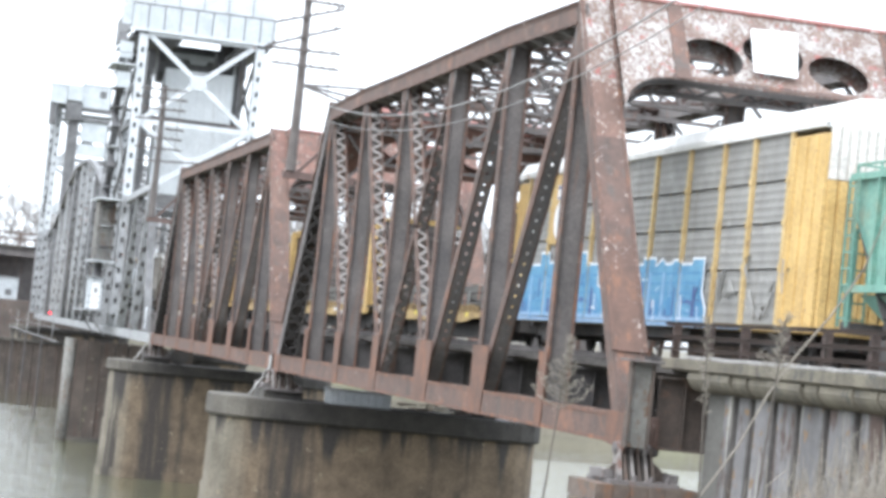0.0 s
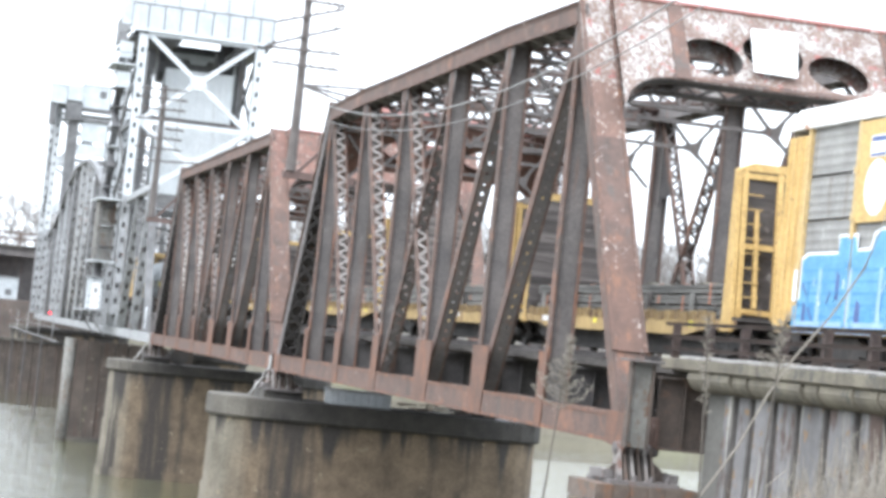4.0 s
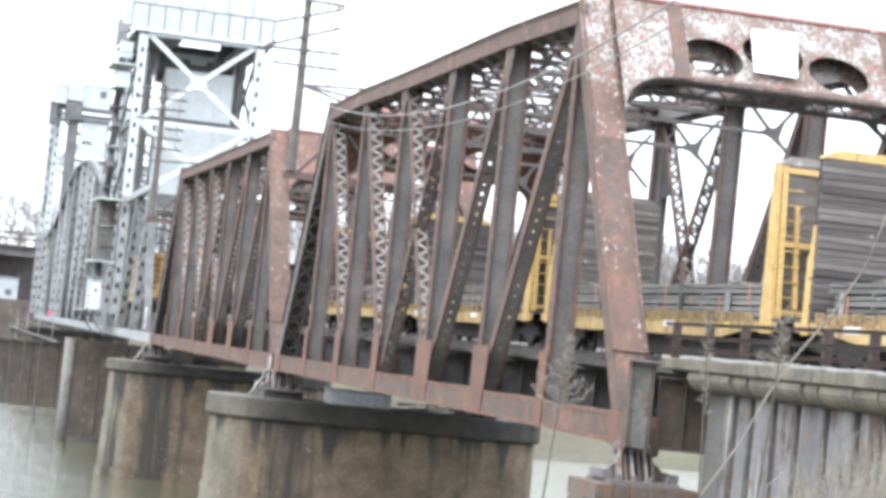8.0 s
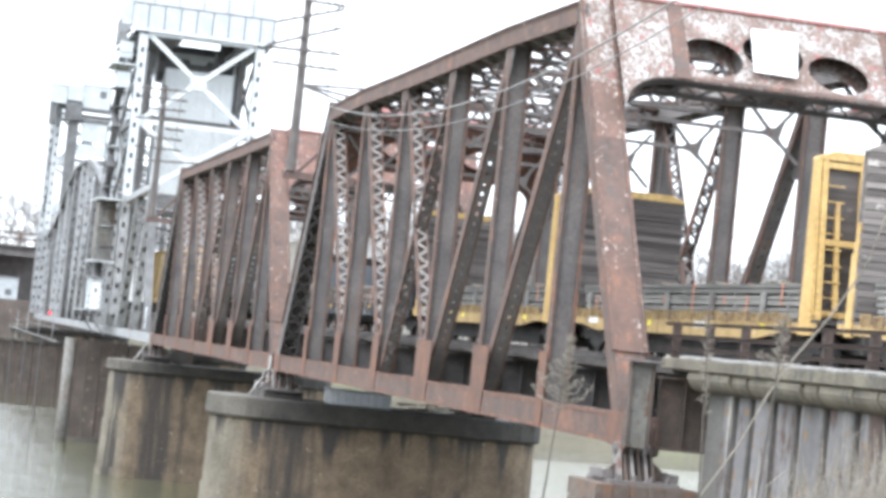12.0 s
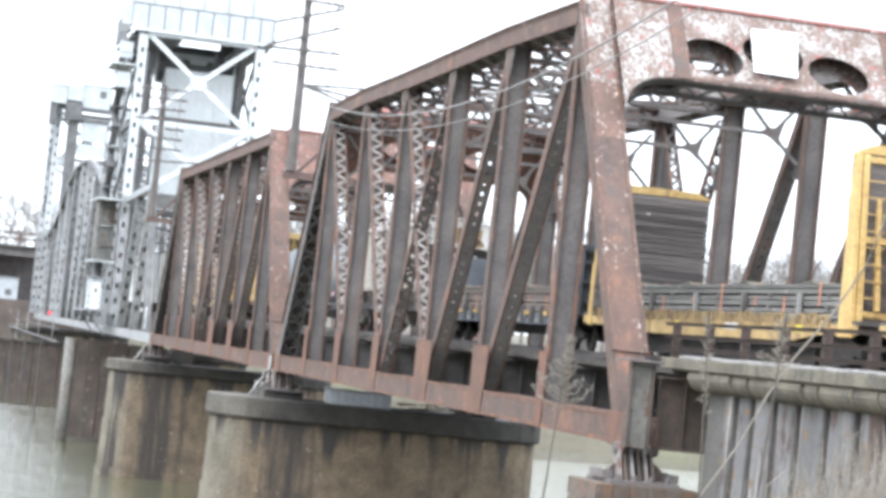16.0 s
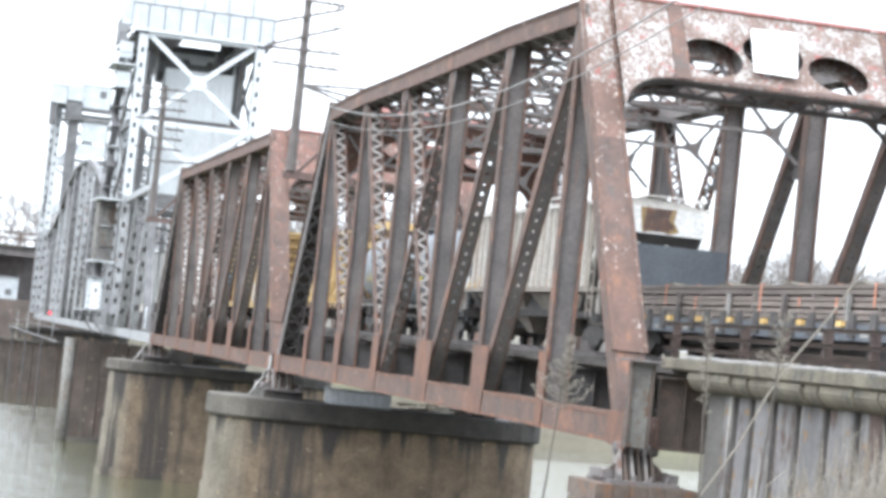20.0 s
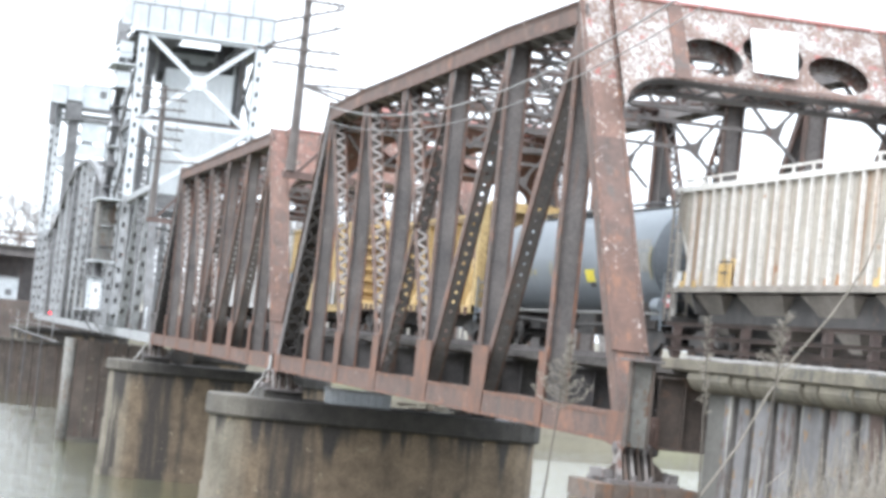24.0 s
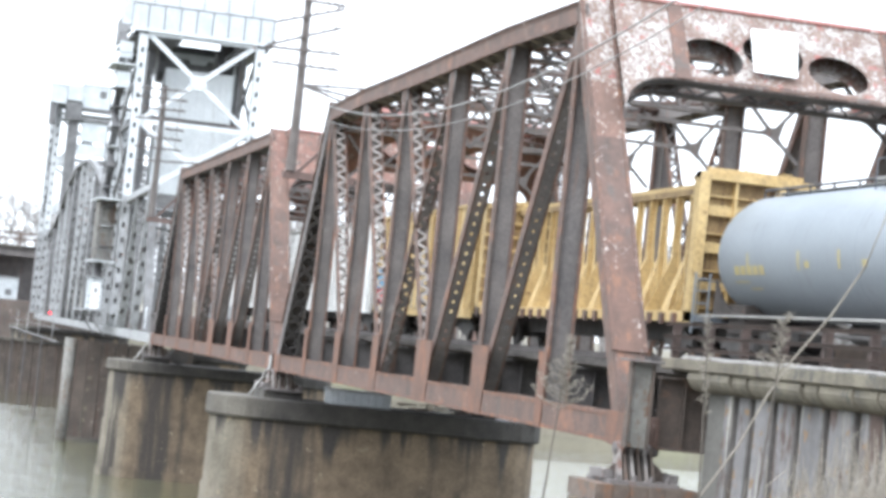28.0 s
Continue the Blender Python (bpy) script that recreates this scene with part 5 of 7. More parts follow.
single("cable", Geo().tube(hung((-0.35, 42.25, 10.28), (-0.35, -5.22, 9.64), 1.41), 0.016, 6), WIRE, "thin grey cable sagging below the pale one", "cable", "cables")
box_on_pier = thing("sheet_stack", "grey-blue sheet-metal stack with a pale top on the pier", "stored sheets", pose(0, 50.8, -1.578))
for k in range(8):
    part("sheet", Geo().box(2.62 + k * 0.35, 2.94 + k * 0.35, 0, 1.6, 0.002, 0.62 - 0.004 * k), WHITEPANEL, box_on_pier)
part("lid", Geo().box(2.55, 5.48, -0.06, 1.66, 0.622, 0.68), SILVER, box_on_pier)

# drain pipes and loose stays at the span ends
for y in (SPAN_2 - 0.75, SPAN_3 - 0.75):
    drain = thing("drain_pipe", "broken pale drain pipe hanging between two spans", "pipe", None, "drain pipes")
    part("pipe", Geo().tube([(-0.12, y, 0.30), (-0.14, y, -0.30), (-0.34, y, -0.52), (-0.40, y, -0.74), (-0.68, y - 0.1, -1.08), (-0.76, y - 0.2, -1.28), (-1.0, y - 0.3, -1.55)], 0.062, 8), GALV, drain, "pale kinked pipe end", True)
    part("hanger_rod", Geo().tube([(-0.15, y, 1.9), (-0.12, y, 0.30)], 0.022, 6), SOOTSHADE, drain)

single("drum", Geo().tube([(1.9, 102.6, -1.0), (1.9, 104.2, -1.0)], 0.57, 18), CARBLACK, "black steel drum lying on the pier cap", "drum", smooth=False)
ring_ = [(-0.42, 105.2 + 0.16 * math.cos(k * math.pi / 8), 1.35 + 0.70 * math.sin(k * math.pi / 8)) for k in range(15)]
single("cable_loop", Geo().tube(ring_, 0.05, 6), TOWERWHITE, "white cable looped at the end of the second span", "cable", smooth=True)
single("plank", Geo().box(10.1, 12.3, 49.7, 49.95, -1.577, -1.50), SILVER, "pale plank lying on the pier cap", "plank")
litter = thing("scrap_pile", "low heap of grey scrap steel on the pier cap", "scrap metal", pose(0, 50.2, -1.578))
rnd = random.Random(77)
for k in range(14):
    x, y = 5.7 + rnd.random() * 3.0, rnd.uniform(-0.3, 0.9)
    a_ = rnd.uniform(-0.5, 0.5)
    part("scrap_bar", Geo().beam((x, y, 0.05 + 0.02 * k), (x + 0.9 * math.cos(a_), y + 0.9 * math.sin(a_), 0.05 + 0.02 * k + rnd.uniform(-0.02, 0.08)), 0.16, 0.07, side=(0, 1, 0)), rnd.choice((SOOTSHADE, GALV, GRILLE)), litter)

# ---- far bank: fender, hut, road bridge ----
fender = thing("fender_wall", "dark stained fender wall along the far bank", "retaining wall", kind="structure")
for k in range(26):
    x = -34 + k * 1.6
    part("fender_board", Geo().box(x, x + 1.5, 232.0 + 0.12 * (k % 2), 233.0, -11, -3.2), BANKSTONE, fender)
part("coping", Geo().box(-34, 8, 231.8, 233.2, -3.19, -2.85), CAPSTONE, fender)
cat = thing("catwalk", "pale pipe-railed catwalk beside the lift span piers", "catwalk", pose(0, 0, 0))
part("walk_board", Geo().box(-3.5, -3.2, 146, 231.5, -1.55, -1.46), SILVERDARK, cat)
for k in range(13):
    y = 147 + k * 7
    if k % 3 == 1:
        part("post", Geo().tube([(-3.35, y, -1.46), (-3.35, y, 0.6)], 0.05, 6), SILVER, cat)
    if k % 4 == 3:
        part("pile_leg", Geo().tube([(-3.35, y, -11), (-3.35, y, -1.55)], 0.12, 8), SHADEBLACK, cat)
part("pipe_rail", Geo().tube([(-3.35, 146.5, -0.4), (-3.35, 231, -0.4)], 0.04, 6), SILVERDARK, cat)
lamp = thing("signal_lamp", "red navigation lamp on the lift span", "lamp", pose(-0.35, 208, 0.45))
part("lamp_body", Geo().box(-0.16, 0.16, 0, 0.3, -0.1, 0.5), SILVERDARK, lamp)
part("lens", Geo().tube([(0, -0.08, 0.25), (0, -0.002, 0.25)], 0.15, 12), RED_LAMP, lamp, "glowing red lens")
abut = thing("abutment", "brown earth and concrete abutment on the far bank", "abutment", kind="structure")
part("block", Geo().rings([[(-46, 252, -10), (14, 252, -10), (14, 300, -10), (-46, 300, -10)], [(-46, 257, 1.8), (12, 257, 1.8), (12, 295, 1.8), (-46, 295, 1.8)]]), BANKSTONE, abut)
# dark wall added where only shade lies under the road deck
part("upper_block", Geo().box(-90, 6, 296, 305, -2.0, 9.29), SOOTSHADE, abut, "dark wall in place of the shade below the road bridge")
shed = thing("bankside_hut", "small white hut with a dark window on the far bank", "hut", pose(-2.9, 259, 1.8))
part("shell", Geo().box(-1.6, 1.2, 0, 3, 0.002, 2.8), WHITEPANEL, shed)
part("window", Geo().box(-0.4, 0.4, -0.03, -0.004, 0.5, 1.3), SILVERDARK, shed)
part("roof", Geo().box(-1.75, 1.35, -0.15, 3.15, 2.802, 2.95), SILVER, shed)
road = thing("road_bridge", "dark steel road bridge with a railing beyond the far bank", "bridge", pose(0, 285, 0))
part("girder", Geo().box(-90, 3.0, -0.4, 0.4, 8.1, 9.3), SOOTSHADE, road)
part("deck", Geo().box(-90, 3.0, -0.9, 16.0, 9.302, 9.6), CAPSTONE, road)
for k in range(32):
    x = -88 + k * 2.9
    part("rail_post", Geo().box(x, x + 0.2, -0.85, -0.65, 9.602, 11.4), RUST, road)
    if k % 6 == 1:
        part("column", Geo().box(x, x + 0.8, -0.4, 0.4, -4, 8.098), SOOTSHADE, road)
for z in (10.4, 11.3):
    part("rail_bar", Geo().box(-88, 2.4, -0.9, -0.855, z, z + 0.2), RUST, road)
hill = Geo()
rows_ = []
for j in range(7):
    rows_.append([(-160 + i * 8, 345 + j * 12, 2 + (1 - abs(j - 3) / 3) * 13 * (0.75 + 0.25 * noise.noise((i * 0.3, j * 0.4, 3))) * max(0.0, min(1.0, (24 - i) / 4))) for i in range(26)])
hill.rings(rows_, close=False, caps=False)
single("hillside", hill, TAN, "tan winter hillside behind the road bridge", "hill", kind="structure", smooth=True)

# ---- bare trees on the far bank ----


def bare_tree(seed, height):
    rnd = random.Random(seed)
    trunk, crown = Geo(), Geo()

    def grow(p, d, length, r, depth):
        q = p + d * length
        (trunk if depth < 2 else crown).tube([p, p.lerp(q, 0.5) + Vector((rnd.uniform(-1, 1), rnd.uniform(-1, 1), 0)) * length * 0.05, q], r, 5 if depth < 2 else 3, r * 0.66)
        if depth == 5:
            return
        for k in range(rnd.choice((3, 3, 4)) if depth else 5):
            f = rnd.uniform(0.45, 1.0) if depth else rnd.uniform(0.5, 1.0)
            t = Vector((rnd.gauss(0, 1), rnd.gauss(0, 1), rnd.uniform(0.1, 1.2))).normalized()
            grow(p.lerp(q, f), (d * 0.8 + t * 0.85).normalized(), length * rnd.uniform(0.5, 0.72), max(0.05, r * 0.5), depth + 1)
    grow(Vector((0, 0, 0)), Vector((0, 0, 1)), height * 0.38, height * 0.012, 0)
    t = thing("tree", "bare grey winter tree on the far bank", "tree", None, "bare trees")
    part("trunk", trunk, BARK, t)
    part("crown", crown, BARK, t, "fine leafless twigs")
    return t


kinds = [bare_tree(11, 29.0), bare_tree(12, 32.0), bare_tree(13, 26.0)]
rnd = random.Random(9)
spots = [(rnd.uniform(-150, 330), rnd.uniform(262, 330)) for k in range(90)]
spots += [(rnd.uniform(70, 150), rnd.uniform(262, 330)) for k in range(24)]
spots = [(x, y) for x, y in spots if x > 22 or x < -50] + [(-14 + 5 * k, 352 + 6 * (k % 3)) for k in range(9)]
for k, (x, y) in enumerate(spots):
    m = pose(x, y, lie(x, y) - 0.2 if y < 345 else -3.0, 0, 0, rnd.uniform(0, 360))
    if k < 3:
        kinds[k].matrix_basis = m
    else:
        copy_thing(kinds[k % 3], m)
woods = Geo()
rnd = random.Random(31)
for k in range(2600):
    x, y = rnd.uniform(36, 160), rnd.uniform(262, 300)
    base = Vector((x, y, lie(x, y) - 0.3))
    h = rnd.uniform(2.0, 6.0) + 2.0 * noise.noise((x * 0.05, 0, 7))
    tip = base + Vector((rnd.uniform(-1.5, 1.5), rnd.uniform(-1, 1), h))
    woods.tube([base, tip], 0.10, 3, 0.03)
    for j in range(9):
        p = base.lerp(tip, rnd.uniform(0.25, 1.0))
        woods.tube([p, p + Vector((rnd.uniform(-1.6, 1.6), rnd.uniform(-1, 1), rnd.uniform(0.4, 1.8)))], 0.045, 3, 0.02)
single("bank_scrub", woods, BARK, "thicket of bare grey scrub along the far bank", "scrub", kind="stuff")

# ---- the freight train; a car's own space: y along it, its near side at -x, z from the rail's top ----
WHEELS, CARS = [], []
wheel_geo = Geo()
for s in (-1, 1):
    wheel_geo.tube([(s * 0.69, 0, 0), (s * 0.78, 0, 0)], 0.42, 20)
    wheel_geo.tube([(s * 0.66, 0, 0), (s * 0.69, 0, 0)], 0.455, 20)
    wheel_geo.tube([(s * 0.78, 0, 0), (s * 0.82, 0, 0)], 0.16, 10)
    for k in range(5):
        a = 2 * math.pi * k / 5
        wheel_geo.tube([(s * 0.78, 0.26 * math.cos(a), 0.26 * math.sin(a)), (s * 0.79, 0.26 * math.cos(a), 0.26 * math.sin(a))], 0.05, 6)
wheel_geo.tube([(-0.95, 0, 0), (0.95, 0, 0)], 0.08, 10)
WHEEL_MESH = finish("wheelset", wheel_geo, CARBLACK)
tg = Geo()
for s in (-1, 1):
    tg.prism([(-1.15, 0.34), (-1.15, 0.56), (-0.5, 0.78), (0.5, 0.78), (1.15, 0.56), (1.15, 0.34), (0.8, 0.40), (0.45, 0.18), (-0.45, 0.18), (-0.8, 0.40)],
             lambda u, w, t: (t, u, w), s * 1.02 - 0.07, s * 1.02 + 0.07)
tg.box(-1.1, 1.1, -0.22, 0.22, 0.35, 0.68)
TRUCK_MESH = finish("truck", tg, CARBLACK)


def bogie(car, y):
    tr = again("truck", TRUCK_MESH, car, pose(0, y, 0))
    for dy in (-0.89, 0.89):
        WHEELS.append((again("wheelset", WHEEL_MESH, tr, pose(0, dy, 0.42)), dy))


def coupler(car, half):
    for s in (-1, 1):
        part("coupler", Geo().box(-0.12, 0.12, min(s * half, s * (half + 0.62)), max(s * half, s * (half + 0.62)), 0.72, 0.98)
             .box(-0.2, 0.2, s * (half + 0.5) - 0.12, s * (half + 0.5) + 0.12, 0.68, 1.02), CARBLACK, car)


def ladder(car, x, y, z0, z1, wide, along, material, count):
    g = Geo()
    for s in (-0.5, 0.5):
        dx, dy = (0, s * wide) if along else (s * wide, 0)
        g.box(x + dx - 0.025, x + dx + 0.025, y + dy - 0.025, y + dy + 0.025, z0, z1)
    for k in range(count):
        z = z0 + (z1 - z0) * (k + 0.5) / count
        if along:
            g.box(x - 0.02, x + 0.02, y - wide / 2, y + wide / 2, z - 0.02, z + 0.02)
        else:
            g.box(x - wide / 2, x + wide / 2, y - 0.02, y + 0.02, z - 0.02, z + 0.02)
    return part("ladder", g, material, car)


def rail_car(name, label, middle, group=""):
    car = thing(name, label, "freight car", pose(TRACK_X, middle, RAIL), group)
    CARS.append((car, middle))
    return car


def folded(x0, x1, s, L, n, z0, z1):
    """A ribbed sheet in one folded profile."""
    pts = []
    for k in range(n):
        xa, w = x0 + (x1 - x0) * k / n, (x1 - x0) / n
        pts += [(xa, L - 0.02), (xa + w * 0.15, L + 0.05), (xa + w * 0.85, L + 0.05), (xa + w * 0.98, L - 0.02)]
    pts += [(x1, L - 0.06), (x0, L - 0.06)]
    return Geo().prism(pts, lambda u, w, t: (u, s * w, t), z0, z1)


# tops of the painted words: distance along the car from the word's start, height
WORD_A, WORD_B = 12.85, 1.2
WORD_TOPS_A = ((0, 1.5), (0.9, 1.6), (0.9, 2.5), (1.26, 2.62), (2.95, 2.62), (3.0, 3.0), (3.85, 3.0), (4.0, 2.66), (4.75, 2.68), (4.9, 3.0), (5.3, 3.12), (5.65, 3.04), (5.75, 2.66), (6.95, 2.62), (7.0, 2.95), (8.0, 2.95), (8.15, 2.6), (9.35, 2.56), (9.4, 1.95), (10.0, 1.8), (10.15, 1.3))
WORD_TOPS_B = ((0.0, 1.8), (0.25, 1.92), (1.08, 1.95), (1.1, 2.6), (1.25, 2.66), (1.65, 2.5), (2.06, 2.5), (2.1, 2.69), (3.05, 2.67), (3.12, 2.44), (3.76, 2.65), (3.96, 2.49), (4.57, 2.51), (4.71, 2.6), (5.2, 2.6), (5.34, 2.48), (6.15, 2.48), (6.26, 2.62), (7.05, 2.62), (7.05, 1.7), (7.4, 1.3))


def autorack(middle):
    car = rail_car("autorack_car", "yellow and grey car-carrying wagon with a white roof and blue graffiti", middle)
    L, W = 13.47, 1.62
    sill = part("side_sill", Geo().box(-W, W, -L, L, 0.84, 0.96), YELLOW, car, "scuffed yellow side sill")
    part("floor", Geo().box(-W + 0.05, W - 0.05, -L + 0.3, L - 0.3, 0.961, 1.1), CARBLACK, car)
    part("underframe", Geo().box(-0.5, 0.5, -L + 0.5, L - 0.5, 0.5, 0.838).box(-1.2, 1.2, -4, 4, 0.55, 0.836), CARBLACK, car)
    posts = [-0.03, 2.43, 4.6, 7.26, 10.02, 12.95, 15.74, 18.25, 20.5, 23.42]
    posts = [p - 11.24 for p in posts]
    post_mesh = finish("post", Geo().box(-0.05, 0.05, -0.085, 0.085, 0.965, 5.62).box(-0.07, -0.05, -0.11, 0.11, 2.28, 2.44).box(-0.07, -0.05, -0.11, 0.11, 3.36, 3.52).box(-0.07, -0.05, -0.11, 0.11, 4.4, 4.56), PALEYELLOW)
    for p in posts:
        for s in (-1, 1):
            again("post", post_mesh, car, pose(s * W, p, 0, 0, 0, 0 if s < 0 else 180))
    rows = [(0.975, 2.30), (2.335, 3.42), (3.455, 4.45), (4.485, 5.62)]
    edges = [-L + 0.02] + posts + [L - 0.02]
    for i in range(len(posts) - 1):
        a, b = posts[i] + 0.09, posts[i + 1] - 0.09
        for z0, z1 in rows:
            g = Geo()
            k = 5
            pts = []
            for j in range(k):
                za, zb = z0 + (z1 - z0) * j / k, z0 + (z1 - z0) * (j + 1) / k
                pts += [(-0.006, za + 0.02), (0.004, za + (zb - za) * 0.35), (0.004, za + (zb - za) * 0.65), (-0.006, zb - 0.02)]
            pts += [(0.04, z1), (0.04, z0)]
            g.prism(pts, lambda u, w, t: (-W + u + 0.04, t, w), a, b)
            part("side_panel", g, GALV, car)
        part("far_panel", Geo().box(W - 0.03, W, a, b, 0.975, 5.62), GALV, car)
    for s in (-1, 1):
        for ya, yb in ((-L, posts[0] - 0.09), (posts[-1] + 0.09, L)):
            cp = part("corner_panel", Geo().box(s * W - 0.04, s * W + 0.04, ya, yb, 0.965, 5.45), YELLOW, car, "yellow corner panel")
            if s < 0:
                for f in (0.25, 0.55, 0.85):
                    y = ya + (yb - ya) * f
                    part("seam", Geo().box(-W - 0.065, -W - 0.041, y - 0.03, y + 0.03, 1.0, 5.4), YELLOW, cp)
    # end doors
    for s in (-1, 1):
        for x0, x1 in ((-W + 0.05, -0.02), (0.02, W - 0.05)):
            part("end_door", folded(x0, x1, s, L, 6, 0.965, 4.37), YELLOW, car, "dull yellow folding end door")
            part("end_panel", folded(x0, x1, s, L, 7, 4.39, 5.64), HOPPERW, car, "white ribbed upper end panel")
    # roof in arched sheets
    prof = [(-1.70, 5.58), (-1.72, 5.74), (-1.50, 6.10), (-0.9, 6.29), (0, 6.36), (0.9, 6.29), (1.50, 6.10), (1.72, 5.74), (1.70, 5.58)]
    for i in range(10):
        ya, yb = -L + 2 * L * i / 10, -L + 2 * L * (i + 1) / 10
        rows_ = []
        for t, drop in ((ya + 0.015, 0.0), (ya + 0.12, 0.025), (yb - 0.12, 0.025), (yb - 0.015, 0.0)):
            cut = 0.75 if (i == 0 and t < ya + 0.05) or (i == 9 and t > yb - 0.05) else 1
            rows_.append([(x, t, 5.6 + (z - 5.6) * cut + drop) for x, z in prof])
        part("roof_sheet", Geo().rings(rows_), WHITE, car, "white roof sheet with rust spots")
    part("roof_rail", Geo().box(-1.70, -1.62, -L, L, 5.625, 5.70).box(1.62, 1.70, -L, L, 5.625, 5.70), GALV, car)
    # oval emblem on a yellow panel
    ya, yb = posts[7] + 0.1, posts[8] - 0.1
    lp = part("emblem_panel", Geo().box(-W - 0.05, -W - 0.035, ya, yb, 3.30, 5.55), YELLOW, car, "yellow panel with a white oval")
    c = (ya + yb) / 2
    part("oval", Geo().prism([(c + 0.62 * math.cos(a * math.pi / 12), 4.05 + 0.62 * math.sin(a * math.pi / 12)) for a in range(24)], lambda u, w, t: (t, u, w), -W - 0.058, -W - 0.052), SIGNWHITE, lp)
    part("mark", Geo().box(-W - 0.058, -W - 0.052, c - 0.45, c + 0.45, 4.72, 5.20), SIGNWHITE, lp)
    part("mark", Geo().box(-W - 0.064, -W - 0.059, c - 0.40, c + 0.40, 5.06, 5.17).box(-W - 0.064, -W - 0.059, c - 0.40, c + 0.40, 4.74, 4.80).box(-W - 0.064, -W - 0.059, c - 0.42, c - 0.34, 4.8, 5.06), NAVY, lp)
    # graffiti: two wide blue words that cannot be read, edged with white
    pl = lambda u, w, t: (t, u, w)
    gr = part("graffiti", Geo().box(-W - 0.012, -W - 0.006, WORD_B - 10.1, WORD_A, 0.845, 0.95), PALEBLUE, car, "blue and white graffiti lettering")
    for y_a, tops in ((WORD_A, WORD_TOPS_A), (WORD_B, WORD_TOPS_B)):
        edge = [(y_a - tops[-1][0], 0.97), (y_a - tops[0][0], 0.97)] + [(y_a - d, z) for d, z in tops]
        white = [(y_a - tops[-1][0] - 0.1, 0.97), (y_a - tops[0][0] + 0.1, 0.97)]
        for i, (d, z) in enumerate(tops):
            before = tops[i - 1][1] if i else 0.9
            after = tops[i + 1][1] if i + 1 < len(tops) else 0.9
            white.append((y_a - d + (0.1 if before < z else -0.1 if after < z else 0), z + 0.07))
        part("word", Geo().prism(edge, pl, -W - 0.028, -W - 0.0215), BLUE, gr)
        part("outline", Geo().prism(white, pl, -W - 0.020, -W - 0.014), WHITESPRAY, gr)
        span = tops[-1][0]
        for f, w_, z0, z1 in ((0.12, 0.22, 1.0, 1.55), (0.30, 0.2, 1.55, 2.25), (0.42, 0.3, 1.05, 1.6), (0.58, 0.25, 1.05, 1.35), (0.66, 0.16, 1.0, 1.95), (0.80, 0.9, 1.42, 1.62), (0.88, 0.3, 1.0, 1.95)):
            u = y_a - f * span
            part("shade", Geo().prism([(u - w_ / 2, z0), (u + w_ / 2, z0 + 0.08), (u + w_ * 0.3, z1), (u - w_ * 0.45, z1 - 0.1)], pl, -W - 0.034, -W - 0.029), NAVY, gr)
        # mid-blue bars imitate the shading of the corrugated panel beneath
        for j in range(5):
            z = 1.18 + j * 0.265
            part("ridge", Geo().box(-W - 0.0335, -W - 0.0285, y_a - span * (0.97 if z < 1.5 else 0.93), y_a - (0.1 if z < 1.5 else 1.1), z, z + 0.055), MIDBLUE, gr)
        for f, w_, h_ in ((0.16, 0.5, 0.5), (0.47, 0.7, 0.4), (0.62, 0.5, 0.6), (0.93, 0.4, 0.5)):
            u = y_a - f * span
            part("shade", Geo().prism([(u - w_ / 2, 1.0), (u + w_ / 2, 1.02), (u + w_ * 0.35, 1.0 + h_), (u - w_ * 0.3, 1.05 + h_)], pl, -W - 0.0395, -W - 0.0345), MIDBLUE, gr)
        for f in (0.2, 0.37, 0.53, 0.72):
            u = y_a - f * span
            part("highlight", Geo().prism([(u - 0.1, 1.0), (u + 0.12, 1.0), (u + 0.08, 2.3), (u - 0.08, 2.3)], pl, -W - 0.034, -W - 0.029), PALEBLUE, gr)
        part("glow", Geo().box(-W - 0.040, -W - 0.035, y_a - span, y_a - 0.2, 0.985, 1.10), PALEBLUE, gr)
    part("drop_shadow", Geo().prism([(WORD_B + 0.02, 0.98), (WORD_B + 1.4, 0.98), (WORD_B + 0.8, 1.45), (WORD_B + 0.05, 1.65)], pl, -W - 0.013, -W - 0.007), NAVY, gr)
    for p in posts:
        for y_a, tops in ((WORD_A, WORD_TOPS_A), (WORD_B, WORD_TOPS_B)):
            d_ = y_a - p
            if 0.2 < d_ < tops[-1][0] - 0.2:
                high = [z for q, z in tops if q <= d_][-1]
                over = part("sprayed_post", Geo().box(-W - 0.056, -W - 0.051, p - 0.082, p + 0.082, 0.97, high - 0.05), BLUE, gr)
                part("sprayed_edge", Geo().box(-W - 0.0745, -W - 0.0705, p - 0.108, p + 0.108, 2.285, min(2.435, high + 0.05)), WHITESPRAY if high < 2.6 else MIDBLUE, over)
    strokes = random.Random(23)
    for y_a, tops in ((WORD_A, WORD_TOPS_A), (WORD_B, WORD_TOPS_B)):
        for k in range(26):
            u = y_a - strokes.uniform(0.4, tops[-1][0] - 0.4)
            z = strokes.uniform(1.05, 2.15)
            ang, long_, thick = strokes.choice((0.05, 1.5, 1.45, 0.9, 2.3)) + strokes.uniform(-0.15, 0.15), strokes.uniform(0.18, 0.62), strokes.uniform(0.03, 0.075)
            du, dz = math.cos(ang) * long_ / 2, math.sin(ang) * long_ / 2
            nu, nz = -math.sin(ang) * thick / 2, math.cos(ang) * thick / 2
            if z + abs(dz) > 2.3:
                continue
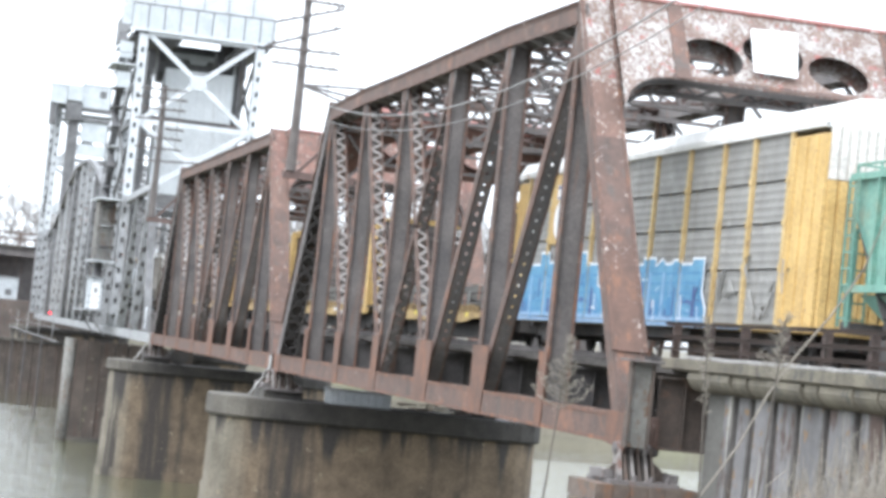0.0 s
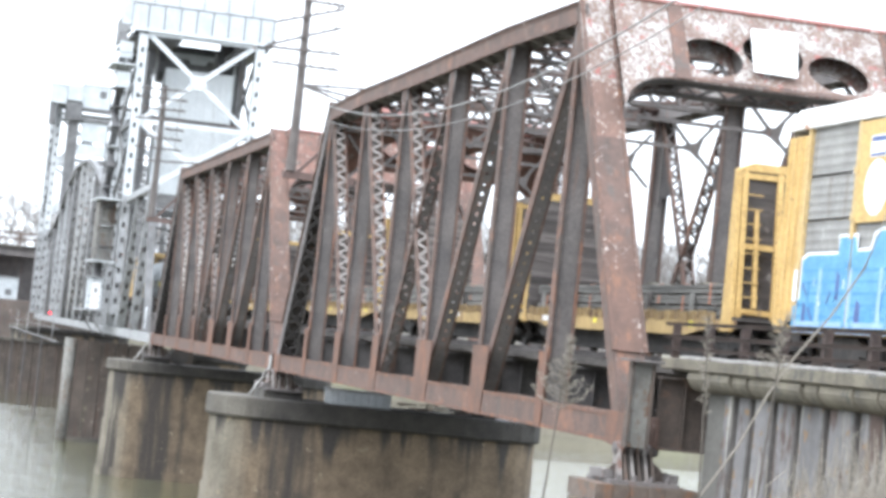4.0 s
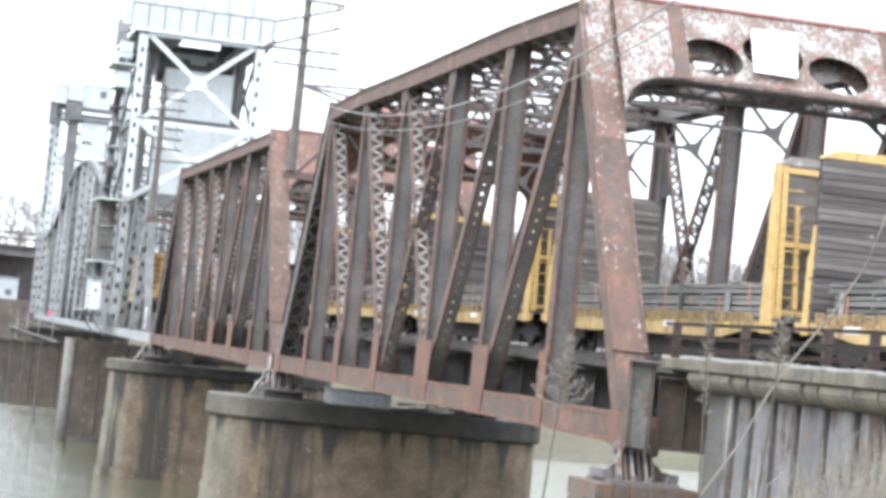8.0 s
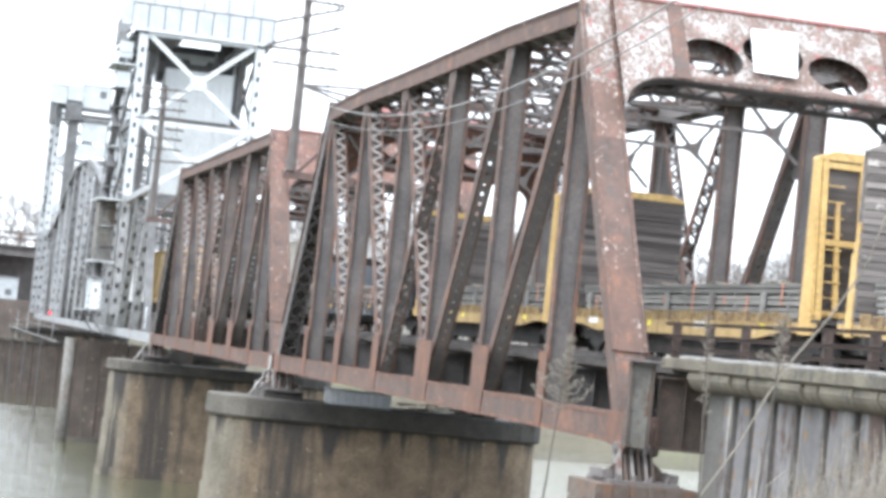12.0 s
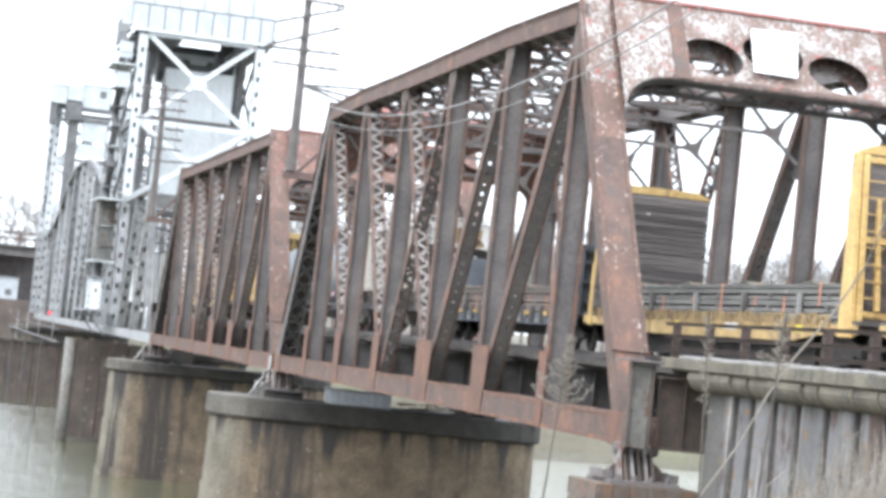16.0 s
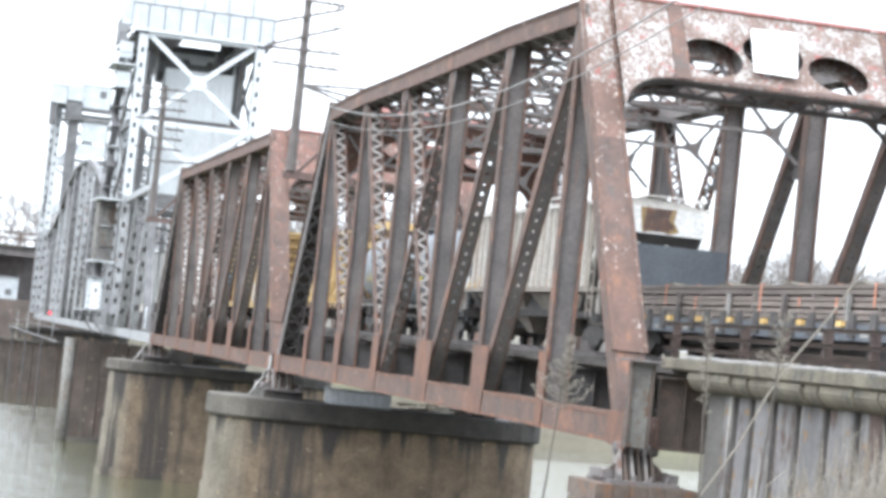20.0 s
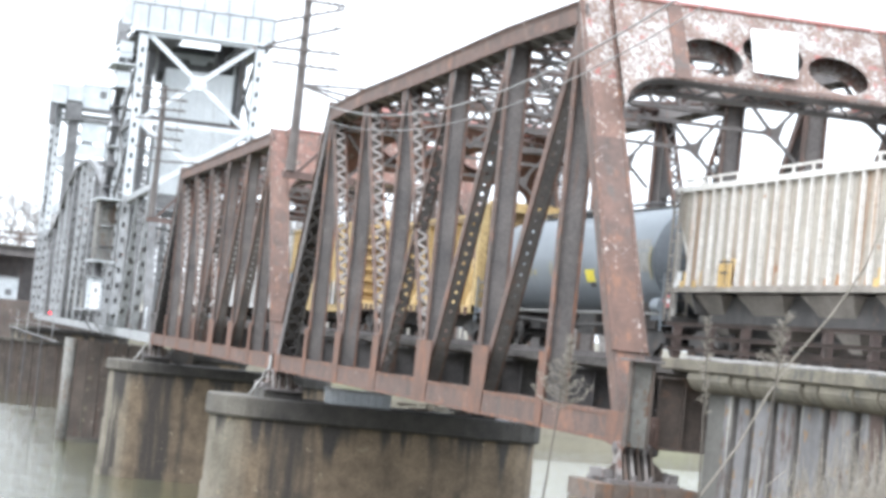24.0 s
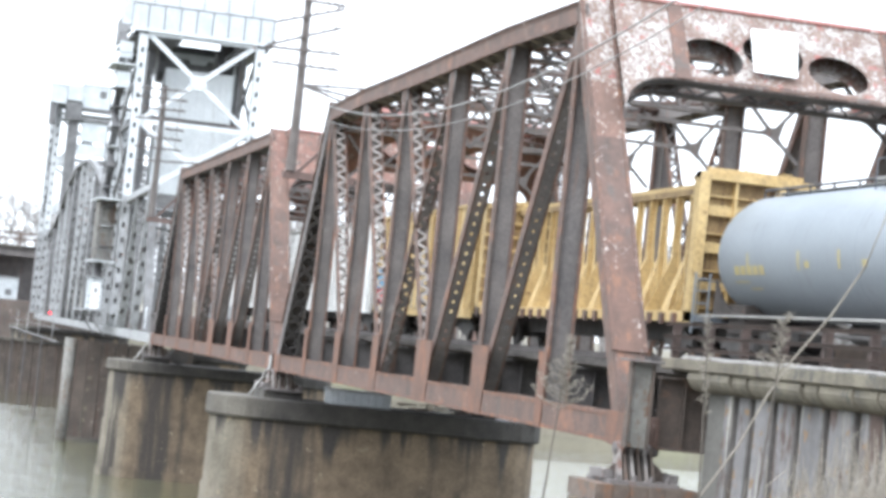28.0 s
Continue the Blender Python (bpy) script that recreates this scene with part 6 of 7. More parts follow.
            part("stroke", Geo().prism([(u - du - nu, z - dz - nz), (u + du - nu, z + dz - nz), (u + du * 0.9 + nu, z + dz * 0.9 + nz), (u - du + nu, z - dz + nz)], pl, -W - 0.0462 - 0.0001 * k, -W - 0.0405),
                 strokes.choice((NAVY, MIDBLUE, MIDBLUE, PALEBLUE, WHITESPRAY)), gr)
    rnd = random.Random(5)
    for k in range(9):
        u = WORD_B - 8.6 - k * 0.55
        z = rnd.uniform(1.2, 2.4)
        pts = [(-W - 0.03, u + rnd.uniform(-0.3, 0.3), z + rnd.uniform(-0.45, 0.45)) for q in range(4)]
        part("scrawl", Geo().tube(pts, 0.035, 5), GALV, gr, "faint pale scrawl")
    coupler(car, L)
    for s in (-1, 1):
        bogie(car, s * (L - 3.2))
    return car


def bulkhead(car, s, inner, cap_yellow, rnd):
    """Timber-faced end wall in a yellow steel frame; s is the end on which it stands."""
    back = 0.80 if s < 0 else 0.46
    W, TOP = 1.70, 4.86
    timber = TIMBER if cap_yellow else PALETIMBER
    lean = 0.38

    def off(z):
        """How far the raking back frame stands behind the planks at height z."""
        return lean + (back - lean) * (TOP - z) / (TOP - 0.78)
    bh = part("bulkhead", Geo().box(-W + 0.03, W - 0.03, *sorted((s * (inner + 0.21), s * (inner + 0.32))), 1.16, TOP), timber, car, "timber-lined bulkhead in a yellow steel frame")
    if s < 0:
        flank = [(0.10, TOP), (lean, TOP), (back, 0.78), (0.10, 0.78)]
    else:
        flank = [(0.12, 3.3), (0.24, 3.3), (0.33, 2.64), (back - 0.04, 2.60), (back, 0.78), (0.12, 0.78)]
    for x in (-W + 0.05, W - 0.05):
        part("side_plate", Geo().prism([(s * (inner + u), w) for u, w in flank], lambda u, w, t: (t, u, w), x - 0.05, x + 0.05), YELLOW, bh, "yellow steel side plate")
    part("backing", Geo().box(-W + 0.13, W - 0.13, *sorted((s * (inner + 0.12), s * (inner + 0.20))), 1.16, TOP), timber, bh)
    n = 23
    plank = [finish("plank", Geo().box(-W + 0.02, W - 0.02, -0.045, 0.045, 0.0, (TOP - 1.2) / n - 0.016), timber)]
    for k in range(n):
        again("plank", plank[0], bh, pose(rnd.uniform(-0.012, 0.012), s * (inner + 0.06) + rnd.uniform(-0.022, 0.022), 1.2 + k * (TOP - 1.2) / n, 0, rnd.uniform(-0.25, 0.25)))
    capm = YELLOW if cap_yellow else timber
    part("cap", Geo().prism([(-W, TOP + 0.002), (W, TOP + 0.002), (W - 0.05, TOP + 0.06), (W - 0.42, TOP + 0.22), (-W + 0.42, TOP + 0.22), (-W + 0.05, TOP + 0.06)], lambda u, w, t: (u, t, w), *sorted((s * (inner + 0.02), s * (inner + 0.36)))), capm, bh)
    # raking back frame: posts, cross bars, ladder
    for x in (-W + 0.20, -0.55, 0.55, W - 0.20):
        part("back_post", Geo().beam((x, s * (inner + off(TOP) - 0.05), TOP - 0.02), (x, s * (inner + off(1.145) - 0.05), 1.145), 0.14, 0.13), YELLOW, bh)
    for z in (1.30, 2.95, TOP - 0.12):
        part("cross_bar", Geo().box(-W + 0.11, W - 0.11, *sorted((s * (inner + off(z) - 0.11), s * (inner + off(z) - 0.01))), z - 0.07, z + 0.07), YELLOW, bh)
    for k in range(9):
        z = 1.3 + k * 0.37
        part("rung", Geo().box(-W + 0.28, -W + 0.68, *sorted((s * (inner + off(z) + 0.02), s * (inner + off(z) + 0.05))), z - 0.015, z + 0.015), YELLOW, bh)
    g = Geo()
    for x in (-1.1, 0, 1.1):
        g.beam((x, s * (inner + 0.30), 3.9), (x, s * (inner + back - 0.06), 1.4), 0.10, 0.12)
    part("brace", g, YELLOW, bh)
    return bh


def beam_load(middle, length, z0, material, seed, label):
    load = thing("beam_load", label, "steel beams", pose(TRACK_X, middle, RAIL), "beam loads")
    CARS.append((load, middle))
    rnd = random.Random(seed)
    for r in range(3):
        z = z0 + 0.05 + r * 0.285
        for k in range(7):
            x = -1.42 + k * 0.41
            a, b = -length / 2 + rnd.uniform(0, 0.5), length / 2 - rnd.uniform(0, 0.5)
            i_shape = [(0, 0), (0.38, 0), (0.38, 0.09), (0.33, 0.10), (0.33, 0.13), (0.38, 0.14), (0.38, 0.225), (0, 0.225), (0, 0.14), (0.05, 0.13), (0.05, 0.10), (0, 0.09)]
            g = Geo().prism(i_shape, lambda u, w, t: (x + u, t, z + w), a, b)
            part("beam", g, material, load)
        for k in range(10):
            y = -length / 2 + 0.9 + k * (length - 1.8) / 9
            part("dunnage", Geo().box(-1.5, 1.5, y - 0.07, y + 0.07, z - 0.06, z - 0.002), TIMBER, load)
            if r == 1 and k % 2:
                part("stake", Geo().box(-1.55, -1.47, y - 0.28, y - 0.16, z0 + 0.002, z0 + 0.62), GALV if k % 4 == 1 else TIMBER, load)
    for k in range(8):
        y = -length / 2 + 1.3 + k * (length - 2.6) / 7 + rnd.uniform(-0.3, 0.3)
        lo = z0 + 0.05 + (0 if k % 2 else 0.285)
        g = Geo().box(-1.44, -1.425, y - 0.035, y + 0.035, lo - 0.01, z0 + (0.55 if k % 3 else 0.86))
        g.beam((-1.43, y, z0 + 0.865), (-0.5, y + 0.9, z0 + 0.865), 0.08, 0.01, side=(0, 1, 0))
        part("strap", g, ORANGE, load, "orange lashing strap")
    for k in range(4):
        y = -length / 2 + 2 + k * 4.3
        part("wrapper", Geo().prism([(y, z0 + 0.868), (y + 0.25, z0 + 0.93), (y + 0.6, z0 + 0.90), (y + 0.95, z0 + 0.868)], lambda u, w, t: (t, u, w), -1.35, 0.4), PALECON, load, "pale crumpled wrapping")
    return load


def bulkhead_flat(middle, cap_yellow, seed):
    car = rail_car("bulkhead_flat_car", "yellow bulkhead flat car with weathered timber end walls", middle, "bulkhead flat cars")
    rnd = random.Random(seed)
    L, W = 10.2, 1.66
    part("side_sill", Geo().prism([(-L, 1.06), (-L, 0.84), (-8.0, 0.80), (-6.6, 0.64), (6.6, 0.64), (8.0, 0.80), (L, 0.84), (L, 1.06)], lambda u, w, t: (t, u, w), -W, -W + 0.08), DIRTYYELLOW, car, "rust-streaked yellow side sill")
    part("side_sill", Geo().box(W - 0.08, W, -L, L, 0.66, 1.06), YELLOW, car)
    part("centre_sill", Geo().box(-0.4, 0.4, -L, L, 0.45, 1.0).box(-0.9, 0.9, -6.3, 6.3, 0.12, 0.66), CARBLACK, car)
    part("deck", Geo().box(-W, W, -L, L, 1.062, 1.14), TIMBER, car, "dark timber deck")
    pocket = finish("stake_pocket", Geo().box(-0.06, 0.0, -0.24, -0.17, 1.02, 1.27).box(-0.06, 0.0, 0.17, 0.24, 1.02, 1.27).box(-0.06, 0.0, -0.17, 0.17, 1.22, 1.27).box(-0.02, 0.0, -0.17, 0.17, 1.02, 1.22), OCHRE)
    for k in range(26):
        again("stake_pocket", pocket, car, pose(-W - 0.002, -8.6 + k * 0.688, 0.02 * ((k * 5) % 3) - 0.02))
    for k, y in enumerate((-7.2, -3.0, 1.4, 6.4)):
        part("data_plate", Geo().box(-W - 0.008, -W - 0.002, y, y + (0.9 if k % 2 else 0.35), 0.84, 1.0), SIGNWHITE if k % 2 else STICKER, car)
    bulkhead(car, -1, 9.25, cap_yellow, rnd)
    far = bulkhead(car, 1, 9.25, cap_yellow, rnd)
    if middle < 40:
        for j in range(6):
            x, z = 0.90 + 0.46 * (j % 2), 4.77 - (0, 0.16, 0.50)[j // 2]
            part("stencil_mark", Geo().box(x, x + 0.34, 9.215, 9.225, z - 0.09, z), SIGNWHITE, far)
    coupler(car, L)
    for s in (-1, 1):
        bogie(car, s * (L - 2.0))
    beam_load(middle, 18.0, 1.142, STEELBEAM, seed + 3, "three layers of dark steel beams strapped on a flat car")
    return car


def slate_flat(middle):
    car = rail_car("bulkhead_flat_car", "dark slate flat car with low steel end walls", middle, "bulkhead flat cars")
    L, W = 10.1, 1.64
    part("side_sill", Geo().box(-W, -W + 0.08, -L, L, 0.70, 1.06), SLATE, car)
    part("side_sill", Geo().box(W - 0.08, W, -L, L, 0.70, 1.06), SLATE, car)
    part("centre_sill", Geo().box(-0.4, 0.4, -L, L, 0.45, 1.0), CARBLACK, car)
    part("deck", Geo().box(-W, W, -L, L, 1.062, 1.12), TIMBER, car)
    for k in range(16):
        y = -8.7 + k * 1.16
        part("stake_pocket", Geo().box(-W - 0.07, -W - 0.002, y - 0.16, y + 0.16, 0.76, 1.3), CARBLACK, car)
        if k % 2:
            part("tie_down", Geo().box(-W - 0.09, -W - 0.002, y + 0.45, y + 0.78, 1.0, 1.13), YELLOW, car, "yellow tie-down")
        else:
            part("data_plate", Geo().box(-W - 0.008, -W - 0.002, y + 0.3, y + 0.75, 0.78, 0.88), GALV, car)
    for s in (-1, 1):
        bh = part("bulkhead", Geo().box(-1.62, 1.62, *sorted((s * 9.65, s * 9.72)), 1.125, 3.25), SLATE, car, "flat slate-blue steel end wall")
        for x in (-1.56, 1.56):
            part("end_post", Geo().box(x - 0.09, x + 0.09, *sorted((s * 9.73, s * 10.02)), 1.125, 3.25), SLATE, bh)
        for z in (1.5, 2.1, 2.7, 3.1):
            part("reflector", Geo().box(-1.662, -1.652, *sorted((s * 9.80, s * 9.95)), z - 0.12, z + 0.10), SIGNWHITE if s > 0 else SLATE, bh)
            part("rib", Geo().box(-1.45, 1.45, *sorted((s * 9.73, s * 9.90)), z - 0.05, z + 0.05), SLATE, bh)
    coupler(car, L)
    for s in (-1, 1):
        bogie(car, s * (L - 1.9))
    beam_load(middle, 18.9, 1.125, BROWNBEAM, 31, "three layers of brown steel beams with orange straps")
    return car


def covered_hopper(middle, half, paint, label, eave=4.5, tags=True, sheet=None, chute=None):
    car = rail_car("covered_hopper_car", label, middle, "covered hopper cars")
    W, L, bot = 1.60, half, 1.86
    sheet, chute = sheet or paint, chute or paint
    part("body", Geo().prism([(-L + 0.05, eave), (-L + 0.05, eave - 0.8), (-L + 1.7, bot), (L - 1.7, bot), (L - 0.05, eave - 0.8), (L - 0.05, eave)],
                             lambda u, w, t: (t, u, w), -W + 0.04, W - 0.04), paint, car)
    for s in (-1, 1):
        part("side_sheet", Geo().prism([(-L + 0.02, eave), (-L + 0.06, eave - 0.7), (-L + 1.05, bot + 1.1), (-L + 1.15, bot), (L - 1.15, bot), (L - 1.05, bot + 1.1), (L - 0.06, eave - 0.7), (L - 0.02, eave)],
                                       lambda u, w, t: (t, u, w), *sorted((s * (W - 0.039), s * W))), sheet, car)
    n = int(2 * L / 0.72)
    rib = finish("side_rib", Geo().box(-0.10, 0.0, -0.045, 0.045, bot + 0.06, eave - 0.05), paint)
    for k in range(2, n - 1):
        for s in (-1, 1):
            again("side_rib", rib, car, pose(s * (W + 0.001), -L + 2 * L * k / n, 0, 0, 0, 0 if s < 0 else 180))
    part("top_chord", Geo().box(-W - 0.11, -W - 0.002, -L, L, eave - 0.05, eave + 0.1).box(W + 0.002, W + 0.11, -L, L, eave - 0.05, eave + 0.1), paint, car)
    part("side_sill", Geo().box(-W - 0.11, -W - 0.002, -L, L, bot - 0.1, bot + 0.06).box(W + 0.002, W + 0.11, -L, L, bot - 0.1, bot + 0.06), chute, car)
    part("roof", Geo().rings([[(x, y, z) for x, z in ((-W, eave + 0.002), (-1.0, eave + 0.20), (0, eave + 0.27), (1.0, eave + 0.20), (W, eave + 0.002))] for y in (-L + 0.02, L - 0.02)]), paint, car)
    g = Geo()
    for s in (-1, 1):
        g.box(s * 1.52 - 0.03, s * 1.52 + 0.03, -L - 0.1, L + 0.1, eave + 0.30, eave + 0.35)
        for k in range(int(2 * L / 1.25) + 1):
            y = -L + 0.2 + k * 1.25
            g.box(s * 1.52 - 0.025, s * 1.52 + 0.025, y, y + 0.06, eave + 0.02, eave + 0.30)
        g.box(-1.49, 1.49, s * (L + 0.07) - 0.03, s * (L + 0.07) + 0.03, eave + 0.30, eave + 0.35)
    g.box(-0.3, 0.3, -L - 0.04, L + 0.04, eave + 0.30, eave + 0.33)
    part("roof_rail", g, HOPPERW if sheet is not paint else paint, car)
    for s in (-1, 1):
        ya, yb = sorted((s * L, s * (L - 0.04)))
        part("end_sheet", Geo().box(-W, W, ya, yb, eave - 0.8, eave + 0.002), WHITE if sheet is not paint else paint, car)
        part("rust_patch", Geo().prism([(-0.30, eave - 0.04), (0.5, eave - 0.02), (0.42, eave - 0.35), (0.62, eave - 0.52), (0.56, eave - 0.68), (0.48, eave - 0.6), (0.42, eave - 0.79), (0.30, eave - 0.7), (0.05, eave - 0.76), (-0.2, eave - 0.66), (-0.28, eave - 0.79), (-0.38, eave - 0.6), (-0.34, eave - 0.4)], lambda u, w, t: (u, t, w), *sorted((s * (L + 0.004), s * (L + 0.01)))), RUST, car)
        part("rust_stain", Geo().prism([(-0.5, eave - 0.02), (0.66, eave - 0.02), (0.60, eave - 0.4), (0.78, eave - 0.7), (0.5, eave - 0.78), (0.1, eave - 0.72), (-0.4, eave - 0.78), (-0.46, eave - 0.4)], lambda u, w, t: (u, t, w), *sorted((s * (L + 0.001), s * (L + 0.003)))), OCHRE, car)
        part("slope_sheet", Geo().beam((0, s * (L - 0.05), eave - 0.8), (0, s * (L - 2.0), 1.2), 2 * W - 0.12, 0.06), CARBLACK, car)
        part("end_sill", Geo().box(-W, W, *sorted((s * (L - 0.4), s * (L + 0.12))), 0.86, 1.12), CARBLACK, car)
        for x in (-W + 0.1, -0.45, 0.45, W - 0.1):
            part("end_post", Geo().box(x - 0.05, x + 0.05, *sorted((s * (L - 0.14), s * (L - 0.04))), 1.12, eave - 1.1), paint, car)
        ladder(car, -W + 0.28, s * (L + 0.06), 1.0, eave, 0.46, False, chute, 9)
        ladder(car, -W - 0.14, s * (L - 0.3), 1.0, eave, 0.46, True, chute, 9)
    for k in range(4):
        c = -L + 2 * L * (k + 0.5) / 4
        h = L / 4 * 0.72
        part("hopper", Geo().rings([[(-W + 0.1, c - h, bot - 0.14), (W - 0.1, c - h, bot - 0.14), (W - 0.1, c + h, bot - 0.14), (-W + 0.1, c + h, bot - 0.14)],
                                    [(-0.6, c - 0.3, 0.45), (0.6, c - 0.3, 0.45), (0.6, c + 0.3, 0.45), (-0.6, c + 0.3, 0.45)]]), chute, car)
    # black box added to fill the shaded gaps between the bays
    part("bay_wall", Geo().box(-W + 0.45, W - 0.45, -L + 1.2, L - 1.2, 1.0, bot - 0.141), CARBLACK, car, "black box in place of the shade between the hopper bays")
    part("centre_sill", Geo().box(-0.3, 0.3, -L - 0.1, L + 0.1, 0.62, 1.0), CARBLACK, car)
    if tags:
        rnd = random.Random(int(middle))
        for k in range(2, n - 1):
            if rnd.random() < 0.55:
                u = -L + 2 * L * k / n
                a_, h_ = rnd.uniform(0.15, 0.42), rnd.uniform(0.12, 0.3)
                part("rust_patch", Geo().prism([(u + 0.06, bot + 0.062), (u + 0.1 + a_, bot + 0.062), (u + 0.08 + a_ * 0.8, bot + 0.06 + h_), (u + 0.1, bot + 0.06 + h_ * 0.7)], lambda u_, w, t: (t, u_, w), -W - 0.008, -W - 0.002), RUSTORANGE, car)
        for y, a, m in ((L - 4.4, 1.0, STICKER), (L - 0.75, 0.25, SIGNWHITE), (L - 2.3, 0.3, STICKER), (L - 1.3, 0.3, STICKER), (-L + 3.0, 0.4, STICKER)):
            g = Geo()
            for q in range(3 if a > 0.9 else 1):
                u = y - 0.55 + q * 0.37 if a > 0.9 else y
                g.box(-W - 0.116, -W - 0.112, u, u + 0.30, bot + 0.02, bot + (0.62 if a > 0.9 else 0.2))
                g.box(-W - 0.006, -W - 0.002, u - 0.04, u + 0.34, bot + 0.08, bot + (0.75 if a > 0.9 else 0.45))
            part("graffiti", g, YELLOW if m is STICKER else m, car, "yellow spray-painted scrawl" if a > 0.9 else "")
            if a > 0.9:
                part("graffiti_edge", Geo().box(-W - 0.121, -W - 0.117, y - 0.56, y - 0.50, bot + 0.1, bot + 0.7).box(-W - 0.121, -W - 0.117, y - 0.05, y + 0.0, bot + 0.1, bot + 0.75).box(-W - 0.121, -W - 0.117, y - 0.2, y + 0.3, bot + 0.36, bot + 0.42).box(-W - 0.121, -W - 0.117, y - 0.5, y + 0.5, bot + 0.64, bot + 0.69), CARBLACK, car)
    coupler(car, L + 0.1)
    for s in (-1, 1):
        bogie(car, s * (L - 1.6))
    return car


def tank_car(middle):
    car = rail_car("tank_car", "grey-blue tank car with yellow marks", middle)
    R, L, zc = 1.61, 10.25, 2.78
    rings = []
    ys_ = [(-L, 0.02), (-L + 0.06, 0.28), (-L + 0.19, 0.5), (-L + 0.44, 0.72), (-L + 0.8, 0.89), (-L + 1.16, 0.97), (-L + 1.45, 1.0), (-L / 2, 1.0), (0, 1.0)]
    ys_ = ys_ + [(-y, r) for y, r in reversed(ys_[:-1])]
    for y, r in ys_:
        rings.append([(R * r * math.cos(2 * math.pi * k / 40), y, zc + R * r * math.sin(2 * math.pi * k / 40)) for k in range(40)])
    part("tank_shell", Geo().rings(rings), TANK, car, smooth=True)
    head = [[(R * (r + 0.004) * math.cos(2 * math.pi * k / 40), y - 0.004, zc + R * (r + 0.004) * math.sin(2 * math.pi * k / 40)) for k in range(40)] for y, r in ys_[:6]]
    part("tank_head", Geo().rings(head, caps=False), SLATE, car, "dark tank head", smooth=True)
    # outlet box, pipe and reservoirs added unseen, to darken the gap below
    part("outlet_box", Geo().box(-0.55, 0.55, -0.9, 0.9, 0.55, 1.36), CARBLACK, car)
    part("brake_pipe", Geo().tube([(-0.9, -L + 3.4, 0.95), (-0.9, -1.2, 0.8), (-0.9, 1.2, 0.8), (-0.9, L - 3.4, 0.95)], 0.06, 6), CARBLACK, car)
    part("brake_reservoir", Geo().tube([(0.5, 2.2, 1.0), (0.5, 4.4, 1.0)], 0.3, 12), CARBLACK, car)
    part("brake_reservoir", Geo().tube([(-0.4, -4.6, 1.0), (-0.4, -3.0, 1.0)], 0.28, 12), CARBLACK, car)
    for y in (-L + 1.47, 0.3, L - 1.47):
        part("weld_seam", Geo().rings([[((R + d) * math.cos(2 * math.pi * k / 40), y + e, zc + (R + d) * math.sin(2 * math.pi * k / 40)) for k in range(40)] for e, d in ((-0.03, 0.001), (-0.02, 0.006), (0.02, 0.006), (0.03, 0.001))], caps=False), TANK, car, smooth=True)

    def decal(name, y0, y1, z0, z1, m, parent=car, lift=0.008):
        g = Geo()
        rows_ = []
        for k in range(5):
            z = z0 + (z1 - z0) * k / 4
            x = -math.sqrt(max(0.01, (R + lift) ** 2 - (z - zc) ** 2))
            rows_.append([(x, y0, z), (x, y1, z)])
        g.rings(rows_, close=False, caps=False)
        return part(name, g, m, parent)
    c = middle + 0.32
    decal("sticker", 160.4 - c, 161.3 - c, 2.09, 2.45, STICKER)
    decal("sticker_shadow", 160.5 - c, 161.0 - c, 1.94, 2.06, CARBLACK)
    decal("black_patch", 156.68 - c, 158.15 - c, 2.33, 2.84, CARBLACK)
    decal("label", 157.25 - c, 157.6 - c, 1.95, 2.24, GALV)
    decal("pale_patch", 155.1 - c, 156.6 - c, 2.35, 2.92, GALV)
    decal("pale_patch", 155.15 - c, 156.7 - c, 2.97, 3.27, GALV)
    decal("yellow_mark", 154.95 - c, 155.06 - c, 2.13, 3.08, FADEDMARK)
    for y in (158.5, 162.2, 165.1, 167.5, 170.8):
        decal("yellow_mark", y - c - 0.06, y - c + 0.07, 2.30, 2.74, FADEDMARK)
    for y in (163.7, 167.0):
        decal("yellow_mark", y - c - 0.14, y - c + 0.14, 2.34, 2.5, FADEDMARK)
    for j in range(5):
        decal("yellow_mark", 169.75 - c + j * 0.42, 170.08 - c + j * 0.42, 2.21, 2.43, FADEDMARK)
    decal("yellow_mark", 170.9 - c, 171.9 - c, 2.02, 2.06, FADEDMARK)
    decal("yellow_mark", 170.2 - c, 171.0 - c, 1.86, 1.90, FADEDMARK)
    dome = part("dome", Geo().tube([(0, 0, zc + R - 0.1), (0, 0, zc + R + 0.62)], 0.50, 20).tube([(0, 0, zc + R + 0.622), (0, 0, zc + R + 0.70)], 0.54, 20), DECKSTEEL, car, "dark valve housing on top")
    g = Geo()
    for x in (-0.8, 0.8):
        for y in (-1.3, 1.3):
            g.tube([(x, y, zc + R - 0.2), (x, y, zc + R + 0.5)], 0.018, 6)
        g.tube([(x, -1.3, zc + R + 0.5), (x, 1.3, zc + R + 0.5)], 0.018, 6)
    part("handrail", g, SLATE, car)
    part("walkway", Geo().box(-0.8, 0.8, -1.3, 1.3, zc + R + 0.02, zc + R + 0.06).box(-0.28, 0.28, -L + 1.5, L - 1.5, zc + R + 0.03, zc + R + 0.07), GALV, car)
    crest = Geo()
    for x in (-0.45, 0.45):
        crest.tube([(x, -L + 1.2, zc + R + 0.13), (x, L - 1.2, zc + R + 0.13)], 0.04, 6)
        for k in range(13):
            y = -L + 1.2 + k * (2 * L - 2.4) / 12
            crest.tube([(x, y, zc + R - 0.12), (x, y, zc + R + 0.13)], 0.03, 5)
    part("crest_rail", crest, DECKSTEEL, car, "dark rail along the crest of the tank")
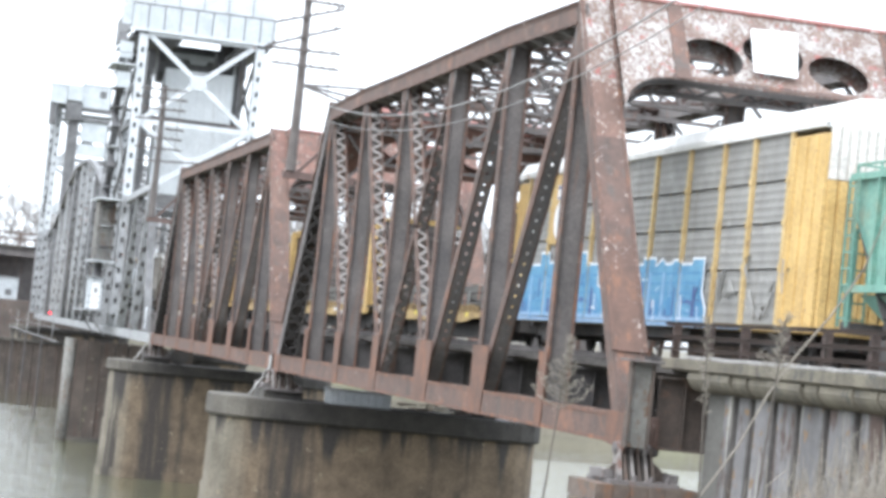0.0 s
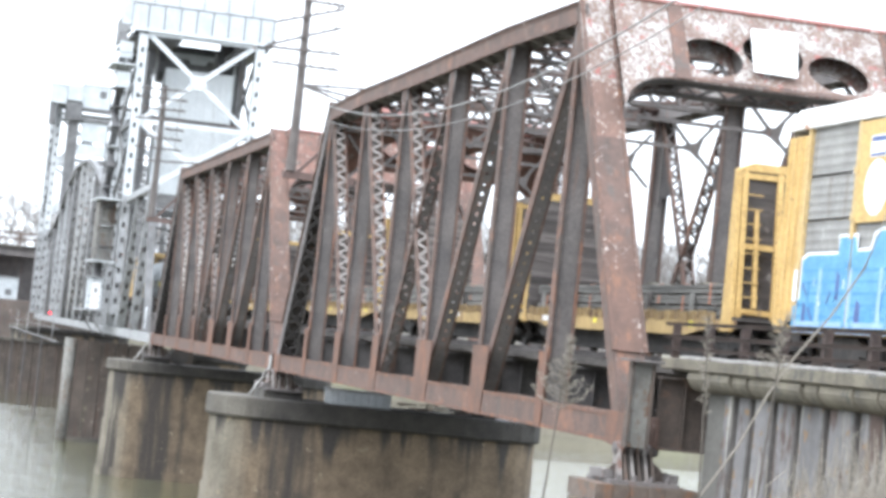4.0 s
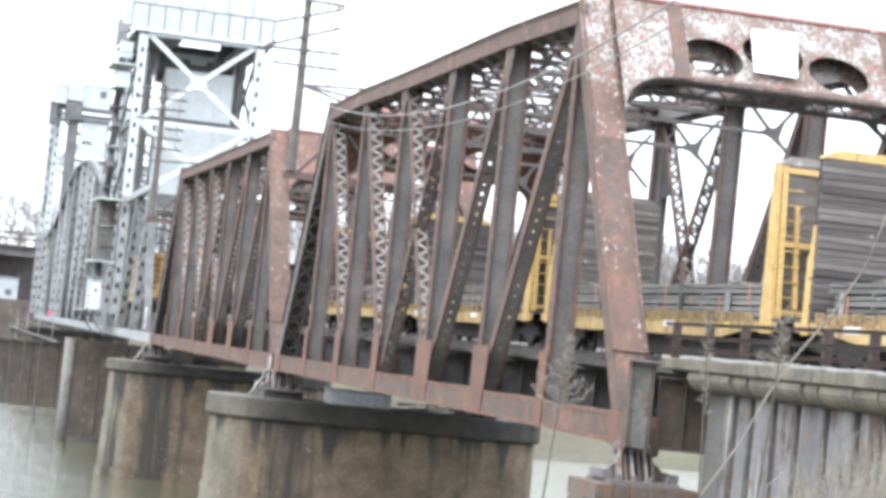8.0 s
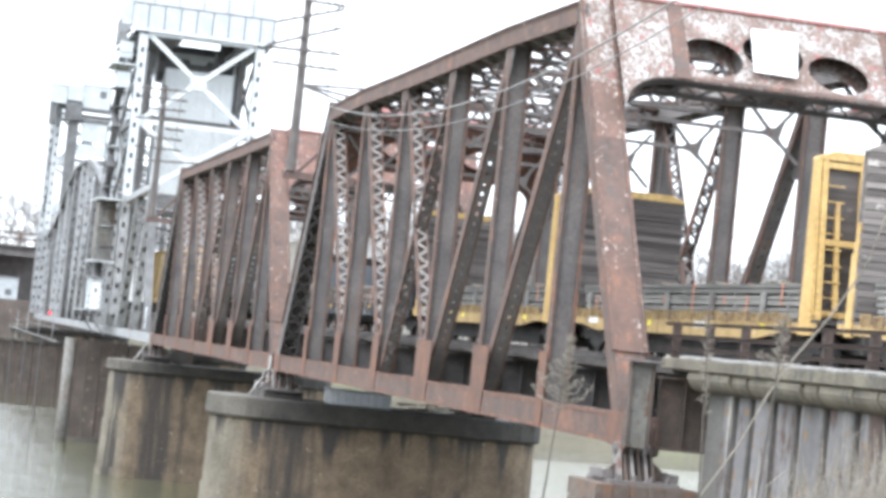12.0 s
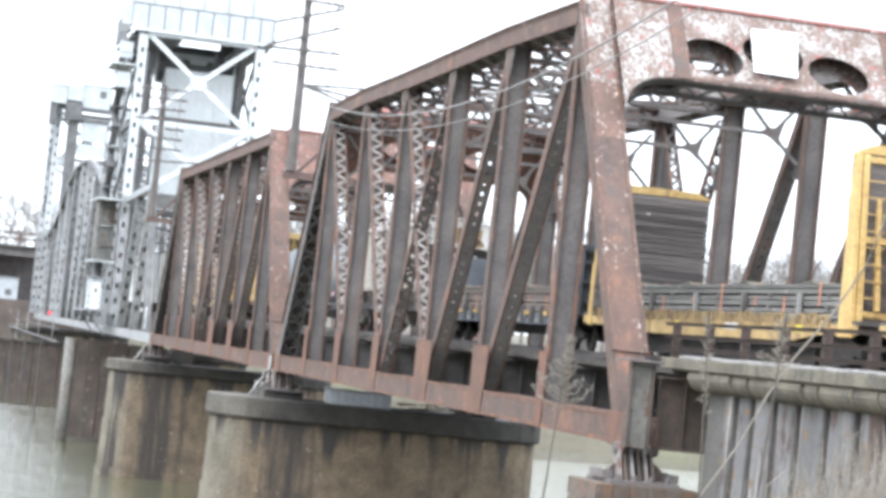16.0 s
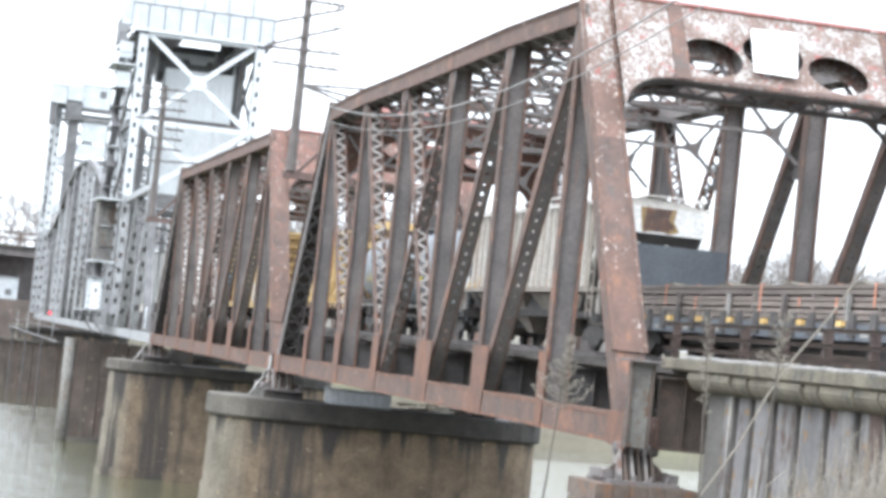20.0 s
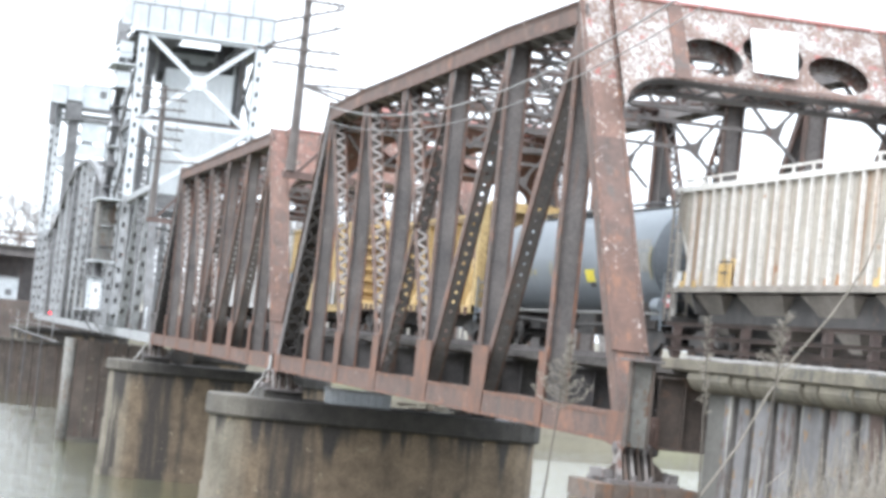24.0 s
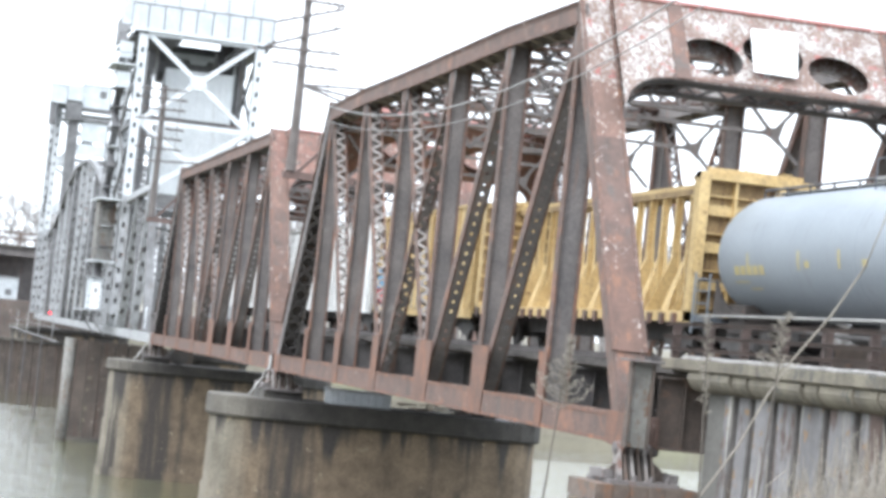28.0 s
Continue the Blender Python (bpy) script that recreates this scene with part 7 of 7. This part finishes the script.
    for s in (-1, 1):
        for x in (-1.28, 1.22):
            part("bolster_web", Geo().prism([(s * (L - 0.35), 1.15), (s * (L - 0.42), 2.15), (s * (L - 0.62), 1.95), (s * (L - 1.0), 1.62), (s * (L - 1.7), 1.36), (s * (L - 3.2), 1.15)], lambda u, w, t: (t, u, w), x, x + 0.06), TANKWEB, car, "web plate below the tank end with shadow in its colour")
    g = Geo()
    for x in (-1.55, 1.55):
        g.tube([(x, -L + 0.2, 1.16), (x, L - 0.2, 1.16)], 0.035, 8)
    part("side_rail", g, GALV, car, "pale running rail along the tank")
    for s in (-1, 1):
        part("saddle", Geo().box(-1.2, 1.2, *sorted((s * (L - 2.6), s * (L - 1.4))), 0.75, 1.5), TANKWEB, car)
        part("end_platform", Geo().box(-1.55, 1.55, *sorted((s * (L - 0.9), s * (L + 0.35))), 1.0, 1.14), SLATE, car)
        part("draft_sill", Geo().box(-0.3, 0.3, *sorted((s * (L - 4), s * (L + 0.3))), 0.62, 1.0), CARBLACK, car)
        ladder(car, -1.42, s * (L + 0.2), 0.7, 2.3, 0.4, False, TANK, 5)
        g = Geo()
        for x in (-1.5, 1.5):
            g.tube([(x, s * (L + 0.28), 1.1), (x, s * (L + 0.28), 2.1), (x, s * (L - 0.5), 2.1)], 0.025, 6)
        g.tube([(-1.5, s * (L + 0.28), 2.1), (1.5, s * (L + 0.28), 2.1)], 0.025, 6)
        part("end_rail", g, SLATE, car)
        bogie(car, s * (L - 1.9))
    for y, z in ((155.7, 1.63), (153.15, 1.52)):
        pl = part("placard", Geo().prism([(0, -0.2), (0.38, 0), (0, 0.2), (-0.38, 0)], lambda u, w, t: (t, y - c + u, z + w), -1.60, -1.585), REDMARK, car)
        part("placard_mark", Geo().box(-1.606, -1.601, y - c - 0.24, y - c + 0.24, z - 0.05, z + 0.05), SIGNWHITE, pl)
    part("brake_cylinder", Geo().tube([(-1.25, 154.4 - c, 1.42), (-1.25, 155.1 - c, 1.42)], 0.22, 14), TANK, car)
    coupler(car, L + 0.3)
    return car


def centre_beam(middle):
    car = rail_car("centre_beam_flat_car", "empty faded-yellow centre-beam flat car with ribbed end walls", middle, "centre-beam flat cars")
    L, W, TOP = 11.65, 1.62, 4.95
    part("side_sill", Geo().box(-W, -W + 0.1, -L, L, 0.98, 1.26), PALEYELLOW, car)
    part("side_sill", Geo().box(W - 0.1, W, -L, L, 0.98, 1.26), PALEYELLOW, car)
    part("deck", Geo().box(-W + 0.1, W - 0.1, -L, L, 1.1, 1.2), PALEYELLOW, car)
    part("centre_sill", Geo().box(-0.4, 0.4, -L, L, 0.5, 1.1), CARBLACK, car)
    top = part("top_beam", Geo().box(-0.42, 0.42, -L + 0.5, L - 0.5, TOP - 0.12, TOP), PALEYELLOW, car)
    for x in (-0.42, 0.36):
        # brown lips stand in for the shade on the beam's underside
        part("lip", Geo().box(x, x + 0.06, -L + 0.5, L - 0.5, TOP - 0.30, TOP - 0.122), OCHRE, top, "brown lower lip with underside shade in its colour")
    # centre wall: plate with a tall slit in each bay, posts and raking fins on it
    bay = 1.2
    holes = []
    for k in range(int((2 * L - 2.4) / bay) + 1):
        y = -L + 1.2 + k * bay
        m = 0.02 * ((k * 3) % 4)
        holes.append([(y + u, w) for u, w in ((0.0, 2.15 + m * 4), (0.20, 2.8), (0.38, 3.5), (0.40, 4.2), (0.26, 4.72 - m), (-0.26, 4.72 - m), (-0.40, 4.1), (-0.36, 3.4), (-0.18, 2.75))])
    part("centre_wall", plate_with_holes([(-L + 0.5, 1.2), (L - 0.5, 1.2), (L - 0.5, TOP - 0.13), (-L + 0.5, TOP - 0.13)], holes, lambda u, w, t: (t, u, w), -0.27, -0.24), PALEYELLOW, car)
    fin = finish("fin", Geo().prism([(-0.271, 3.25), (-0.271, 1.22), (-1.2, 1.22)], lambda u, w, t: (u, t + (w - 1.22) * 0.10, w), -0.025, 0.025), PALEYELLOW)
    rib = finish("post", Geo().prism([(-0.16, 1.2), (0.16, 1.2), (0.07, 3.2), (0.07, TOP - 0.13), (-0.07, TOP - 0.13), (-0.07, 3.2)], lambda u, w, t: (t, u, w), -0.40, -0.271), PALEYELLOW)
    sail = finish("gusset", Geo().prism([(-0.30, 1.21), (0.34, 1.21), (0.06, 3.05), (0.0, 3.05)], lambda u, w, t: (t - (3.05 - w) * 0.3, u, w), -0.30, -0.28), PALEYELLOW)
    for k in range(len(holes) - 1):
        y = -L + 1.2 + (k + 0.5) * bay
        again("post", rib, car, pose(0, y, 0))
        again("gusset", sail, car, pose(0, y + 0.16, 0))
        if k % 2:
            again("fin", fin, car, pose(0, y - 0.35, 0))
    pocket = finish("winch", Geo().box(-0.09, 0.0, -0.14, 0.14, 0.9, 1.2), RUST)
    for k in range(22):
        again("winch", pocket, car, pose(-W - 0.002, -L + 1 + k * 1.03, 0))
    for s in (-1, 1):
        a, b = sorted((s * (L - 0.5), s * (L - 0.42)))
        bh = part("end_wall", Geo().box(-W, W, a, b, 1.2, TOP), OCHRE, car, "brown recessed end panels")
        for x in (-W + 0.09, W - 0.09):
            part("corner_post", Geo().box(x - 0.09 - (0.1 if x > 0 else 0), x + 0.09 + (0.1 if x < 0 else 0), *sorted((s * (L - 0.41), s * L)), 1.0, TOP + 0.06), PALEYELLOW, bh)
        part("head_beam", Geo().box(-W, W, *sorted((s * (L - 0.41), s * (L - 0.05))), TOP - 0.14, TOP + 0.05), PALEYELLOW, bh)
        for x in (-0.55, 0.75):
            part("end_post", Geo().box(x - (0.03 if x < 0 else 0.1), x + (0.03 if x < 0 else 0.1), *sorted((s * (L - 0.41), s * (L - 0.08))), 1.0, TOP), PALEYELLOW, bh)
        for k in range(8):
            z = 1.35 + k * 0.5
            part("end_rib", Geo().box(-W + 0.28, W - 0.28, *sorted((s * (L - 0.41), s * (L - 0.22))), z + 0.02, z + (0.30 if k % 2 else 0.06)), PALEYELLOW, bh)
            part("inner_rib", Geo().box(-W, W, *sorted((s * (L - 0.64), s * (L - 0.505))), z - 0.06, z + 0.06), PALEYELLOW, bh)
        for x in (-0.3, 0.7):
            part("grab_iron", Geo().tube([(x, s * (L - 0.3), TOP + 0.05), (x, s * (L - 0.3), TOP + 0.24), (x + 0.35, s * (L - 0.3), TOP + 0.24), (x + 0.35, s * (L - 0.3), TOP + 0.05)], 0.018, 6), PALEYELLOW, bh)
    coupler(car, L)
    for s in (-1, 1):
        bogie(car, s * (L - 2.1))
    return car


def box_car(middle, half, paint, top, label, ribs, door):
    car = rail_car("box_car", label, middle, "box cars")
    W, L, bot = 1.55, half, 1.05
    part("body", Geo().box(-W + 0.05, W - 0.05, -L + 0.06, L - 0.06, bot, top), paint, car)
    part("roof", Geo().rings([[(-W - 0.04, y, top - 0.06), (-W - 0.04, y, top + 0.04), (0, y, top + 0.26), (W + 0.04, y, top + 0.04), (W + 0.04, y, top - 0.06)] for y in (-L, L)]), GALV if paint is BOXWHITE else paint, car)
    part("side_sill", Geo().box(-W, -W + 0.1, -L, L, bot - 0.25, bot + 0.1).box(W - 0.1, W, -L, L, bot - 0.25, bot + 0.1), paint, car)
    part("underframe", Geo().box(-0.5, 0.5, -L, L, 0.5, bot - 0.01), CARBLACK, car)
    n = int(2 * L / ribs)
    rib = finish("side_rib", Geo().box(-0.06, 0.0, -0.06, 0.06, bot + 0.1, top - 0.06), paint)
    for k in range(n + 1):
        y = -L + 0.08 + (2 * L - 0.16) * k / n
        if abs(y) > door / 2 + 0.1:
            for s in (-1, 1):
                again("side_rib", rib, car, pose(s * (W - 0.05), y, 0, 0, 0, 0 if s < 0 else 180))
    for s in (-1, 1):
        leaf = part("side_door", Geo().box(*sorted((s * (W - 0.045), s * (W + 0.06))), -door / 2, door / 2, bot + 0.08, top - 0.2), paint, car)
        for y in (-door * 0.3, 0.0, door * 0.3):
            part("lock_bar", Geo().tube([(s * (W + 0.08), y, bot), (s * (W + 0.08), y, top - 0.25)], 0.025, 6), GALV, leaf)
        for k in range(9):
            z = bot + 0.2 + k * (top - bot - 0.4) / 8
            part("end_rib", Geo().prism([(-W + 0.1, z - 0.1), (W - 0.1, z - 0.1), (W - 0.1, z + 0.04), (-W + 0.1, z + 0.04)], lambda u, w, t: (u, t, w), *sorted((s * (L - 0.06), s * (L + 0.03)))), paint, car)
        part("end_wall", Geo().box(-W + 0.03, W - 0.03, *sorted((s * (L - 0.12), s * (L - 0.058))), bot, top - 0.02), paint, car)
        ladder(car, -W - 0.06, s * (L - 0.35), 0.9, top * 0.6, 0.42, True, paint, 7)
        bogie(car, s * (L - 2.2))
    coupler(car, L)
    return car


covered_hopper(-12.1, 8.2, TEAL, "faded teal covered hopper car with rust stains", eave=4.3, tags=False)
autorack(11.24)
bulkhead_flat(37.5, True, 1)
bulkhead_flat(59.2, False, 2)
bulkhead_flat(80.95, True, 3)
bulkhead_flat(102.65, True, 4)
slate_flat(123.95)
covered_hopper(144.2, 8.45, HOPPERW, "dirty white covered hopper car streaked with rust", sheet=HOPPERP, chute=CHUTE)
tank_car(163.65)
centre_beam(186.1)
yellow_box = box_car(207.45, 8.75, PALEYELLOW, 5.0, "faded yellow box car with ribbed ends and graffiti", 1.0, 2.9)
tag = part("graffiti", Geo().box(-1.632, -1.626, 6.5, 8.2, 1.9, 2.75), BLUE, yellow_box, "blue and red spray-painted square")
part("patch", Geo().box(-1.632, -1.626, 6.6, 8.1, 1.2, 1.88), REDMARK, tag)
for k in range(6):
    part("letter", Geo().prism([(-5.6 + k * 0.55, 1.15), (-5.15 + k * 0.55, 1.15), (-5.2 + k * 0.55, 2.3), (-5.5 + k * 0.55, 2.2)], lambda u, w, t: (t, u, w), -1.632, -1.626), SIGNWHITE if k % 2 else CARBLACK, tag)
box_car(228.4, 11.2, BOXWHITE, 4.95, "smooth white box car with a wide side door", 3.2, 3.6)
box_car(252.3, 11.2, BOXWHITE, 4.95, "smooth white box car with a wide side door", 3.2, 3.6)

# ---- dry weeds, brush and a stay cable on the near bank ----


def weed(base, tip, bush, seed, label, stem=0.007, fan=0):
    """A dry stalk with short side sprays along its upper part."""
    rnd = random.Random(seed)
    w = thing("dry_weed", label, "weed", None, "dry weeds")
    base, tip = Vector(base), Vector(tip)
    bend = Vector((rnd.uniform(-0.02, 0.02), 0, 0))
    mid = base.lerp(tip, 0.5) + bend
    part("stalk", Geo().tube([base, base.lerp(mid, 0.5) + bend * 0.5, mid, mid.lerp(tip, 0.6), tip], stem, 6, 0.003), STALK, w, "dark woody stalk")
    lo, reach, n = bush
    g = Geo()
    for k in range(n):
        f = lo + (1 - lo) * k / n
        p = base.lerp(mid, f * 2) if f < 0.5 else mid.lerp(tip, f * 2 - 1)
        a = rnd.uniform(0, 2 * math.pi)
        size = reach * (1.15 - 0.8 * (f - lo) / (1 - lo)) * rnd.uniform(0.6, 1.1)
        q = p + Vector((math.cos(a) * size, math.sin(a) * size, size * rnd.uniform(0.3, 0.9)))
        g.tube([p, p.lerp(q, 0.5) + Vector((0, 0, -0.01)), q], 0.0017, 4, 0.001)
        for j in range(9):
            h = p.lerp(q, 0.25 + 0.08 * j)
            e = h + Vector((rnd.uniform(-1, 1), rnd.uniform(-1, 1), rnd.uniform(-0.3, 1))) * 0.024
            g.tube([h, e], 0.0015, 3, 0.001)
    part("seed_sprays", g, STRAW, w)
    # long fronds that fan out low on the spire
    fronds = Geo()
    for k in range(fan):
        f = 0.845 + 0.10 * (k // 2) / (fan / 2)
        p = base.lerp(tip, f)
        way = -1 if k % 2 else 1
        size = 0.125 * (1.1 - 0.75 * (k // 2) / (fan / 2))
        q = p + Vector((way * size * rnd.uniform(0.65, 0.95), rnd.uniform(-0.5, 0.5) * size, size * rnd.uniform(0.35, 0.95)))
        m = p.lerp(q, 0.55) + Vector((way * size * 0.18, 0, -size * 0.10))
        fronds.tube([p, m, q], 0.0028, 5, 0.0013)
        for j in range(11):
            h = m.lerp(q, j / 11) if j > 5 else p.lerp(m, 0.35 + j / 9)
            fronds.tube([h, h + Vector((rnd.uniform(-1, 1), rnd.uniform(-1, 1), rnd.uniform(-0.2, 1))) * 0.022], 0.0018, 3, 0.001)
    if fan:
        tagged(part("fronds", fronds, STRAW, w), kind="stuff")
    return w


weed((-13.91, -41.77, -0.36), (-13.813, -41.844, 1.61), (0.86, 0.035, 40), 1, "dry feathery weed standing on the near bank", 0.006, 16)
weed((-13.17, -41.93, -0.36), (-13.242, -41.983, 1.77), (0.80, 0.035, 18), 2, "thin dry weed stalk with small seed heads")
weed((-13.02, -42.0, -0.36), (-12.917, -42.06, 1.80), (0.87, 0.105, 26), 3, "bushy dry weed standing on the near bank", 0.006)
brush = thing("dry_brush", "tangle of dry leafless brush on the near bank", "brush", None, kind="stuff")
rnd = random.Random(5)
g = Geo()
for k in range(520):
    x = -12.92 + rnd.random() ** 0.7 * 0.80
    y = -42.2 + rnd.uniform(-0.5, 0.5)
    p = Vector((x, y, -0.36))
    top = 1.02 + (x + 12.86) * 0.50 + rnd.uniform(-0.25, 0.10)
    q = Vector((x + rnd.uniform(-0.18, 0.18), y + rnd.uniform(-0.2, 0.2), top))
    m_ = p.lerp(q, 0.55) + Vector((rnd.uniform(-0.08, 0.08), 0, 0))
    g.tube([p, m_, q], 0.0036, 3, 0.0018)
    for j in range(5):
        h = m_.lerp(q, j / 5)
        g.tube([h, h + Vector((rnd.uniform(-0.12, 0.12), rnd.uniform(-0.1, 0.1), rnd.uniform(0.02, 0.14)))], 0.0024, 3, 0.001)
part("stems", g, STRAW, brush)
single("stay_cable", Geo().tube([(-13.62, -41.82, 0.18), (-13.2, -41.959, 0.975), (-13.061, -42.002, 1.216), (-12.96, -42.036, 1.448), (-12.872, -42.063, 1.613),
                                (-12.732, -42.104, 1.818), (-12.612, -42.141, 2.041), (-12.546, -42.166, 2.27), (-12.44, -42.2, 2.85)], 0.0046, 8), STRAW, "pale slack stay cable in front of the approach", "cable", smooth=True)

# ---- motion ----


def gone(t):
    """How far the train has come after t seconds; it slows a little."""
    return 6.17 * t - 0.0059 * t * t


def motions():
    for car, middle in CARS:
        walk(car, [(t, pose(TRACK_X, middle - gone(t), RAIL)) for t in (0, 4, 8, 12, 16, 20, 24, 28)])
    for wheel, dy in WHEELS:
        walk(wheel, [(k / 10, pose(0, dy, 0.42, math.degrees(gone(k / 10) / 0.42))) for k in range(281)])


motions()
